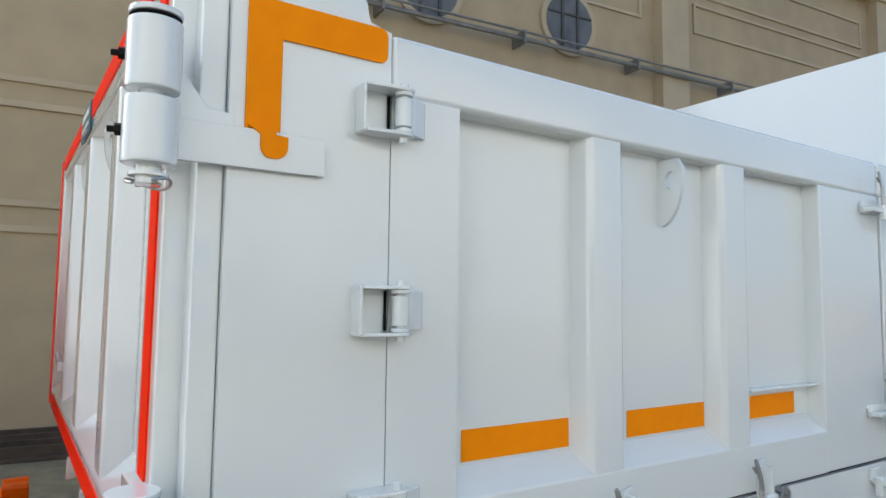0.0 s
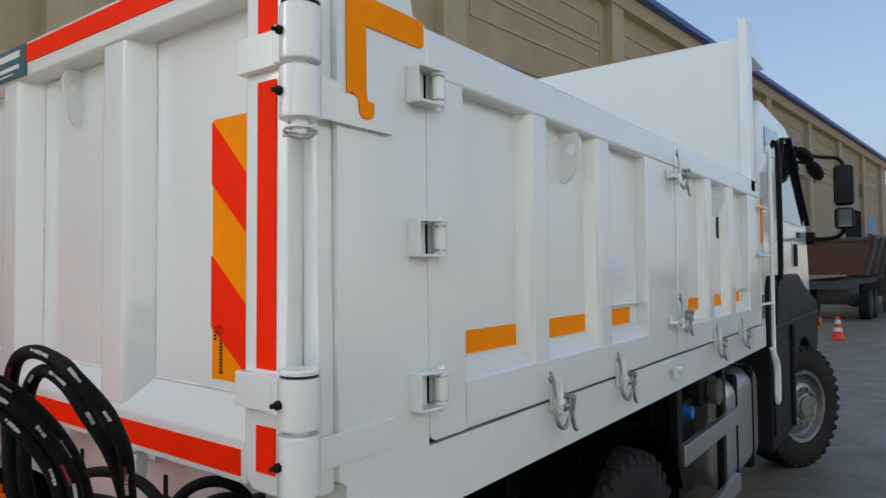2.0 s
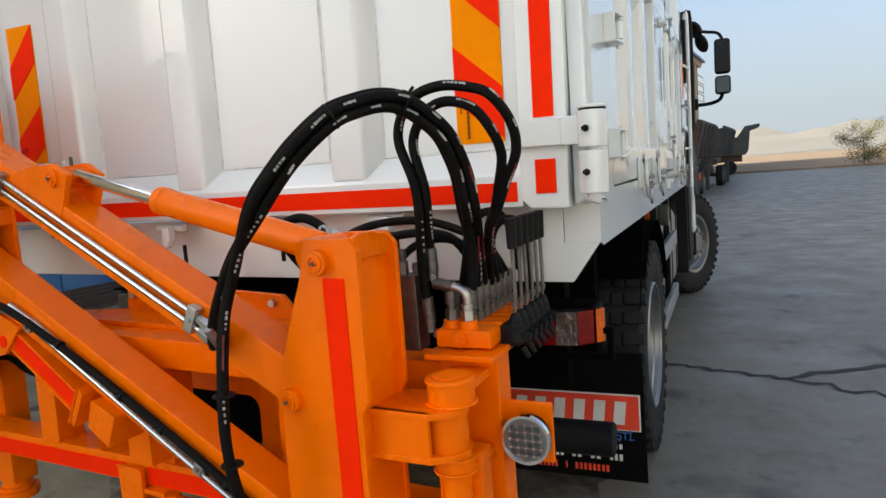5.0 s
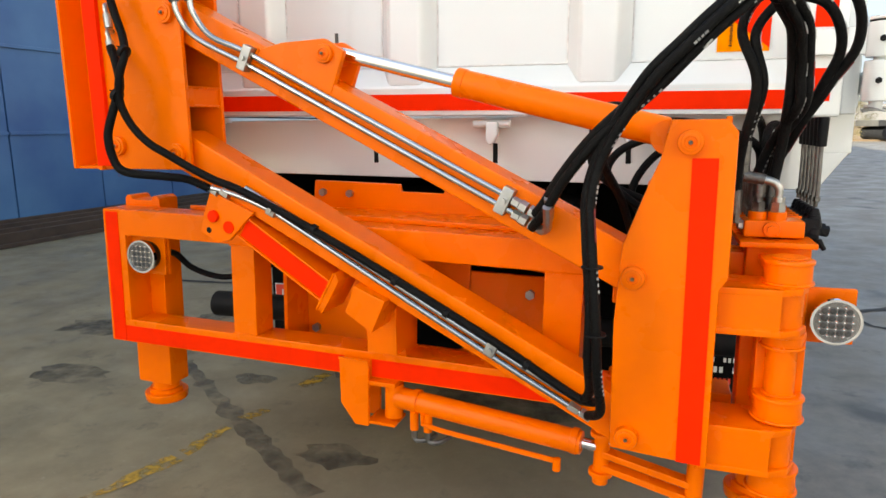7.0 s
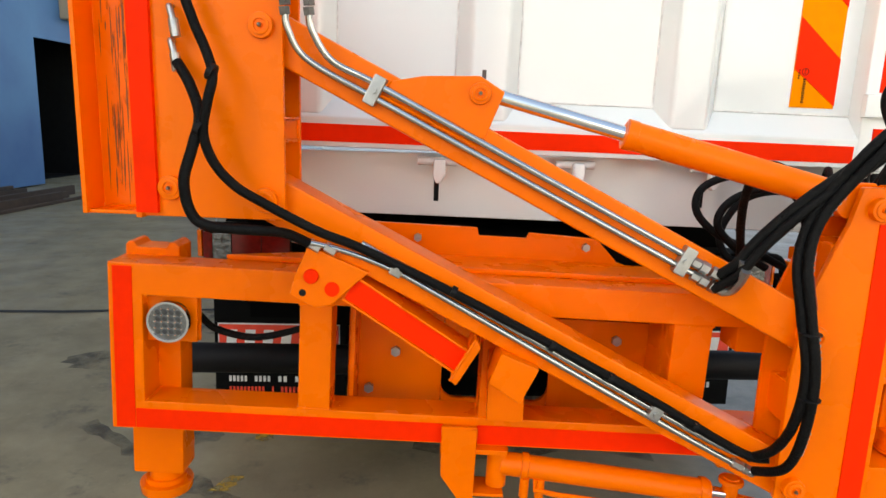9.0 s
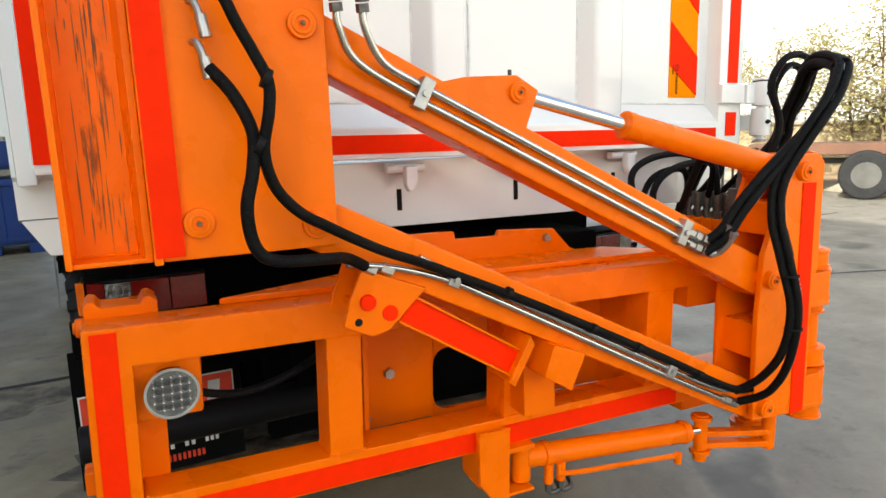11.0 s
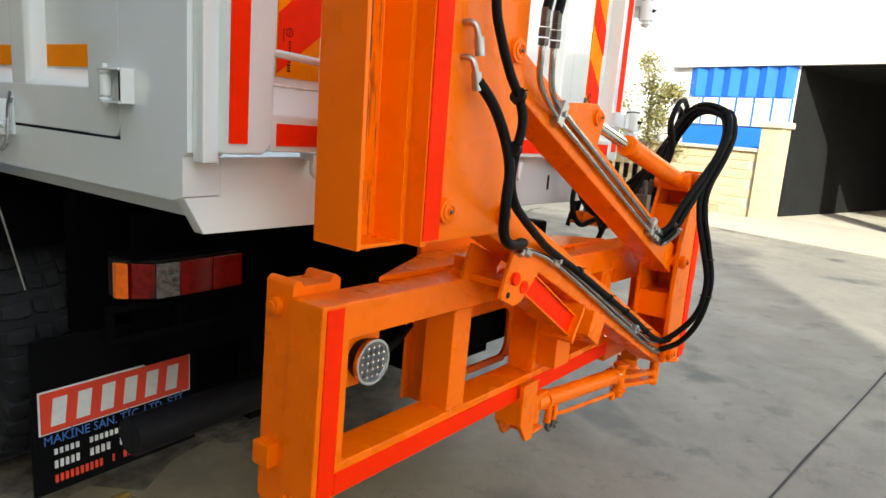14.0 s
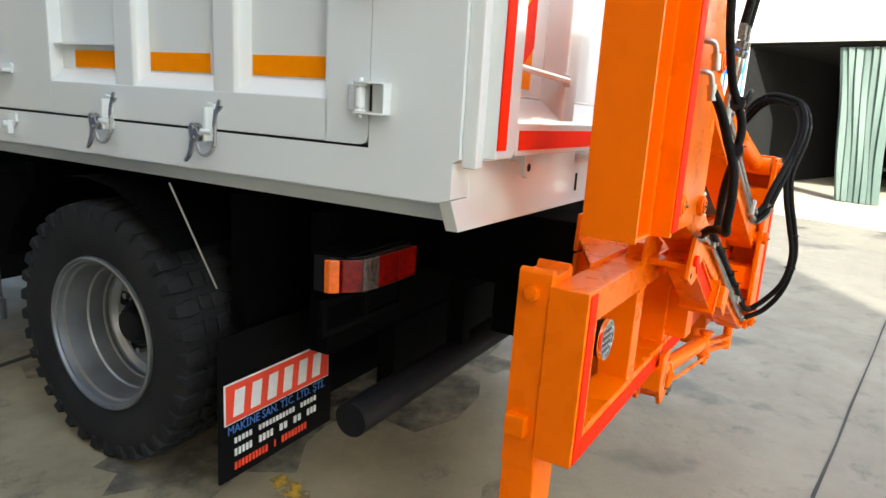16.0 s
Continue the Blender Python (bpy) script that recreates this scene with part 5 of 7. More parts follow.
    for n, mt, a, b, ya, yb in (("amber_lens", LENS_AMBER, 1.142, 1.166, 0.462, 0.485), ("red_lens", LENS_RED, 1.087, 1.135, 0.4135, 0.456), ("clear_lens", LENS_CLEAR, 1.012, 1.0855, 0.404, 0.4115), ("red_lens", LENS_RED, 0.90, 1.0105, 0.401, 0.404), ("red_lens", LENS_RED, 0.79, 0.898, 0.40, 0.401)):
        part(n, sided(B(prism, [(a, ya), (b, yb), (b, yb + 0.02), (a, ya + 0.03)], "z", z0, z0 + hz, 0.003), s), mt, lm)
    part("lamp_hood", sided(B(box, 0.79, 1.14, 0.44, 0.58, z0 + hz + 0.008, z0 + hz + 0.018, 0.004), s), BLACK, lm)
    bk = bmesh.new()
    for a, b, c, d in ((0.74, 1.195, 0.865, 0.888), (0.74, 1.195, 0.768, 0.79), (1.172, 1.195, 0.79, 0.865), (0.95, 0.972, 0.79, 0.865), (0.74, 0.762, 0.79, 0.865)):
        box(bk, a, b, 0.48, 0.50, c, d, 0.004)
    part("lamp_bracket", sided(bk, s), BLACK, lm)

# side guards, tank and battery box on the right
for z in (0.47, 0.87):
    part("side_guard", B(box, 1.17, 1.205, 2.33, 3.42, z - 0.05, z + 0.05, 0.006), ALU, truck, "aluminium side guard rail")
for y in (2.33, 3.17):
    part("guard_post", B(box, 1.13, 1.17, y, y + 0.07, 0.42, 1.18, 0.004), PLASTIC, truck)
tk = bmesh.new()
box(tk, 0.60, 1.15, 3.32, 4.30, 0.40, 1.08, 0.12, seg=6)
tank = part("fuel_tank", tk, ALU, truck, "dull aluminium fuel tank with black straps")
for y in (3.55, 4.0):
    part("strap", B(box, 0.592, 1.158, y, y + 0.055, 0.392, 1.088, 0.026, seg=3), PLASTIC, tank)
part("pulley_disc", B(cyl, (1.12, 3.08, 1.06), (1.18, 3.08, 1.06), 0.075, seg=28, rim=0.008), GREY_STEEL, truck, "grey perforated disc on the guard post")
for y, z in ((2.50, 0.98), (2.98, 1.08)):
    part("air_tank", B(cyl, (0.7, y, z), (1.12, y, z), 0.10, seg=24, rim=0.01), PLASTIC, truck)
part("battery_box", B(box, 0.5, 1.08, 2.55, 2.95, 0.55, 1.05, 0.02), PLASTIC, truck)
part("amber_marker", B(box, 1.08, 1.11, 2.52, 2.60, 1.08, 1.14, 0.004), LENS_AMBER, truck)
part("blue_filter_cap", B(cyl, (1.08, 2.72, 1.0), (1.13, 2.72, 1.0), 0.035, seg=14, rim=0.006), BLUE_PAINT, truck)
for z in (0.47, 0.87):
    part("side_guard", B(box, -1.2, -1.165, 2.35, 4.2, z - 0.05, z + 0.05, 0.006), ALU, truck, "aluminium side guard rail")
part("guard_post", B(box, -1.17, -1.13, 2.45, 2.55, 0.42, 1.18), GREY_STEEL, truck)
part("side_tool_box", B(box, -1.1, -0.5, 2.7, 4.2, 0.5, 1.05, 0.03), PLASTIC, truck)

# cab
cab_profile = [(4.5, 1.6), (4.5, 2.88), (4.62, 2.98), (5.6, 2.95), (5.95, 2.86), (6.62, 2.12), (6.72, 1.70), (6.74, 1.35), (6.74, 0.75), (6.60, 0.75), (6.60, 1.15), (5.5, 1.4)]
cab = part("cab", B(prism, cab_profile, "x", -1.2, 1.2, 0.03, 3), WHITE, truck, "white truck cab with black lower trim", m=Matrix.Translation((0, -0.32, 0)))
for s in (1, -1):
    part("side_window", sided(B(prism, [(5.22, 2.14), (5.22, 2.46), (5.34, 2.76), (5.62, 2.80), (6.44, 2.20), (6.30, 2.12)], "x", 1.195, 1.206, 0.003), s), GLASS_SKY, cab)
    wf = B(bar, (1.205, 5.60, 2.84), (1.205, 6.56, 2.15), 0.02, 0.075, (1, 0, 0), 0.006)
    bar(wf, (1.205, 5.36, 2.80), (1.205, 5.62, 2.84), 0.02, 0.04, (1, 0, 0), 0.006)
    bar(wf, (1.205, 5.20, 2.13), (1.205, 5.20, 2.50), 0.02, 0.05, (1, 0, 0), 0.006)
    bar(wf, (1.205, 5.20, 2.48), (1.205, 5.36, 2.80), 0.02, 0.05, (1, 0, 0), 0.006)
    part("window_frame", sided(wf, s), PLASTIC, cab)
    part("rear_quarter_window", sided(B(prism, [(4.72, 2.66), (4.72, 2.80), (5.18, 2.83), (5.28, 2.76), (5.12, 2.60), (4.80, 2.60)], "x", 1.195, 1.206, 0.003), s), GLASS_SKY, cab)
    part("door_handle", sided(B(box, 1.2, 1.222, 5.87, 5.96, 1.76, 1.96, 0.012), s), PLASTIC, cab)
    part("cab_vent", sided(B(box, 1.2, 1.210, 6.04, 6.20, 2.02, 2.07, 0.004), s), PLASTIC, cab)
    part("door_seam", sided(B(box, 1.198, 1.203, 5.125, 5.14, 1.25, 2.78), s), DARK, cab)
    ar = bmesh.new()
    arch = [(6.07 + 0.60 * math.cos(a), 0.53 + 0.60 * math.sin(a)) for a in [radians(25 + 13 * k) for k in range(12)]]
    prism(ar, [(4.57, 0.45), (4.57, 1.58), (4.68, 1.70), (5.88, 1.70), (6.25, 1.58), (6.94, 1.42), (6.94, 1.0)] + arch + [(5.42, 0.45)], "x", 0.80, 1.235, 0.02, 3)
    box(ar, 0.82, 1.25, 4.60, 6.92, 1.29, 1.34, 0.012)
    prism(ar, [(4.75, 1.33), (4.8, 1.6), (4.9, 1.66), (5.2, 1.66), (5.15, 1.33)], "x", 1.2, 1.252, 0.012)
    cyl(ar, (1.245, 5.35, 0.5), (1.245, 5.40, 1.3), 0.022, seg=10)
    box(ar, 1.2, 1.25, 4.62, 5.2, 0.55, 1.2, 0.012)
    part("wheel_arch", sided(ar, s), PLASTIC, cab, "black plastic wheel arch and step")
    mr = bmesh.new()
    box(mr, 1.455, 1.615, 6.42, 6.52, 2.315, 2.685, 0.035, seg=3)
    box(mr, 1.455, 1.615, 6.42, 6.52, 2.10, 2.295, 0.035, seg=3)
    tube(mr, [(1.19, 6.02, 2.80), (1.34, 6.35, 2.77), (1.48, 6.46, 2.755), (1.53, 6.47, 2.70), (1.535, 6.47, 2.64)], 0.017, 8, 5)
    tube(mr, [(1.24, 6.66, 2.02), (1.40, 6.58, 2.02), (1.50, 6.50, 2.05), (1.535, 6.48, 2.13)], 0.020, 8, 5)
    box(mr, 1.19, 1.275, 6.58, 6.72, 1.97, 2.09, 0.02, seg=3)
    mir = part("mirror", sided(mr, s), PLASTIC, cab, "black twin door mirror")
    part("mirror_glass", sided(B(box, 1.472, 1.598, 6.412, 6.419, 2.335, 2.665), s), GLASS_DARK, mir)
    part("mirror_glass", sided(B(box, 1.472, 1.598, 6.412, 6.419, 2.118, 2.277), s), GLASS_SKY, mir)
    for x0, y0, z0, tilt in ((1.25, 5.98, 2.735, 24), (1.30, 6.20, 2.625, 34)):
        sm = bmesh.new()
        bmesh.ops.create_uvsphere(sm, u_segments=18, v_segments=12, radius=1.0)
        bmesh.ops.scale(sm, vec=(0.062, 0.14, 0.045), verts=sm.verts)
        bmesh.ops.transform(sm, matrix=Matrix.Translation((x0 + 0.04, y0, z0)) @ Matrix.Rotation(radians(-tilt), 4, "X") @ Matrix.Rotation(radians(-12), 4, "Z"), verts=sm.verts)
        tube(sm, [(1.19, y0 - 0.10, z0 + 0.08), (x0 - 0.01, y0 - 0.05, z0 + 0.06), (x0 + 0.03, y0, z0)], 0.014, 8, 4)
        part("wide_angle_mirror", sided(sm, s), PLASTIC, cab, "black rounded wide-angle mirror pod")
vs = bmesh.new()
prism(vs, [(5.93, 2.88), (6.02, 2.92), (6.36, 2.70), (6.34, 2.65), (6.03, 2.82)], "x", -1.20, 1.20, 0.01)
part("sun_visor", vs, GLASS_DARK, cab)
part("windscreen", B(prism, [(5.97, 2.845), (6.62, 2.13), (6.64, 2.14), (5.99, 2.855)], "x", -1.1, 1.1), GLASS_DARK, cab)
part("side_marker", B(box, 1.235, 1.265, 6.92, 6.99, 1.17, 1.25, 0.004), LENS_AMBER, cab)

# ---- hydraulic carrier on the tail of the truck ----
# Its own axes: x along the carrier, y towards the truck, z up
CARRIER = pose(0, -0.315, 0, 0, 0, -4.6)
BASE = CARRIER.inverted() @ pose(-0.0265, -0.355, 0, 0, 1.78, -1.4)
POST = CARRIER.inverted() @ pose(0.008, -0.345, 0, 0, 0, -1.4)
ON_BASE = BASE.inverted() @ POST
car = thing("hydraulic_carrier", "bright orange hydraulic folding arm carrier behind the truck", "lifting arm", CARRIER)


def slab(bm, pts, y0, y1, r=0.004):
    return prism(bm, pts, "y", y0, y1, r)


def boss(bm, x, z, y, r=0.028, length=0.03, inward=0.0):
    cyl(bm, (x, y + inward, z), (x, y - length, z), r, seg=28, rim=0.004)
    cyl(bm, (x, y - length, z), (x, y - length - 0.005, z), r * 0.62, seg=24, rim=0.002)
    return bm


def pivot(x, z, y, r, length, inward, parent):
    """A pin end: a rimmed collar with a sunk face and a grease nipple in its middle."""
    bm = B(cyl, (x, y + inward, z), (x, y - length, z), r, seg=28, rim=0.004)
    e = length
    rim = [(e - 0.002, r * 0.74), (e + 0.003, r * 0.72), (e + 0.004, r * 0.66), (e + 0.004, r * 0.50), (e + 0.003, r * 0.46), (e - 0.002, r * 0.44)]
    put_in(bm, moved(Matrix.Translation((x, y, z)) @ Matrix.Rotation(radians(-90), 4, "Z"), lathe, rim, 28))
    p = part("pivot_pin", bm, ORANGE, parent)
    part("nipple_seat", B(cyl, (x, y - e + 0.002, z), (x, y - e - 0.005, z), r * 0.26, seg=6, rim=0.001), ORANGE, p)
    part("grease_nipple", B(cyl, (x, y - e - 0.004, z), (x, y - e - 0.011, z), r * 0.19, r * 0.12, seg=8), FERRULE, p)
    return p


# base frame
fr = bmesh.new()
box(fr, -1.15, -1.056, 0.0, 0.11, 0.545, 1.028, 0.006)
box(fr, -1.066, 0.62, 0.0, 0.11, 0.937, 1.028, 0.006)
box(fr, -1.066, 0.62, 0.0, 0.11, 0.545, 0.631, 0.006)
for a, b in ((-0.63, -0.54), (-0.118, -0.005), (0.412, 0.522)):
    box(fr, a, b, 0.004, 0.106, 0.625, 0.945, 0.005)
box(fr, 0.60, 0.93, 0.02, 0.13, 0.86, 1.03, 0.006)
box(fr, 0.60, 0.93, 0.02, 0.13, 0.50, 0.64, 0.006)
frame_part = part("base_frame", fr, ORANGE, car, "orange welded box-section frame with red edging", m=BASE)
eb = bmesh.new()
slab(eb, [(-1.145, 0.50), (-1.145, 1.055), (-1.135, 1.066), (-1.122, 1.064), (-1.112, 1.050), (-1.030, 1.050), (-1.022, 1.066), (-1.010, 1.068), (-0.993, 1.056), (-0.993, 0.50)], 0.104, 0.20)
box(eb, -1.14, -0.988, 0.10, 0.20, 0.35, 0.55, 0.008)
box(eb, -1.175, -1.14, 0.13, 0.19, 0.60, 0.66, 0.006)
part("end_plate", eb, ORANGE, frame_part)
pb = boss(bmesh.new(), 0, 0, 0, 0.022, 0.02)
bmesh.ops.transform(pb, matrix=Matrix.Translation((-1.145, 0.155, 0.998)) @ Matrix.Rotation(radians(-90), 4, "Z"), verts=pb.verts)
part("bolt", pb, ORANGE, frame_part)
for x, y, z in ((-1.06, 0.155, -0.028), (1.015, 0.06, 0.03)):
    fb = bmesh.new()
    cyl(fb, (x, y, z + 0.30), (x, y, z + 0.335), 0.075, 0.08, seg=28, rim=0.006)
    cyl(fb, (x, y, z + 0.33), (x, y, z + 0.40), 0.05, seg=24)
    cyl(fb, (x, y, z + 0.335), (x, y, z + 0.35), 0.06, seg=24)
    part("stand_foot", fb, ORANGE, frame_part, "round orange stand foot")
for a, b in ((-1.08, -0.215), (-0.118, 0.545)):
    part("reflector_strip", B(box, a, b, -0.003, 0.001, 0.552, 0.608), RED_TAPE, frame_part, "red reflective strip")
part("reflector_strip", B(box, -1.135, -1.083, -0.003, 0.001, 0.552, 1.018), RED_TAPE, frame_part, "red reflective strip")
part("lamp_bracket", B(box, -1.056, -0.915, 0.046, 0.058, 0.80, 0.94, 0.003), ORANGE, frame_part)


def work_lamp(x, y, z, parent):
    m = Matrix.Translation((x, y, z)) @ Matrix.Diagonal((0.86, 0.86, 0.86, 1))
    lb = bmesh.new()
    cyl(lb, (0, 0.045, 0), (0, 0, 0), 0.052, 0.066, seg=36, rim=0.003)
    cyl(lb, (0, 0.003, 0), (0, -0.010, 0), 0.067, seg=36, rim=0.003)
    l = part("work_lamp", lb, PLASTIC, parent, "round clear LED work lamp", m=m)
    part("lens", B(cyl, (0, -0.009, 0), (0, -0.0125, 0), 0.060, seg=36), LAMP_DISH, l)
    cups, nodes = bmesh.new(), bmesh.new()
    step = 0.0212
    for i in range(-3, 3):
        for j in range(-3, 3):
            cx, cz = (i + 0.5) * step, (j + 0.5) * step
            if math.hypot(cx, cz) < 0.050:
                t = bmesh.new()
                cyl(t, (cx, -0.012, cz), (cx, -0.0145, cz), 0.0098, 0.0072, seg=14, rim=0.0006)
                cyl(t, (cx, -0.0145, cz), (cx, -0.0158, cz), 0.0030, seg=8)
                put_in(cups, t)
            # chrome beads added at the lattice crossings to stand for sparkles
            nx, nz = i * step, j * step
            if math.hypot(nx, nz) < 0.052:
                t = bmesh.new()
                bmesh.ops.create_icosphere(t, subdivisions=1, radius=0.0042)
                bmesh.ops.translate(t, vec=(nx, -0.0125, nz), verts=t.verts)
                put_in(nodes, t)
    part("led_panel", cups, LED, l, "dark LED cups behind clear plastic")
    part("reflector_node", nodes, CHROME, l)
    rg = bmesh.new()
    lathe(rg, [(-0.002, 0.058), (-0.016, 0.060), (-0.016, 0.067), (-0.002, 0.068)], 36)
    bmesh.ops.rotate(rg, matrix=Matrix.Rotation(radians(90), 3, "Z"), verts=rg.verts, cent=(0, 0, 0))
    part("chrome_ring", rg, CHROME, l)


lp1 = part("lamp_plate", B(box, -1.058, -0.918, 0.030, 0.040, 0.800, 0.940, 0.004), ORANGE, frame_part)
work_lamp(-0.984, 0.0, 0.869, lp1)
lp2 = part("lamp_plate", B(box, 1.03, 1.185, 0.005, 0.017, 0.775, 0.92, 0.006), ORANGE, frame_part, m=ON_BASE)
work_lamp(1.132, -0.03, 0.845, lp2)

part("lamp_cable", B(tube, [(-0.984, 0.045, 0.87), (-0.955, 0.12, 0.86), (-0.91, 0.16, 0.80), (-0.80, 0.18, 0.772), (-0.68, 0.18, 0.80), (-0.58, 0.20, 0.84)], 0.011, 8, 6), HOSE, frame_part)

# mounting plate bolted to the chassis, with its openings
plate = part("mounting_plate", B(slab, [(-0.47, 1.0), (-0.46, 1.135), (-0.135, 1.135), (-0.13, 1.11), (0.02, 1.11), (0.025, 1.128), (0.24, 1.12), (0.31, 1.05), (0.46, 1.0), (0.46, 0.86), (-0.22, 0.93), (-0.22, 1.0)], 0.272, 0.29), ORANGE, car, "orange mounting plate bolted to the chassis", m=BASE)
for a, b, c, d in ((-0.52, -0.22, 0.56, 1.0), (0.125, 0.47, 0.56, 0.86), (-0.219, 0.124, 0.775, 0.93), (-0.219, 0.124, 0.55, 0.578)):
    part("face_plate", B(box, a, b, 0.255, 0.27, c, d, 0.003), ORANGE, plate)
part("top_gusset", B(prism, [(-0.86, 0.10), (-0.47, 0.268), (0.44, 0.268), (0.62, 0.10)], "z", 1.028, 1.044, 0.003), ORANGE, plate)
for x in (-0.50, 0.43):
    part("side_gusset", B(box, x, x + 0.015, 0.11, 0.254, 0.56, 0.935, 0.003), ORANGE, plate)
for x, z in ((-0.424, 1.095), (-0.32, 1.095), (0.205, 1.093)):
    part("bolt", B(cyl, (x, 0.272, z), (x, 0.255, z), 0.013, seg=6), STEEL, plate)
for x, z in ((-0.37, 0.727), (-0.45, 0.60), (0.33, 0.80)):
    part("bolt", B(cyl, (x, 0.256, z), (x, 0.238, z), 0.016, seg=6), STEEL, plate)
# black sheet added behind the opening to stand for the shade in it
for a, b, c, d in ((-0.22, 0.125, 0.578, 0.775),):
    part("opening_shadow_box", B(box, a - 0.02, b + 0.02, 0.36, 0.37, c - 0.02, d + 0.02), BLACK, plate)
for sx, cx in ((1, -0.2195), (-1, 0.1245)):
    for sz, cz in ((1, 0.5775), (-1, 0.7755)):
        arc = [(cx + sx * 0.045 * (1 - math.sin(t)), cz + sz * 0.045 * (1 - math.cos(t))) for t in [math.pi / 2 * k / 6 for k in range(7)]]
        part("opening_corner", B(prism, [(cx, cz)] + arc, "y", 0.2555, 0.2695), ORANGE, plate)
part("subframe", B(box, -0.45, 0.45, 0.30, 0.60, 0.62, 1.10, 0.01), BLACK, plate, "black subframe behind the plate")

# mast: two side plates, web and crosspieces
MAST = [(0.746, 1.339), (0.862, 1.339), (0.886, 1.312), (0.884, 0.985), (0.866, 0.955), (0.862, 0.522), (0.636, 0.536), (0.636, 0.86), (0.650, 1.05), (0.704, 1.196), (0.726, 1.25)]
mast = part("mast", B(slab, MAST, -0.235, -0.215), ORANGE, car, "orange plate mast with red reflective strip")
part("back_plate", B(slab, MAST, -0.085, -0.068), ORANGE, mast)
part("web", B(prism, [(-0.222, 0.530), (-0.08, 0.530), (-0.08, 1.30), (-0.222, 1.30)], "x", 0.842, 0.858, 0.003), ORANGE, mast)
for args in ((0.66, 0.838, -0.216, -0.084, 0.72, 0.83, 0.004), (0.70, 0.838, -0.216, -0.084, 1.10, 1.20, 0.004)):
    part("crosspiece", B(box, *args), ORANGE, mast)
part("reflector_strip", B(box, 0.794, 0.849, -0.2385, -0.2345, 0.527, 1.254), RED_TAPE, mast, "red reflective strip")
part("top_cap", B(prism, [(0.790, 1.322), (0.842, 1.322), (0.842, 1.31), (0.790, 1.31)], "y", -0.214, -0.086, 0.002), ORANGE, mast)
part("rear_flange", B(prism, [(-0.222, 1.29), (-0.222, 1.338), (-0.20, 1.345), (-0.14, 1.345), (-0.12, 1.337), (-0.105, 1.337), (-0.085, 1.33), (-0.085, 1.29)], "x", 0.860, 0.872, 0.002), ORANGE, mast)
for x, z in ((0.789, 1.289), (0.678, 0.975), (0.677, 0.573)):
    pivot(x, z, -0.235, 0.028, 0.02, 0.2, mast)
# knuckles that carry the mast on the king pin
for z0, z1 in ((0.845, 0.958), (0.50, 0.618)):
    kb = bmesh.new()
    for z in (z0, z1 - 0.016):
        prism(kb, [(0.84, -0.20), (1.0, -0.195), (1.045, -0.165), (1.062, -0.12), (1.045, -0.075), (1.0, -0.045), (0.84, -0.05)], "z", z, z + 0.016, 0.003)
    box(kb, 0.84, 1.0, -0.195, -0.18, z0, z1, 0.003)
    cyl(kb, (1.005, -0.12, z0), (1.005, -0.12, z1), 0.048, seg=28)
    part("mast_knuckle", kb, ORANGE, mast)
kp = bmesh.new()
for z0, z1, r in ((0.955, 1.018, 0.052), (0.62, 0.685, 0.055), (0.80, 0.843, 0.045), (0.43, 0.50, 0.055)):
    cyl(kp, (1.0, -0.135, z0), (1.0, -0.135, z1), r, seg=30, rim=0.004)
    cyl(kp, (1.0, -0.135, z1 - 0.012), (1.0, -0.135, z1 - 0.002), r + 0.004, seg=30, rim=0.003)
    cyl(kp, (1.0, -0.135, z0 + 0.002), (1.0, -0.135, z0 + 0.010), r + 0.006, seg=30, rim=0.003)
    cyl(kp, (1.0, -0.135, z1), (1.0, -0.135, z1 + 0.004), r * 0.72, seg=24, rim=0.002)
cyl(kp, (1.0, -0.135, 0.45), (1.0, -0.135, 1.0), 0.034, seg=24)
box(kp, 0.92, 1.07, -0.02, 0.06, 0.40, 1.03, 0.006)
for z in (0.985, 0.63, 0.80, 0.45):
    box(kp, 0.95, 1.05, -0.13, 0.0, z, z + 0.02, 0.003)
box(kp, 0.945, 1.055, -0.12, -0.06, 0.64, 0.84, 0.006)
part("king_post", kp, ORANGE, frame_part, m=ON_BASE)


# arms
def arm(bm, p, q, w, y0, y1):
    d = Vector((q[0] - p[0], q[1] - p[1])).normalized()
    n = Vector((-d.y, d.x)) * w / 2
    P, Q = Vector(p), Vector(q)
    return slab(bm, [tuple(P + n), tuple(Q + n), tuple(Q - n), tuple(P - n)], y0, y1, 0.008)


ua = bmesh.new()
arm(ua, (-0.70, 1.675), (0.70, 0.964), 0.110, -0.20, -0.09)
for y0, y1 in ((-0.2, -0.185), (-0.10, -0.085)):
    slab(ua, [(-0.365, 1.550), (-0.29, 1.564), (-0.155, 1.568), (-0.095, 1.532), (-0.135, 1.43), (-0.15, 1.405), (-0.39, 1.52)], y0 - 0.003, y1 + 0.003)
box(ua, -0.18, -0.14, -0.19, -0.09, 1.50, 1.545, 0.01)
upper = part("upper_arm", ua, ORANGE, car, "orange box-section upper arm")
pivot(-0.153, 1.527, -0.2, 0.026, 0.014, 0.12, upper)
part("grease_nipple", B(cyl, (-0.145, -0.15, 1.56), (-0.145, -0.15, 1.585), 0.005, seg=8), GREY_STEEL, upper)
la = bmesh.new()
arm(la, (-0.70, 1.279), (0.70, 0.566), 0.114, -0.20, -0.09)
lower = part("lower_arm", la, ORANGE, car, "orange box-section lower arm")

# lift cylinder between upper arm and mast
cy = bmesh.new()
cyl(cy, (0.203, -0.145, 1.444), (0.735, -0.145, 1.309), 0.036, seg=28, rim=0.006)
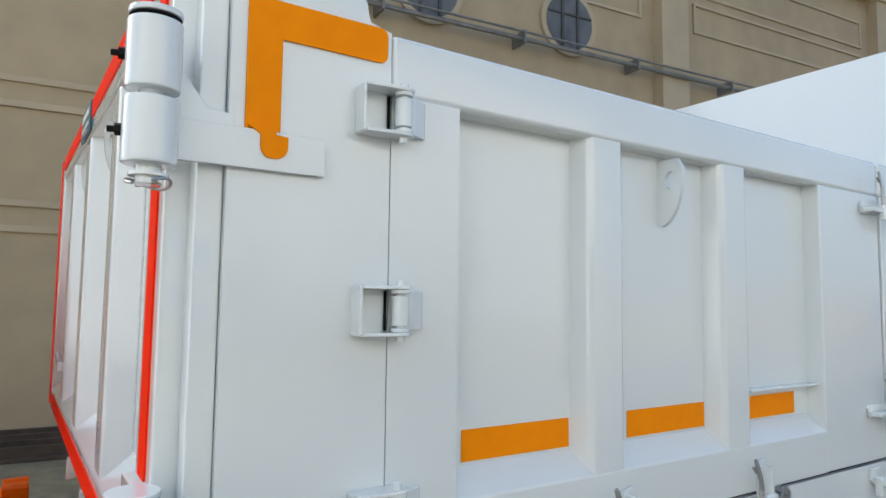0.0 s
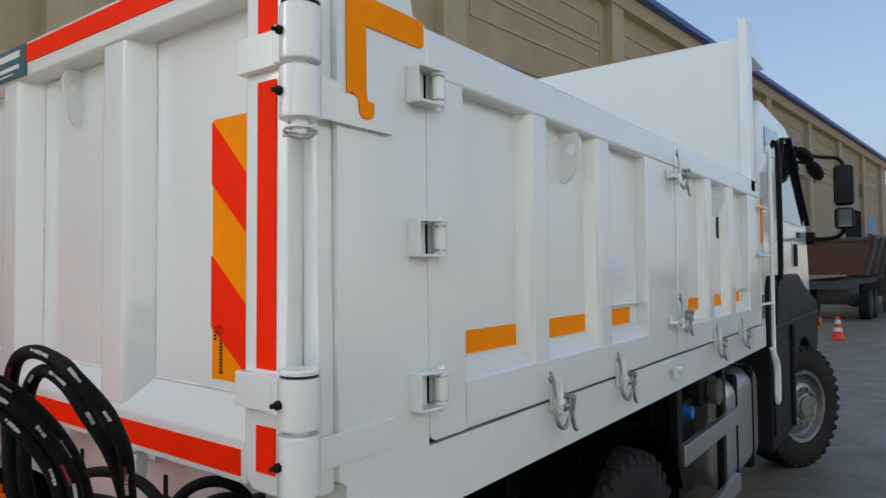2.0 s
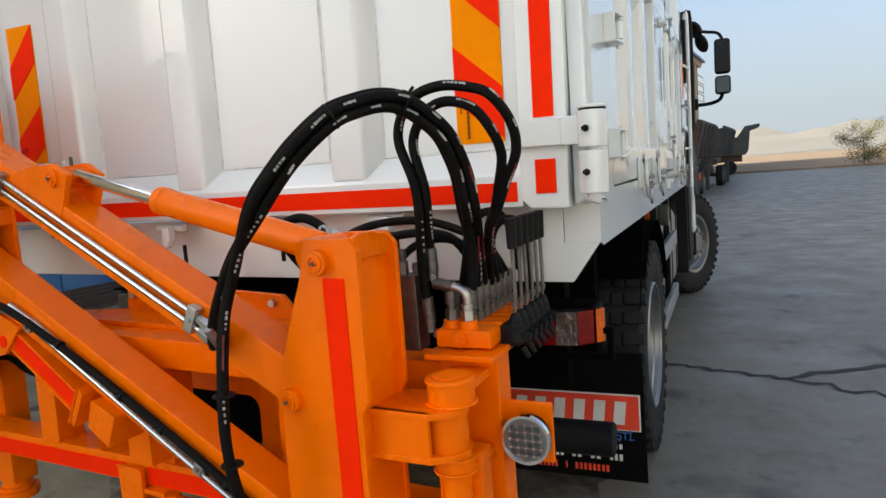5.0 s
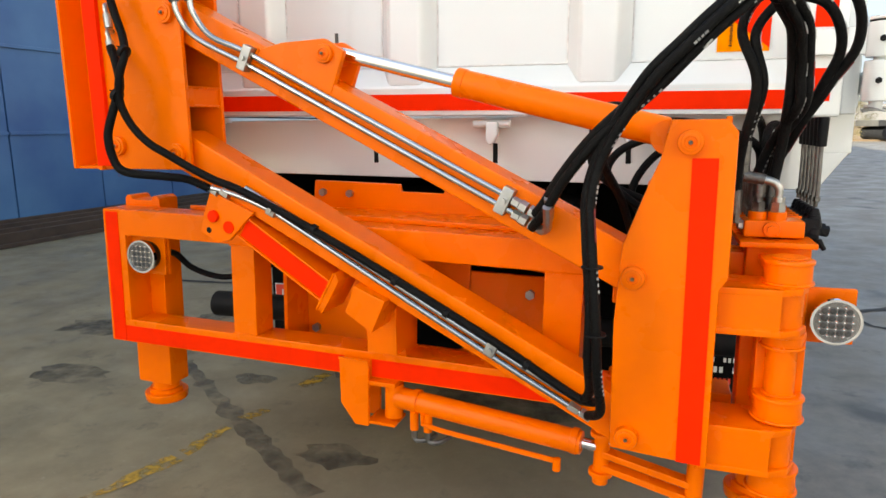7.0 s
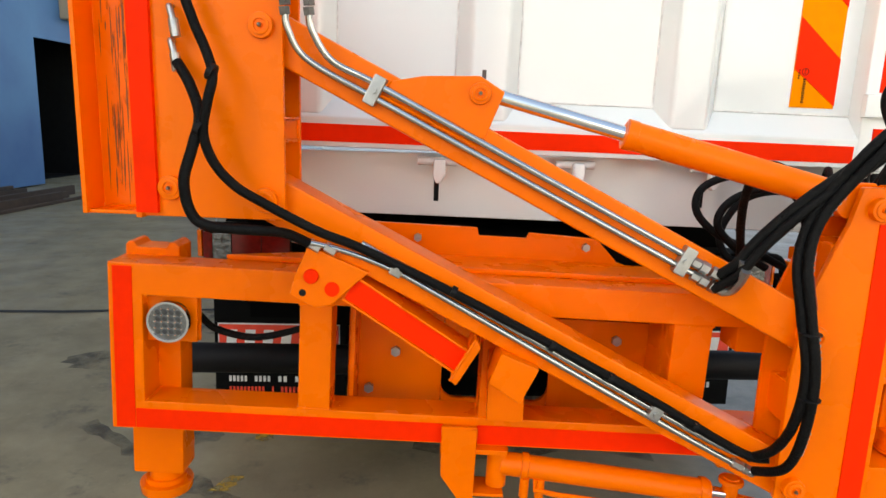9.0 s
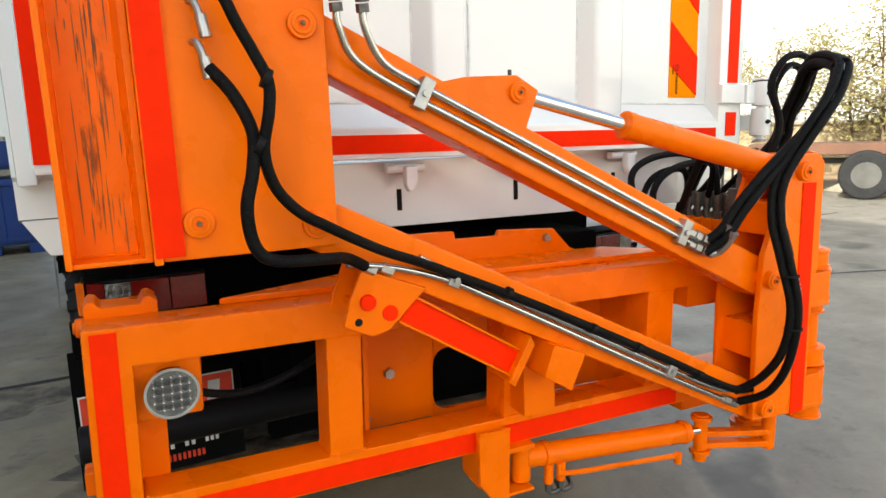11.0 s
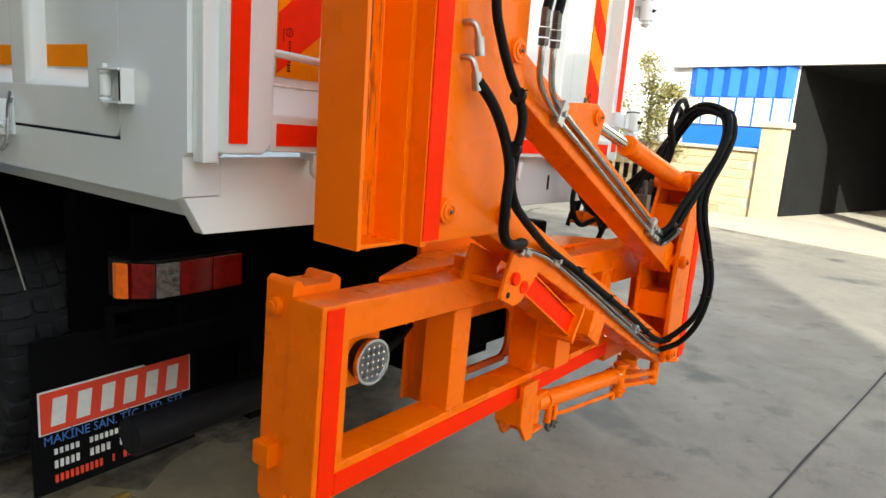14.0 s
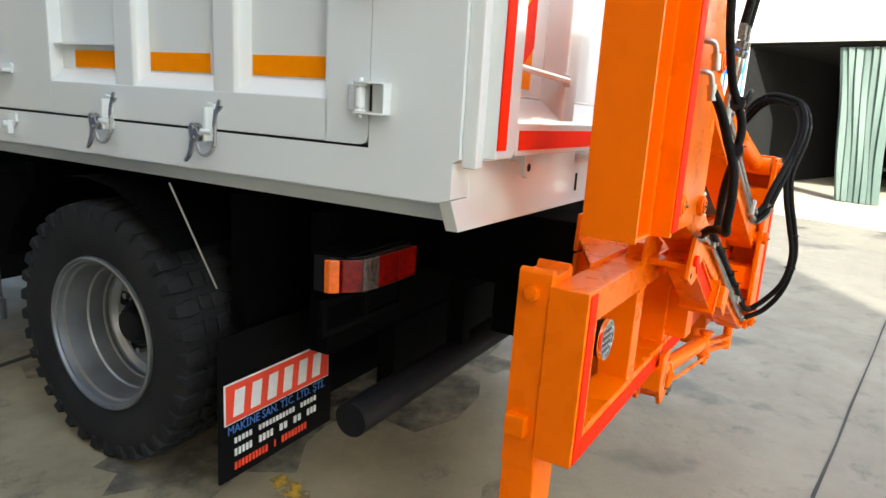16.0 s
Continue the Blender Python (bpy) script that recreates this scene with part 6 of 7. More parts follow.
cyl(cy, (0.205, -0.145, 1.4435), (0.230, -0.145, 1.437), 0.038, seg=28, rim=0.002)
cyl(cy, (0.74, -0.208, 1.30), (0.74, -0.09, 1.30), 0.04, seg=24)
ram = part("lift_cylinder", cy, ORANGE, car, "orange hydraulic lift cylinder with chrome rod")
part("piston_rod", B(cyl, (-0.13, -0.145, 1.529), (0.21, -0.145, 1.442), 0.019, seg=24), CHROME, ram, "bright chrome piston rod")

# head plates at the far end of the arms
HEAD = [(-0.965, 1.210), (-0.616, 1.210), (-0.616, 1.95), (-0.965, 1.95)]
head = part("head_plate", B(slab, HEAD, -0.228, -0.213), ORANGE, car, "tall orange head plate with red reflective strip")
part("back_plate", B(slab, HEAD, -0.075, -0.06), ORANGE, head)
for z0, z1 in ((1.40, 1.455), (1.78, 1.83), (1.210, 1.225), (1.93, 1.95)):
    part("crosspiece", B(box, -0.94, -0.625, -0.216, -0.072, z0, z1, 0.003), ORANGE, head)
part("edge_plate", B(box, -0.982, -0.965, -0.238, -0.06, 1.206, 1.95, 0.003), ORANGE, head)
CHANNEL = [(-1.137, -0.20), (-1.124, -0.20), (-1.124, -0.118), (-1.012, -0.118), (-0.998, -0.19), (-0.983, -0.19), (-0.983, -0.06), (-1.137, -0.06)]
ch = B(prism, CHANNEL, "z", 1.206, 1.95, 0.003)
box(ch, -1.127, -0.993, -0.19, -0.11, 1.206, 1.216, 0.003)
chan = part("head_channel", ch, ORANGE, head, "orange channel with black rub marks")
wr = bmesh.new()
for k in range(45):
    x = random.choice((random.gauss(-1.085, 0.010), random.gauss(-1.06, 0.012), random.uniform(-1.10, -1.02)))
    z = random.uniform(1.25, 1.93)
    h = random.uniform(0.01, 0.09)
    w = random.uniform(0.0006, 0.0022)
    prism(wr, [(x, z - h), (x + w, z - h * 0.4), (x + w * 1.3, z + h * 0.3), (x + w * 0.5, z + h), (x - w * 0.5, z + h * 0.2)], "y", -0.1188, -0.1175)
for x, z, w, h in ((-1.065, 1.80, 0.022, 0.13), (-1.045, 1.62, 0.018, 0.16), (-1.075, 1.42, 0.014, 0.15), (-1.03, 1.31, 0.012, 0.08)):
    part("smudge", B(prism, [(x - w, z - 0.7 * h), (x, z - h), (x + w, z - 0.6 * h), (x + 1.1 * w, z + 0.5 * h), (x, z + h), (x - w, z + 0.6 * h)], "y", -0.1186, -0.1175), SMUDGE, chan)
tagged(part("rub_mark", wr, WEAR, chan, "dark vertical rub marks"), kind="stuff")
part("reflector_strip", B(box, -0.978, -0.925, -0.2415, -0.2275, 1.220, 1.948), RED_TAPE, head, "red reflective strip")
for x, z, i in ((-0.665, 1.664, 0), (-0.662, 1.259, 0), (-0.894, 1.282, 0)):
    pivot(x, z, -0.228, 0.03, 0.014, 0.15, head)

# swing lock: lugs, red-faced channel and stop block
lk = bmesh.new()
for y0, y1 in ((-0.215, -0.20), (-0.075, -0.06)):
    slab(lk, [(-0.613, 1.02), (-0.597, 1.075), (-0.565, 1.148), (-0.41, 1.085), (-0.445, 1.055), (-0.505, 0.998), (-0.547, 0.988)], y0, y1)
box(lk, -0.575, -0.50, -0.20, 0.0, 1.04, 1.06, 0.003)
box(lk, -0.56, -0.43, -0.07, 0.0, 0.99, 1.10, 0.004)
lock = part("swing_lock", lk, ORANGE, car, "orange locking lugs with red-painted pins")
part("red_pin", B(cyl, (-0.556, -0.19, 1.071), (-0.556, -0.226, 1.071), 0.0185, seg=20, rim=0.003), RED_TAPE, lock)
part("red_pin", B(cyl, (-0.504, -0.19, 1.039), (-0.504, -0.219, 1.039), 0.0185, seg=24), RED_TAPE, lock)
# near-black disc on the lug plate, no real hole behind it
part("open_hole", B(cyl, (-0.579, -0.21, 1.027), (-0.579, -0.2158, 1.027), 0.009), DARK, lock)
rb = bmesh.new()
cyl(rb, (-0.470, -0.115, 1.040), (-0.470, -0.198, 1.040), 0.030, seg=24, rim=0.002)
bar(rb, (-0.462, -0.155, 1.041), (-0.160, -0.155, 0.849), 0.072, 0.083, (0, 1, 0), 0.004)
for k in (-1, 1):
    bar(rb, (-0.462 + k * 0.0180, -0.162, 1.041 + k * 0.0285), (-0.160 + k * 0.0180, -0.162, 0.849 + k * 0.0285), 0.006, 0.095, (0, 1, 0), 0.002)
slab(rb, [(-0.202, 0.815), (-0.186, 0.80), (-0.126, 0.902), (-0.138, 0.928)], -0.225, -0.10)
red_ch = part("stop_channel", rb, ORANGE, lock)
part("red_face", B(bar, (-0.459, -0.199, 1.0392), (-0.166, -0.199, 0.853), 0.059, 0.004, (0, 1, 0)), RED_TAPE, red_ch)
sb = bmesh.new()
slab(sb, [(-0.075, 0.896), (0.022, 0.857), (-0.022, 0.762), (-0.105, 0.815)], -0.235, -0.10)
box(sb, -0.10, 0.0, -0.12, 0.01, 0.66, 0.84, 0.004)
part("stop_block", sb, ORANGE, lock)

# swing cylinder under the frame
sw = bmesh.new()
slab(sw, [(-0.22, 0.61), (-0.118, 0.61), (-0.118, 0.392), (-0.165, 0.392), (-0.215, 0.46)], -0.03, -0.012)
slab(sw, [(-0.22, 0.55), (-0.118, 0.55), (-0.118, 0.392), (-0.165, 0.392), (-0.215, 0.46)], 0.06, 0.078)
box(sw, -0.12, -0.03, -0.025, 0.07, 0.40, 0.41, 0.002)
box(sw, -0.12, -0.03, -0.025, 0.07, 0.53, 0.545, 0.002)
box(sw, -0.215, -0.20, -0.02, 0.07, 0.46, 0.56, 0.002)
swb = part("swing_cylinder", sw, ORANGE, car, "orange swing cylinder slung under the frame", m=BASE)
sc = bmesh.new()
cyl(sc, (-0.05, 0.02, 0.42), (-0.05, 0.02, 0.53), 0.03, seg=20)
cyl(sc, (-0.04, 0.02, 0.485), (0.55, -0.055, 0.468), 0.034, seg=26, rim=0.005)
cyl(sc, (0.02, 0.012, 0.484), (0.04, 0.010, 0.483), 0.039, seg=26, rim=0.003)
cyl(sc, (0.52, -0.05, 0.47), (0.54, -0.053, 0.469), 0.038, seg=26, rim=0.003)
part("barrel", sc, ORANGE, swb)
part("rod", B(cyl, (0.54, -0.053, 0.469), (0.60, -0.06, 0.467), 0.016, seg=16), CHROME, swb)
ft = bmesh.new()
tube(ft, [(0.06, -0.02, 0.46), (0.06, -0.02, 0.426), (0.12, -0.035, 0.423), (0.47, -0.08, 0.414), (0.495, -0.083, 0.414)], 0.008, 8, 3, False)
for x in (0.03, 0.075):
    cyl(ft, (x, -0.01, 0.40), (x, -0.012, 0.46), 0.014, seg=12)
cyl(ft, (0.485, -0.08, 0.385), (0.485, -0.08, 0.42), 0.012, seg=10)
part("feed_pipe", ft, ORANGE, swb)
fx = bmesh.new()
for x in (0.03, 0.075):
    cyl(fx, (x, -0.012, 0.375), (x, -0.012, 0.40), 0.011, seg=6)
    tube(fx, [(x, -0.012, 0.378), (x + 0.01, -0.015, 0.366), (x + 0.04, -0.01, 0.37), (x + 0.06, 0.03, 0.372)], 0.008, 8, 3)
part("elbow_fitting", fx, FERRULE, swb)
lkg = bmesh.new()
cyl(lkg, (0.605, -0.06, 0.36), (0.605, -0.06, 0.52), 0.022, seg=18, rim=0.004)
cyl(lkg, (0.605, -0.06, 0.50), (0.605, -0.06, 0.515), 0.034, seg=18, rim=0.003)
cyl(lkg, (0.605, -0.06, 0.385), (0.605, -0.06, 0.40), 0.034, seg=18, rim=0.003)
bar(lkg, (0.605, -0.06, 0.455), (0.845, -0.13, 0.44), 0.04, 0.02, (0, 0, 1), 0.004)
bar(lkg, (0.605, -0.06, 0.415), (0.845, -0.13, 0.40), 0.04, 0.02, (0, 0, 1), 0.004)
cyl(lkg, (0.845, -0.13, 0.38), (0.845, -0.13, 0.53), 0.022, seg=18, rim=0.003)
part("swing_link", lkg, ORANGE, swb)

# control valve with its row of levers (row runs towards the truck)
vb = bmesh.new()
box(vb, 0.912, 1.052, -0.012, 0.38, 1.044, 1.088, 0.006)
for x, y in ((0.945, 0.020), (0.990, 0.012)):
    cyl(vb, (x, y, 1.08), (x, y, 1.108), 0.022, seg=18, rim=0.003)
cyl(vb, (0.975, 0.0, 1.066), (0.975, -0.020, 1.066), 0.020, seg=22, rim=0.003)
valve = part("control_valve", vb, ORANGE, car, "orange hydraulic valve bank with black-handled levers", m=POST)
for k in range(1, 8):
    part("section_rib", B(box, 0.906, 1.056, 0.0195 + 0.045 * k, 0.0235 + 0.045 * k, 1.048, 1.092, 0.001), ORANGE, valve)
part("valve_shelf", B(box, 0.90, 1.075, -0.06, 0.40, 1.026, 1.040, 0.003), ORANGE, valve)
part("shelf_leg", B(box, 0.93, 1.04, 0.02, 0.06, 1.0, 1.03), ORANGE, valve)
part("valve_port", B(cyl, (0.975, -0.019, 1.066), (0.975, -0.026, 1.066), 0.011, seg=6), ORANGE, valve)
for k in range(6):
    y = 0.076 + 0.0465 * k
    gb2 = bmesh.new()
    tube(gb2, [(1.086, y, 1.115), (1.089, y, 1.16), (1.088, y, 1.285)], 0.0052, 8, 3)
    cyl(gb2, (1.0875, y, 1.128), (1.088, y, 1.142), 0.0085, seg=6, rim=0.001)
    lv = part("lever", gb2, FERRULE, valve)
    part("grip", B(cyl, (1.088, y, 1.268), (1.088, y, 1.342), 0.0115, 0.0135, seg=14, rim=0.003), PLASTIC, lv)
    bt = bmesh.new()
    for z0, z1, r0, r1 in ((1.045, 1.062, 0.025, 0.021), (1.062, 1.078, 0.022, 0.018), (1.078, 1.094, 0.019, 0.015), (1.094, 1.112, 0.016, 0.009)):
        cyl(bt, (1.085, y, z0), (1.086, y, z1), r0, r1, seg=14, rim=0.002)
    part("boot", bt, PLASTIC, lv)
    sp = B(box, 1.05, 1.098, y - 0.019, y + 0.019, 1.034, 1.086, 0.004)
    cyl(sp, (1.098, y, 1.056), (1.122, y, 1.052), 0.0145, seg=6, rim=0.002)
    cyl(sp, (1.100, y, 1.028), (1.116, y, 1.004), 0.009, 0.006, seg=8, rim=0.001)
    part("spool_end", sp, PLASTIC, lv)
FITTING = bmesh.new()
cyl(FITTING, (0, 0, 1.084), (0, 0, 1.110), 0.0165, seg=6, rim=0.001)
cyl(FITTING, (0, 0, 1.110), (0, 0, 1.124), 0.0105, seg=12)
cyl(FITTING, (0, 0, 1.122), (0, 0, 1.180), 0.0150, seg=14, rim=0.002)
for z in (1.136, 1.150, 1.164):
    cyl(FITTING, (0, 0, z), (0, 0, z + 0.005), 0.0157, seg=14, rim=0.001)
FITTING = mesh_of("fitting", FITTING, FERRULE)
for k in range(7):
    for x in (0.937, 0.98):
        part("fitting", FITTING, FERRULE, valve, m=Matrix.Translation((x, 0.065 + 0.045 * k, 0)))
part("fitting", FITTING, FERRULE, valve, m=Matrix.Translation((0.945, 0.020, 0.022)))
pf = B(cyl, (0.990, 0.012, 1.108), (0.990, 0.012, 1.132), 0.0185, seg=6, rim=0.001)
cyl(pf, (0.990, 0.012, 1.132), (0.990, 0.012, 1.146), 0.0155, seg=14, rim=0.001)
tube(pf, [(0.990, 0.012, 1.14), (0.990, 0.012, 1.162), (0.982, 0.012, 1.178), (0.966, 0.012, 1.186), (0.945, 0.012, 1.190)], 0.0105, 10, 5)
part("elbow_fitting", pf, STEEL, valve, "bright bent steel elbow")
part("ferrule", B(cyl, (0.955, 0.012, 1.188), (0.905, 0.014, 1.198), 0.0145, seg=14, rim=0.002), FERRULE, valve)
# relief block beside the bank
rbk = B(box, 0.812, 0.866, -0.008, 0.052, 1.03, 1.218, 0.004)
part("relief_block", rbk, FERRULE, valve)
for x, y, z0, z1 in ((0.824, 0.012, 1.218, 1.282), (0.850, 0.035, 1.218, 1.245)):
    rc = B(cyl, (x, y, z0), (x, y, z1 - 0.03), 0.014, seg=6, rim=0.001)
    cyl(rc, (x, y, z1 - 0.03), (x, y, z1), 0.0105, seg=12, rim=0.002)
    cyl(rc, (x, y, z1 - 0.016), (x, y, z1 - 0.010), 0.012, seg=12)
    part("relief_cap", rc, FERRULE, valve)
for y in (0.012, 0.060):
    part("bolt", B(cyl, (0.914, y, 1.072), (0.900, y, 1.072), 0.012, seg=6, rim=0.001), STEEL, valve)

# hoses
LOOP = [(0.69, -0.32, 1.42), (0.765, -0.318, 1.498), (0.82, -0.30, 1.553), (0.87, -0.268, 1.598), (0.90, -0.222, 1.618), (0.928, -0.168, 1.63), (0.953, -0.115, 1.625), (0.978, -0.068, 1.598), (1.005, -0.03, 1.557), (1.015, 0.005, 1.505), (1.02, 0.03, 1.45), (1.02, 0.05, 1.377)]


def beside(across, out):
    """The loop shifted sideways and outwards, for one hose of the bundle."""
    p = [Vector(v) for v in LOOP]
    mid = sum(p, Vector()) / len(p)
    flat = (p[-1] - p[0]).cross(p[5] - p[0]).normalized()
    res = []
    for i, v in enumerate(p):
        d = (p[min(i + 1, len(p) - 1)] - p[max(i - 1, 0)]).normalized()
        o = flat.cross(d)
        res.append(tuple(v + flat * across + o * out * (1 if o.dot(v - mid) > 0 else -1)))
    return res


UPPER = [[(0.44, -0.225, 1.115), (0.469, -0.248, 1.15), (0.51, -0.262, 1.215), (0.585, -0.285, 1.305)], [(0.43, -0.225, 1.08), (0.472, -0.262, 1.128), (0.52, -0.28, 1.205), (0.60, -0.300, 1.30)]]
LOWER = [[(0.565, -0.228, 0.645), (0.592, -0.29, 0.7), (0.597, -0.355, 0.8), (0.6, -0.372, 0.93), (0.585, -0.345, 1.06), (0.577, -0.315, 1.18), (0.61, -0.3, 1.29)], [(0.585, -0.23, 0.6), (0.627, -0.3, 0.645), (0.624, -0.362, 0.76), (0.617, -0.388, 0.92), (0.602, -0.366, 1.06), (0.594, -0.337, 1.18), (0.625, -0.322, 1.285)]]
LOWER[1] = [tuple(Vector(p).lerp(Vector(q), 0.20)) for p, q in zip(LOWER[1], LOWER[0])]


def stub(x, k):
    """The mouth of one fitting of the bank."""
    return tuple(POST @ Vector((x, 0.065 + 0.045 * k, 1.160)))


def port(x, k):
    p = stub(x, k)
    return [(p[0] * 0.5 + 0.507, p[1] * 0.6 + 0.025, 1.275), p]


hs = part("main_hose", B(tube, UPPER[0] + beside(0, -0.022) + port(0.98, 0), 0.0135, 12, 6), HOSE, car, "black hydraulic hoses with white print")
HOSES = (
    UPPER[1] + beside(0.024, -0.022) + port(0.937, 1),
    LOWER[0] + beside(0.0, 0.003) + port(0.98, 1),
    LOWER[1] + beside(0.024, 0.002) + port(0.98, 2),
    [(0.899, 0.022, 1.14), (0.902, 0.005, 1.25), (0.925, -0.035, 1.42), (0.885, -0.03, 1.546), (0.925, -0.033, 1.625), (0.997, -0.028, 1.65), (1.075, -0.015, 1.638), (1.115, -0.005, 1.615), (1.14, 0.03, 1.56), (1.138, 0.057, 1.497), (1.10, 0.08, 1.43), (1.074, 0.094, 1.381), (1.03, 0.12, 1.30), stub(0.98, 3)],
    [(0.913, 0.032, 1.262), (0.918, 0.02, 1.31), (0.94, -0.02, 1.42), (0.915, -0.015, 1.53), (0.95, -0.015, 1.595), (1.0, -0.01, 1.617), (1.06, 0.0, 1.60), (1.095, 0.02, 1.55), (1.105, 0.05, 1.49), (1.08, 0.08, 1.42), (1.06, 0.10, 1.37), (1.02, 0.14, 1.30), stub(0.98, 4)],
    [stub(0.98, 6), (0.95, 0.25, 1.27), (0.80, 0.24, 1.33), (0.64, 0.22, 1.33), (0.53, 0.20, 1.29), (0.51, 0.18, 1.22), (0.58, 0.17, 1.15), (0.70, 0.17, 1.10), (0.80, 0.18, 1.05)],
    [stub(0.937, 4), (0.88, 0.20, 1.29), (0.72, 0.17, 1.30), (0.60, 0.15, 1.26), (0.56, 0.14, 1.19), (0.62, 0.14, 1.12), (0.72, 0.15, 1.06)],
    [stub(0.937, 6), (0.84, 0.30, 1.27), (0.70, 0.30, 1.25), (0.62, 0.27, 1.14), (0.66, 0.24, 1.06), (0.78, 0.22, 1.08), (0.80, 0.2, 1.02)],
    [stub(0.98, 5), (0.975, 0.25, 1.26), (0.985, 0.28, 1.315), (1.01, 0.33, 1.32), (1.02, 0.38, 1.27), (1.01, 0.43, 1.16), (0.98, 0.45, 1.02)],
    [stub(0.937, 3), (0.92, 0.22, 1.26), (0.93, 0.27, 1.335), (0.96, 0.34, 1.34), (0.98, 0.40, 1.27), (0.97, 0.44, 1.15), (0.94, 0.46, 1.0)],
    [(0.70, -0.10, 1.325), (0.665, -0.06, 1.35), (0.61, -0.065, 1.375), (0.565, -0.08, 1.36), (0.55, -0.06, 1.30), (0.57, 0.0, 1.22), (0.61, 0.08, 1.12), (0.64, 0.14, 1.0)],
)
for k, pts in enumerate(HOSES):
    part("hose", B(tube, pts, 0.0118, 12, 8), HOSE, hs)
for p, q in (((0.899, 0.022, 1.165), (0.900, 0.026, 1.10)), ((0.913, 0.030, 1.285), (0.913, 0.034, 1.225))):
    fe = B(cyl, p, q, 0.0150, seg=14, rim=0.002)
    cyl(fe, q, Vector(q) - Vector((0, 0, 0.022)), 0.0125, seg=6)
    part("ferrule", fe, FERRULE, hs)
for i in (3, 6):
    ring = beside(0.012, -0.010)
    c, d = Vector(ring[i]), (Vector(ring[i + 1]) - Vector(ring[i - 1])).normalized()
    tie = B(cyl, c - d * 0.002, c + d * 0.002, 0.0285, seg=18)
    bar(tie, c + Vector((0.02, 0, 0.018)), c + Vector((0.032, 0, 0.030)), 0.006, 0.004, (0, 1, 0))
    part("cable_tie", tie, PLASTIC, hs)
for x, y, z in ((0.613, -0.374, 0.87), (0.601, -0.364, 1.02)):
    part("cable_tie", B(cyl, (x, y, z - 0.002), (x, y, z + 0.002), 0.0245, seg=16), PLASTIC, hs)


def print_dashes(bm, pts, r, rng):
    """Worn white print along one hose: short thin marks in groups with gaps."""
    path = smooth_path(pts, 10)
    i = rng.randint(4, 16)
    while i < len(path) - 3:
        for k in range(rng.randint(3, 7)):
            if i + 1 >= len(path) - 2:
                break
            a, b = path[i], path[i + 1]
            d = (b - a).normalized()
            out = Vector((1, -0.45 + 0.2 * math.sin(i * 0.3), 0.2))
            out = (out - d * out.dot(d)).normalized()
            a = a + out * (r + 0.0004)
            bar(bm, a, a + d * min(rng.uniform(0.004, 0.009), (b - a).length * 0.75), rng.uniform(0.0032, 0.0058), 0.0011, out)
            i += 1
        i += rng.randint(6, 18)


db = bmesh.new()
rng = random.Random(4)
for pts in HOSES[:5]:
    print_dashes(db, pts, 0.0125, rng)
tagged(part("printed_line", db, PRINT_GREY, hs), kind="stuff")
db = bmesh.new()
rng = random.Random(9)
for pts in (HOSES[1], HOSES[2], HOSES[3]):
    path = smooth_path(pts, 10)
    for i in (rng.randint(30, 50), rng.randint(len(path) - 40, len(path) - 30), len(path) - 14):
        for a, b in zip(path[i:i + 6], path[i + 1:i + 7]):
            d = (b - a).normalized()
            out = Vector((0.9, -0.6, 0.1))
            out = (out - d * out.dot(d)).normalized()
            bar(db, a + out * 0.0128, b + out * 0.0128, 0.0045, 0.0012, out)
tagged(part("printed_line", db, PRINT_MAROON, hs), kind="stuff")

for p, q in (((0.672, -0.065, 1.345), (0.70, -0.085, 1.325)), ((0.70, -0.06, 1.335), (0.735, -0.075, 1.315))):
    part("port_fitting", B(cyl, p, q, 0.0145, seg=6), STEEL, ram)

# steel pipes and clamps on the arms
pp = bmesh.new()
for k, dz in enumerate((0.0, -0.034)):
    x0 = (-0.545, -0.60)[k]
    tube(pp, [(x0, -0.262, 1.70), (x0 + 0.004, -0.258, 1.655), (x0 + 0.045, -0.24, 1.59), (-0.415, -0.214, 1.549 + dz), (-0.30, -0.213, 1.491 + dz), (0.30, -0.213, 1.188 + dz), (0.40, -0.213, 1.138 + dz)], 0.0085, 10, 8)
pipes = part("arm_pipe", pp, PIPE, upper, "pair of bright steel hydraulic pipes")
lp = bmesh.new()
tube(lp, [(-0.60, -0.225, 1.165), (-0.48, -0.216, 1.14), (-0.36, -0.213, 1.098), (-0.25, -0.213, 1.042), (0.30, -0.213, 0.742), (0.53, -0.213, 0.622), (0.585, -0.225, 0.60)], 0.0085, 10, 8)
part("arm_pipe", lp, PIPE, lower, "bright steel hydraulic pipe")
lp = bmesh.new()
tube(lp, [(-0.43, -0.22, 1.160), (-0.37, -0.214, 1.126), (-0.25, -0.2095, 1.064), (0.30, -0.2095, 0.766), (0.50, -0.2095, 0.663), (0.565, -0.226, 0.648)], 0.0085, 10, 8)
part("arm_pipe", lp, PIPE, lower, "bright steel hydraulic pipe")
for x, z, p in ((-0.402, 1.526, upper), (0.357, 1.145, upper), (-0.341, 1.098, lower), (0.322, 0.750, lower)):
    cb2 = bmesh.new()
    h = 0.05 if p is upper else 0.026
    bar(cb2, (x - 0.014, -0.212, z + 0.007), (x + 0.014, -0.212, z - 0.007), 2 * h * 0.72, 0.034, (0, 1, 0), 0.004)
    cl = part("pipe_clamp", cb2, STEEL, p)
    part("clamp_bolt", B(cyl, (x, -0.228, z), (x, -0.237, z), 0.008, seg=6), STEEL, cl)
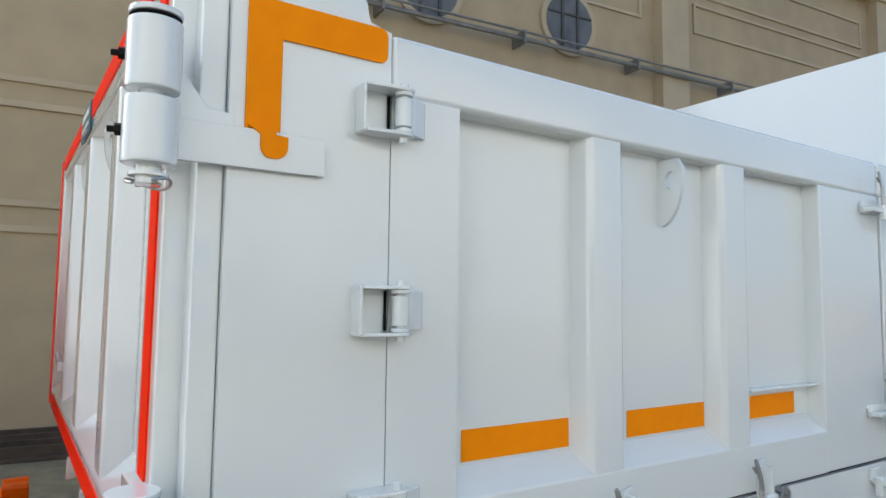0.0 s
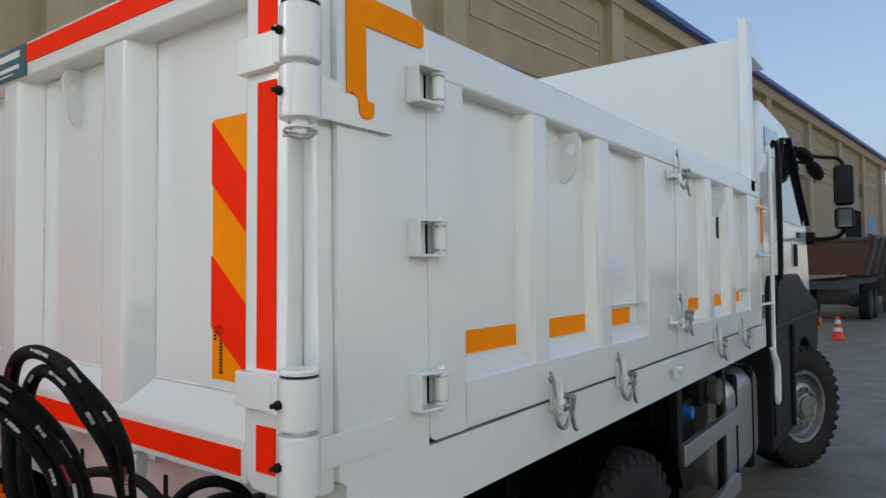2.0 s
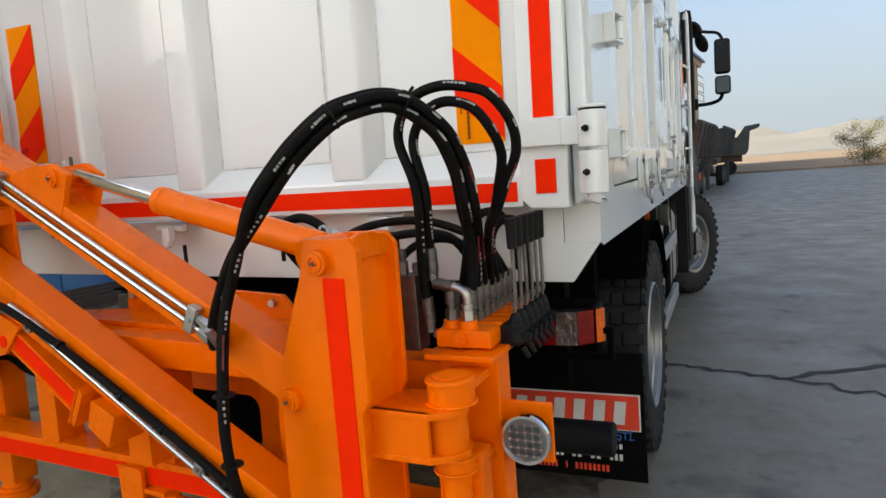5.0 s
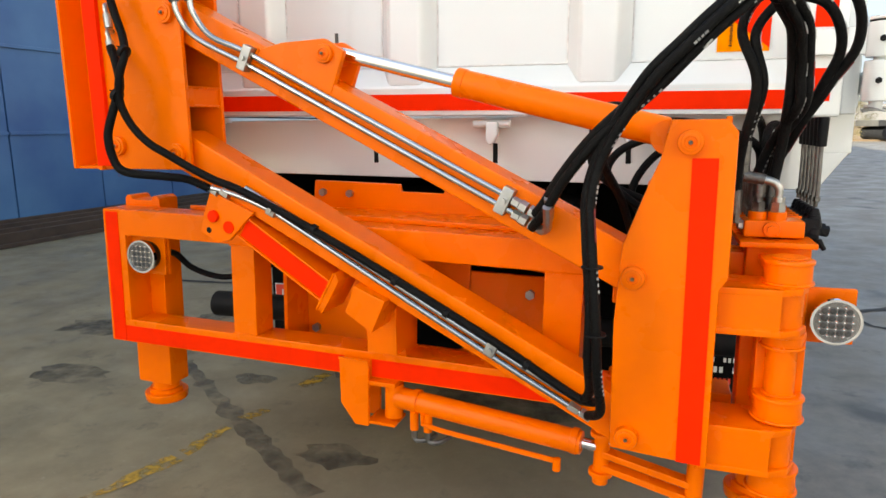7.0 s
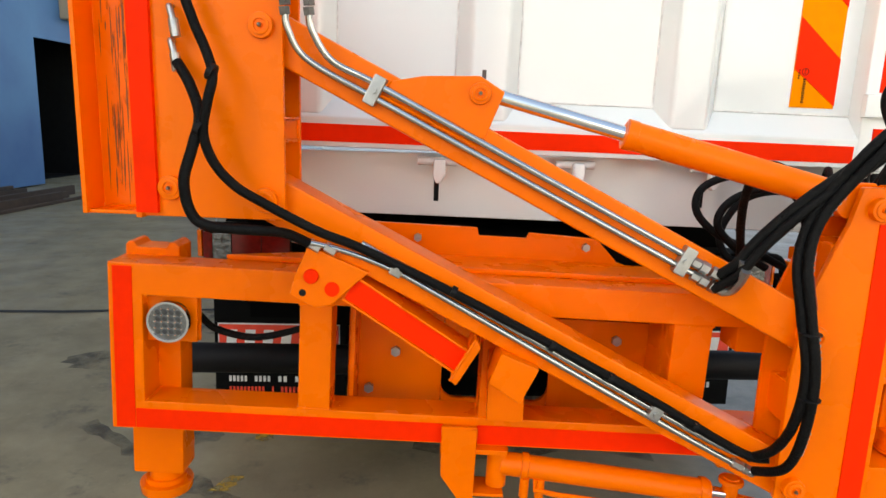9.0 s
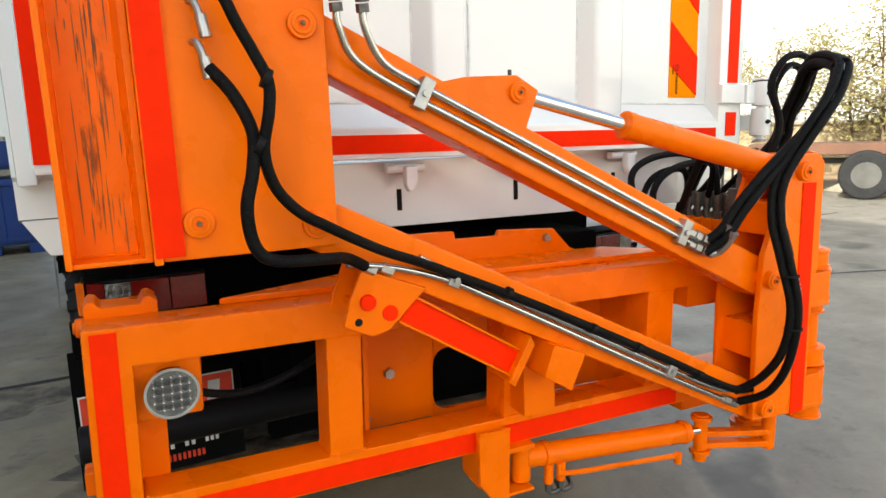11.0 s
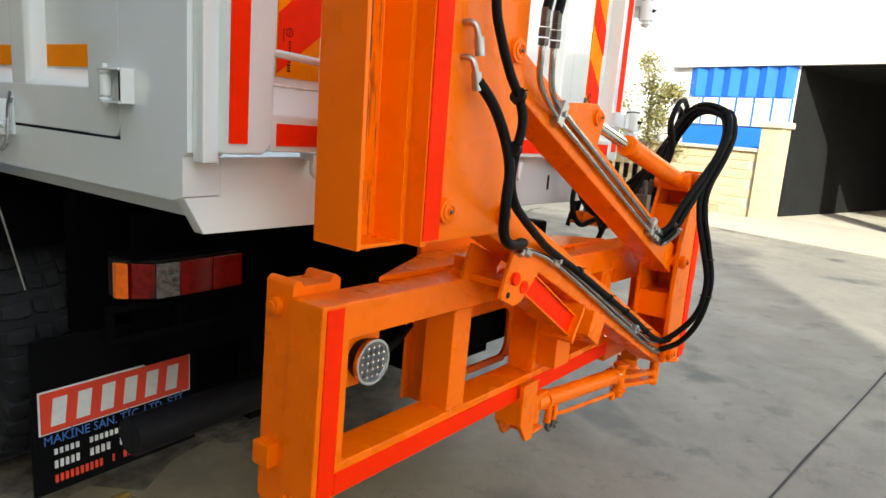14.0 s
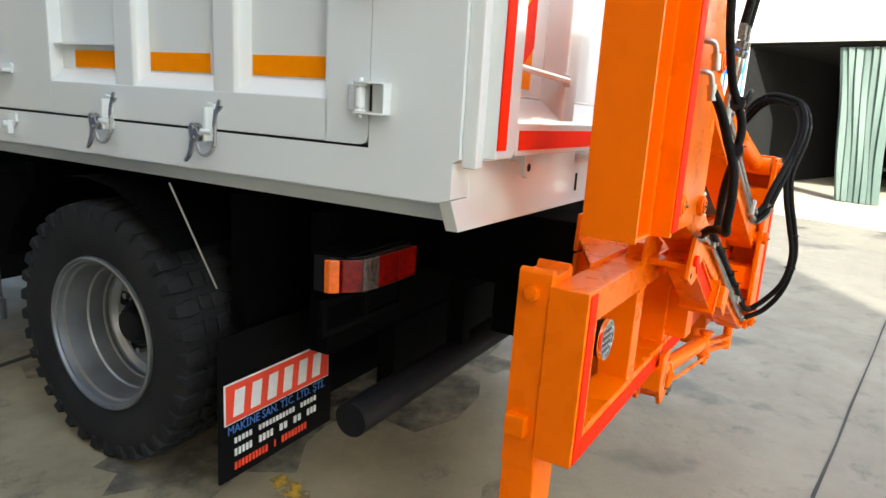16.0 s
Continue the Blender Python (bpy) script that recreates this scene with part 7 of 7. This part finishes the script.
for dz in (0.0, -0.033):
    fb2 = bmesh.new()
    a = Vector((0.378, -0.213, 1.145 + dz))
    d = Vector((0.09, -0.01, -0.045))
    for t0, t1, r in ((0.0, 0.2, 0.013), (0.22, 0.42, 0.0155), (0.5, 0.68, 0.0155), (0.68, 0.9, 0.011)):
        cyl(fb2, a + d * t0, a + d * t1, r, seg=6)
    e = 0.0 if dz == 0 else 1.0
    tube(fb2, [(0.455 - 0.005 * e, -0.221, 1.105 - 0.03 * e), (0.469, -0.226 - 0.009 * e, 1.10 - 0.018 * e), (0.477, -0.24 - 0.02 * e, 1.12 - 0.01 * e), (0.48, -0.265 - 0.015 * e, 1.16 - 0.02 * e)], 0.012, 8, 4)
    part("pipe_fitting", fb2, STEEL, upper)
for x, z in ((0.53, 0.625), (0.56, 0.61), (-0.56, 1.155), (-0.52, 1.148)):
    part("pipe_fitting", B(cyl, (x, -0.215, z), (x + 0.026, -0.215, z - 0.014), 0.0135, seg=6), STEEL, lower)
ca = bmesh.new()
CABLE = [(-0.80, -0.26, 1.88), (-0.825, -0.275, 1.75), (-0.805, -0.283, 1.672), (-0.772, -0.292, 1.60), (-0.752, -0.310, 1.545), (-0.758, -0.328, 1.49), (-0.772, -0.325, 1.418), (-0.755, -0.31, 1.35), (-0.71, -0.297, 1.296), (-0.649, -0.284, 1.258), (-0.585, -0.272, 1.222), (-0.516, -0.258, 1.187), (-0.40, -0.230, 1.137), (-0.10, -0.222, 0.995), (0.30, -0.222, 0.79), (0.48, -0.225, 0.69), (0.56, -0.24, 0.655), (0.60, -0.26, 0.66)]
tube(ca, CABLE, 0.0115, 10, 8)
part("hose", ca, HOSE, lower, "black hose tied along the arm")
h2 = bmesh.new()
tube(h2, [(-0.852, -0.264, 1.575), (-0.815, -0.284, 1.525), (-0.788, -0.304, 1.455), (-0.796, -0.33, 1.385), (-0.814, -0.340, 1.312), (-0.804, -0.335, 1.24), (-0.765, -0.33, 1.208), (-0.662, -0.30, 1.196), (-0.609, -0.255, 1.184), (-0.56, -0.225, 1.156)], 0.0125, 12, 8)
part("hose", h2, HOSE, head)
for z in (1.625, 1.70):
    el = bmesh.new()
    tube(el, [(-0.875, -0.215, z), (-0.872, -0.243, z), (-0.866, -0.256, z - 0.008), (-0.858, -0.260, z - 0.035)], 0.0075, 8, 5)
    cyl(el, (-0.858, -0.260, z - 0.03), (-0.852, -0.262, z - 0.07), 0.0115, seg=10)
    cyl(el, (-0.875, -0.205, z), (-0.874, -0.226, z), 0.012, seg=6)
    part("elbow_fitting", el, STEEL, head)
for x, y, z in ((-0.780, -0.325, 1.43), (-0.755, -0.308, 1.552), (-0.20, -0.224, 1.048), (0.05, -0.224, 0.918), (0.20, -0.224, 0.841), (0.42, -0.224, 0.722)):
    tt = B(cyl, (x - 0.006, y, z + 0.003), (x + 0.006, y, z - 0.003), 0.0145 if z < 1.3 else 0.020, seg=12)
    bar(tt, (x, y - 0.008, z + 0.011), (x, y - 0.024, z + 0.014), 0.003, 0.003, (0, 0, 1))
    part("cable_tie", tt, PLASTIC, lower)

for k, x in enumerate((-0.545, -0.60)):
    nb = bmesh.new()
    for z0, z1, r in ((1.685, 1.702, 0.0135), (1.706, 1.728, 0.0145), (1.731, 1.745, 0.0125), (1.745, 1.775, 0.0125)):
        cyl(nb, (x, -0.262, z0), (x - 0.002, -0.264, z1), r, seg=6)
    part("pipe_fitting", nb, FERRULE, upper)
    part("hose", B(tube, [(x, -0.264, 1.77), (x + 0.01, -0.275, 1.86), (x + 0.03, -0.29, 1.96), (x - 0.01, -0.27, 2.04), (x - 0.10, -0.21, 2.04), (x - 0.14, -0.16, 1.95)], 0.0125, 12, 8), HOSE, upper)


# weld beads along the main joints of the orange steel
def weld(p, q, parent, r=0.0045, m=None):
    p, q = Vector(p), Vector(q)
    n = max(3, int((q - p).length / 0.011))
    bm = bmesh.new()
    d = (q - p).normalized()
    u = d.orthogonal().normalized()
    v = d.cross(u)
    rings = []
    for k in range(2 * n + 1):
        w = r * (0.72 if k % 2 else 1.0 + random.uniform(-0.15, 0.2))
        c = p.lerp(q, k / (2 * n)) + (u * random.uniform(-1, 1) + v * random.uniform(-1, 1)) * r * 0.15
        rings.append([bm.verts.new(c + w * (math.cos(a) * u + math.sin(a) * v)) for a in [math.tau * i / 6 for i in range(6)]])
    for a, b in zip(rings, rings[1:]):
        for i in range(6):
            bm.faces.new((a[i], a[(i + 1) % 6], b[(i + 1) % 6], b[i]))
    bm.faces.new(rings[0][::-1])
    bm.faces.new(rings[-1])
    return part("weld_bead", bm, ORANGE, parent, m=m)


for x in (-0.63, -0.54, -0.118, -0.005, 0.412, 0.522, -1.05):
    for z in (0.631, 0.937):
        weld((x, 0.005, z), (x, 0.10, z), frame_part)
for a, b in ((-0.63, -0.54), (-0.118, -0.005), (0.412, 0.522)):
    for z in (0.631, 0.937):
        weld((a, 0.003, z), (b, 0.003, z), frame_part)
for z in (1.40, 1.455, 1.78, 1.83):
    weld((-0.622, -0.212, z), (-0.622, -0.076, z), head)
weld((-0.965, -0.230, 1.23), (-0.965, -0.230, 1.94), head)
weld((-1.124, -0.119, 1.218), (-1.012, -0.119, 1.218), chan)
for z0, z1 in ((0.845, 0.958), (0.50, 0.618)):
    weld((0.842, -0.2, z0), (0.842, -0.2, z1), mast)
for x, z, x1, z1 in ((-0.365, 1.550, -0.39, 1.52), (-0.39, 1.515, -0.155, 1.402)):
    weld((x, -0.204, z), (x1, -0.204, z1), upper)
weld((-0.12, -0.03, 0.61), (-0.22, -0.03, 0.61), swb)
weld((-0.12, -0.02, 0.41), (-0.12, 0.06, 0.41), swb)
weld((-0.202, -0.226, 0.815), (-0.140, -0.226, 0.926), lock)
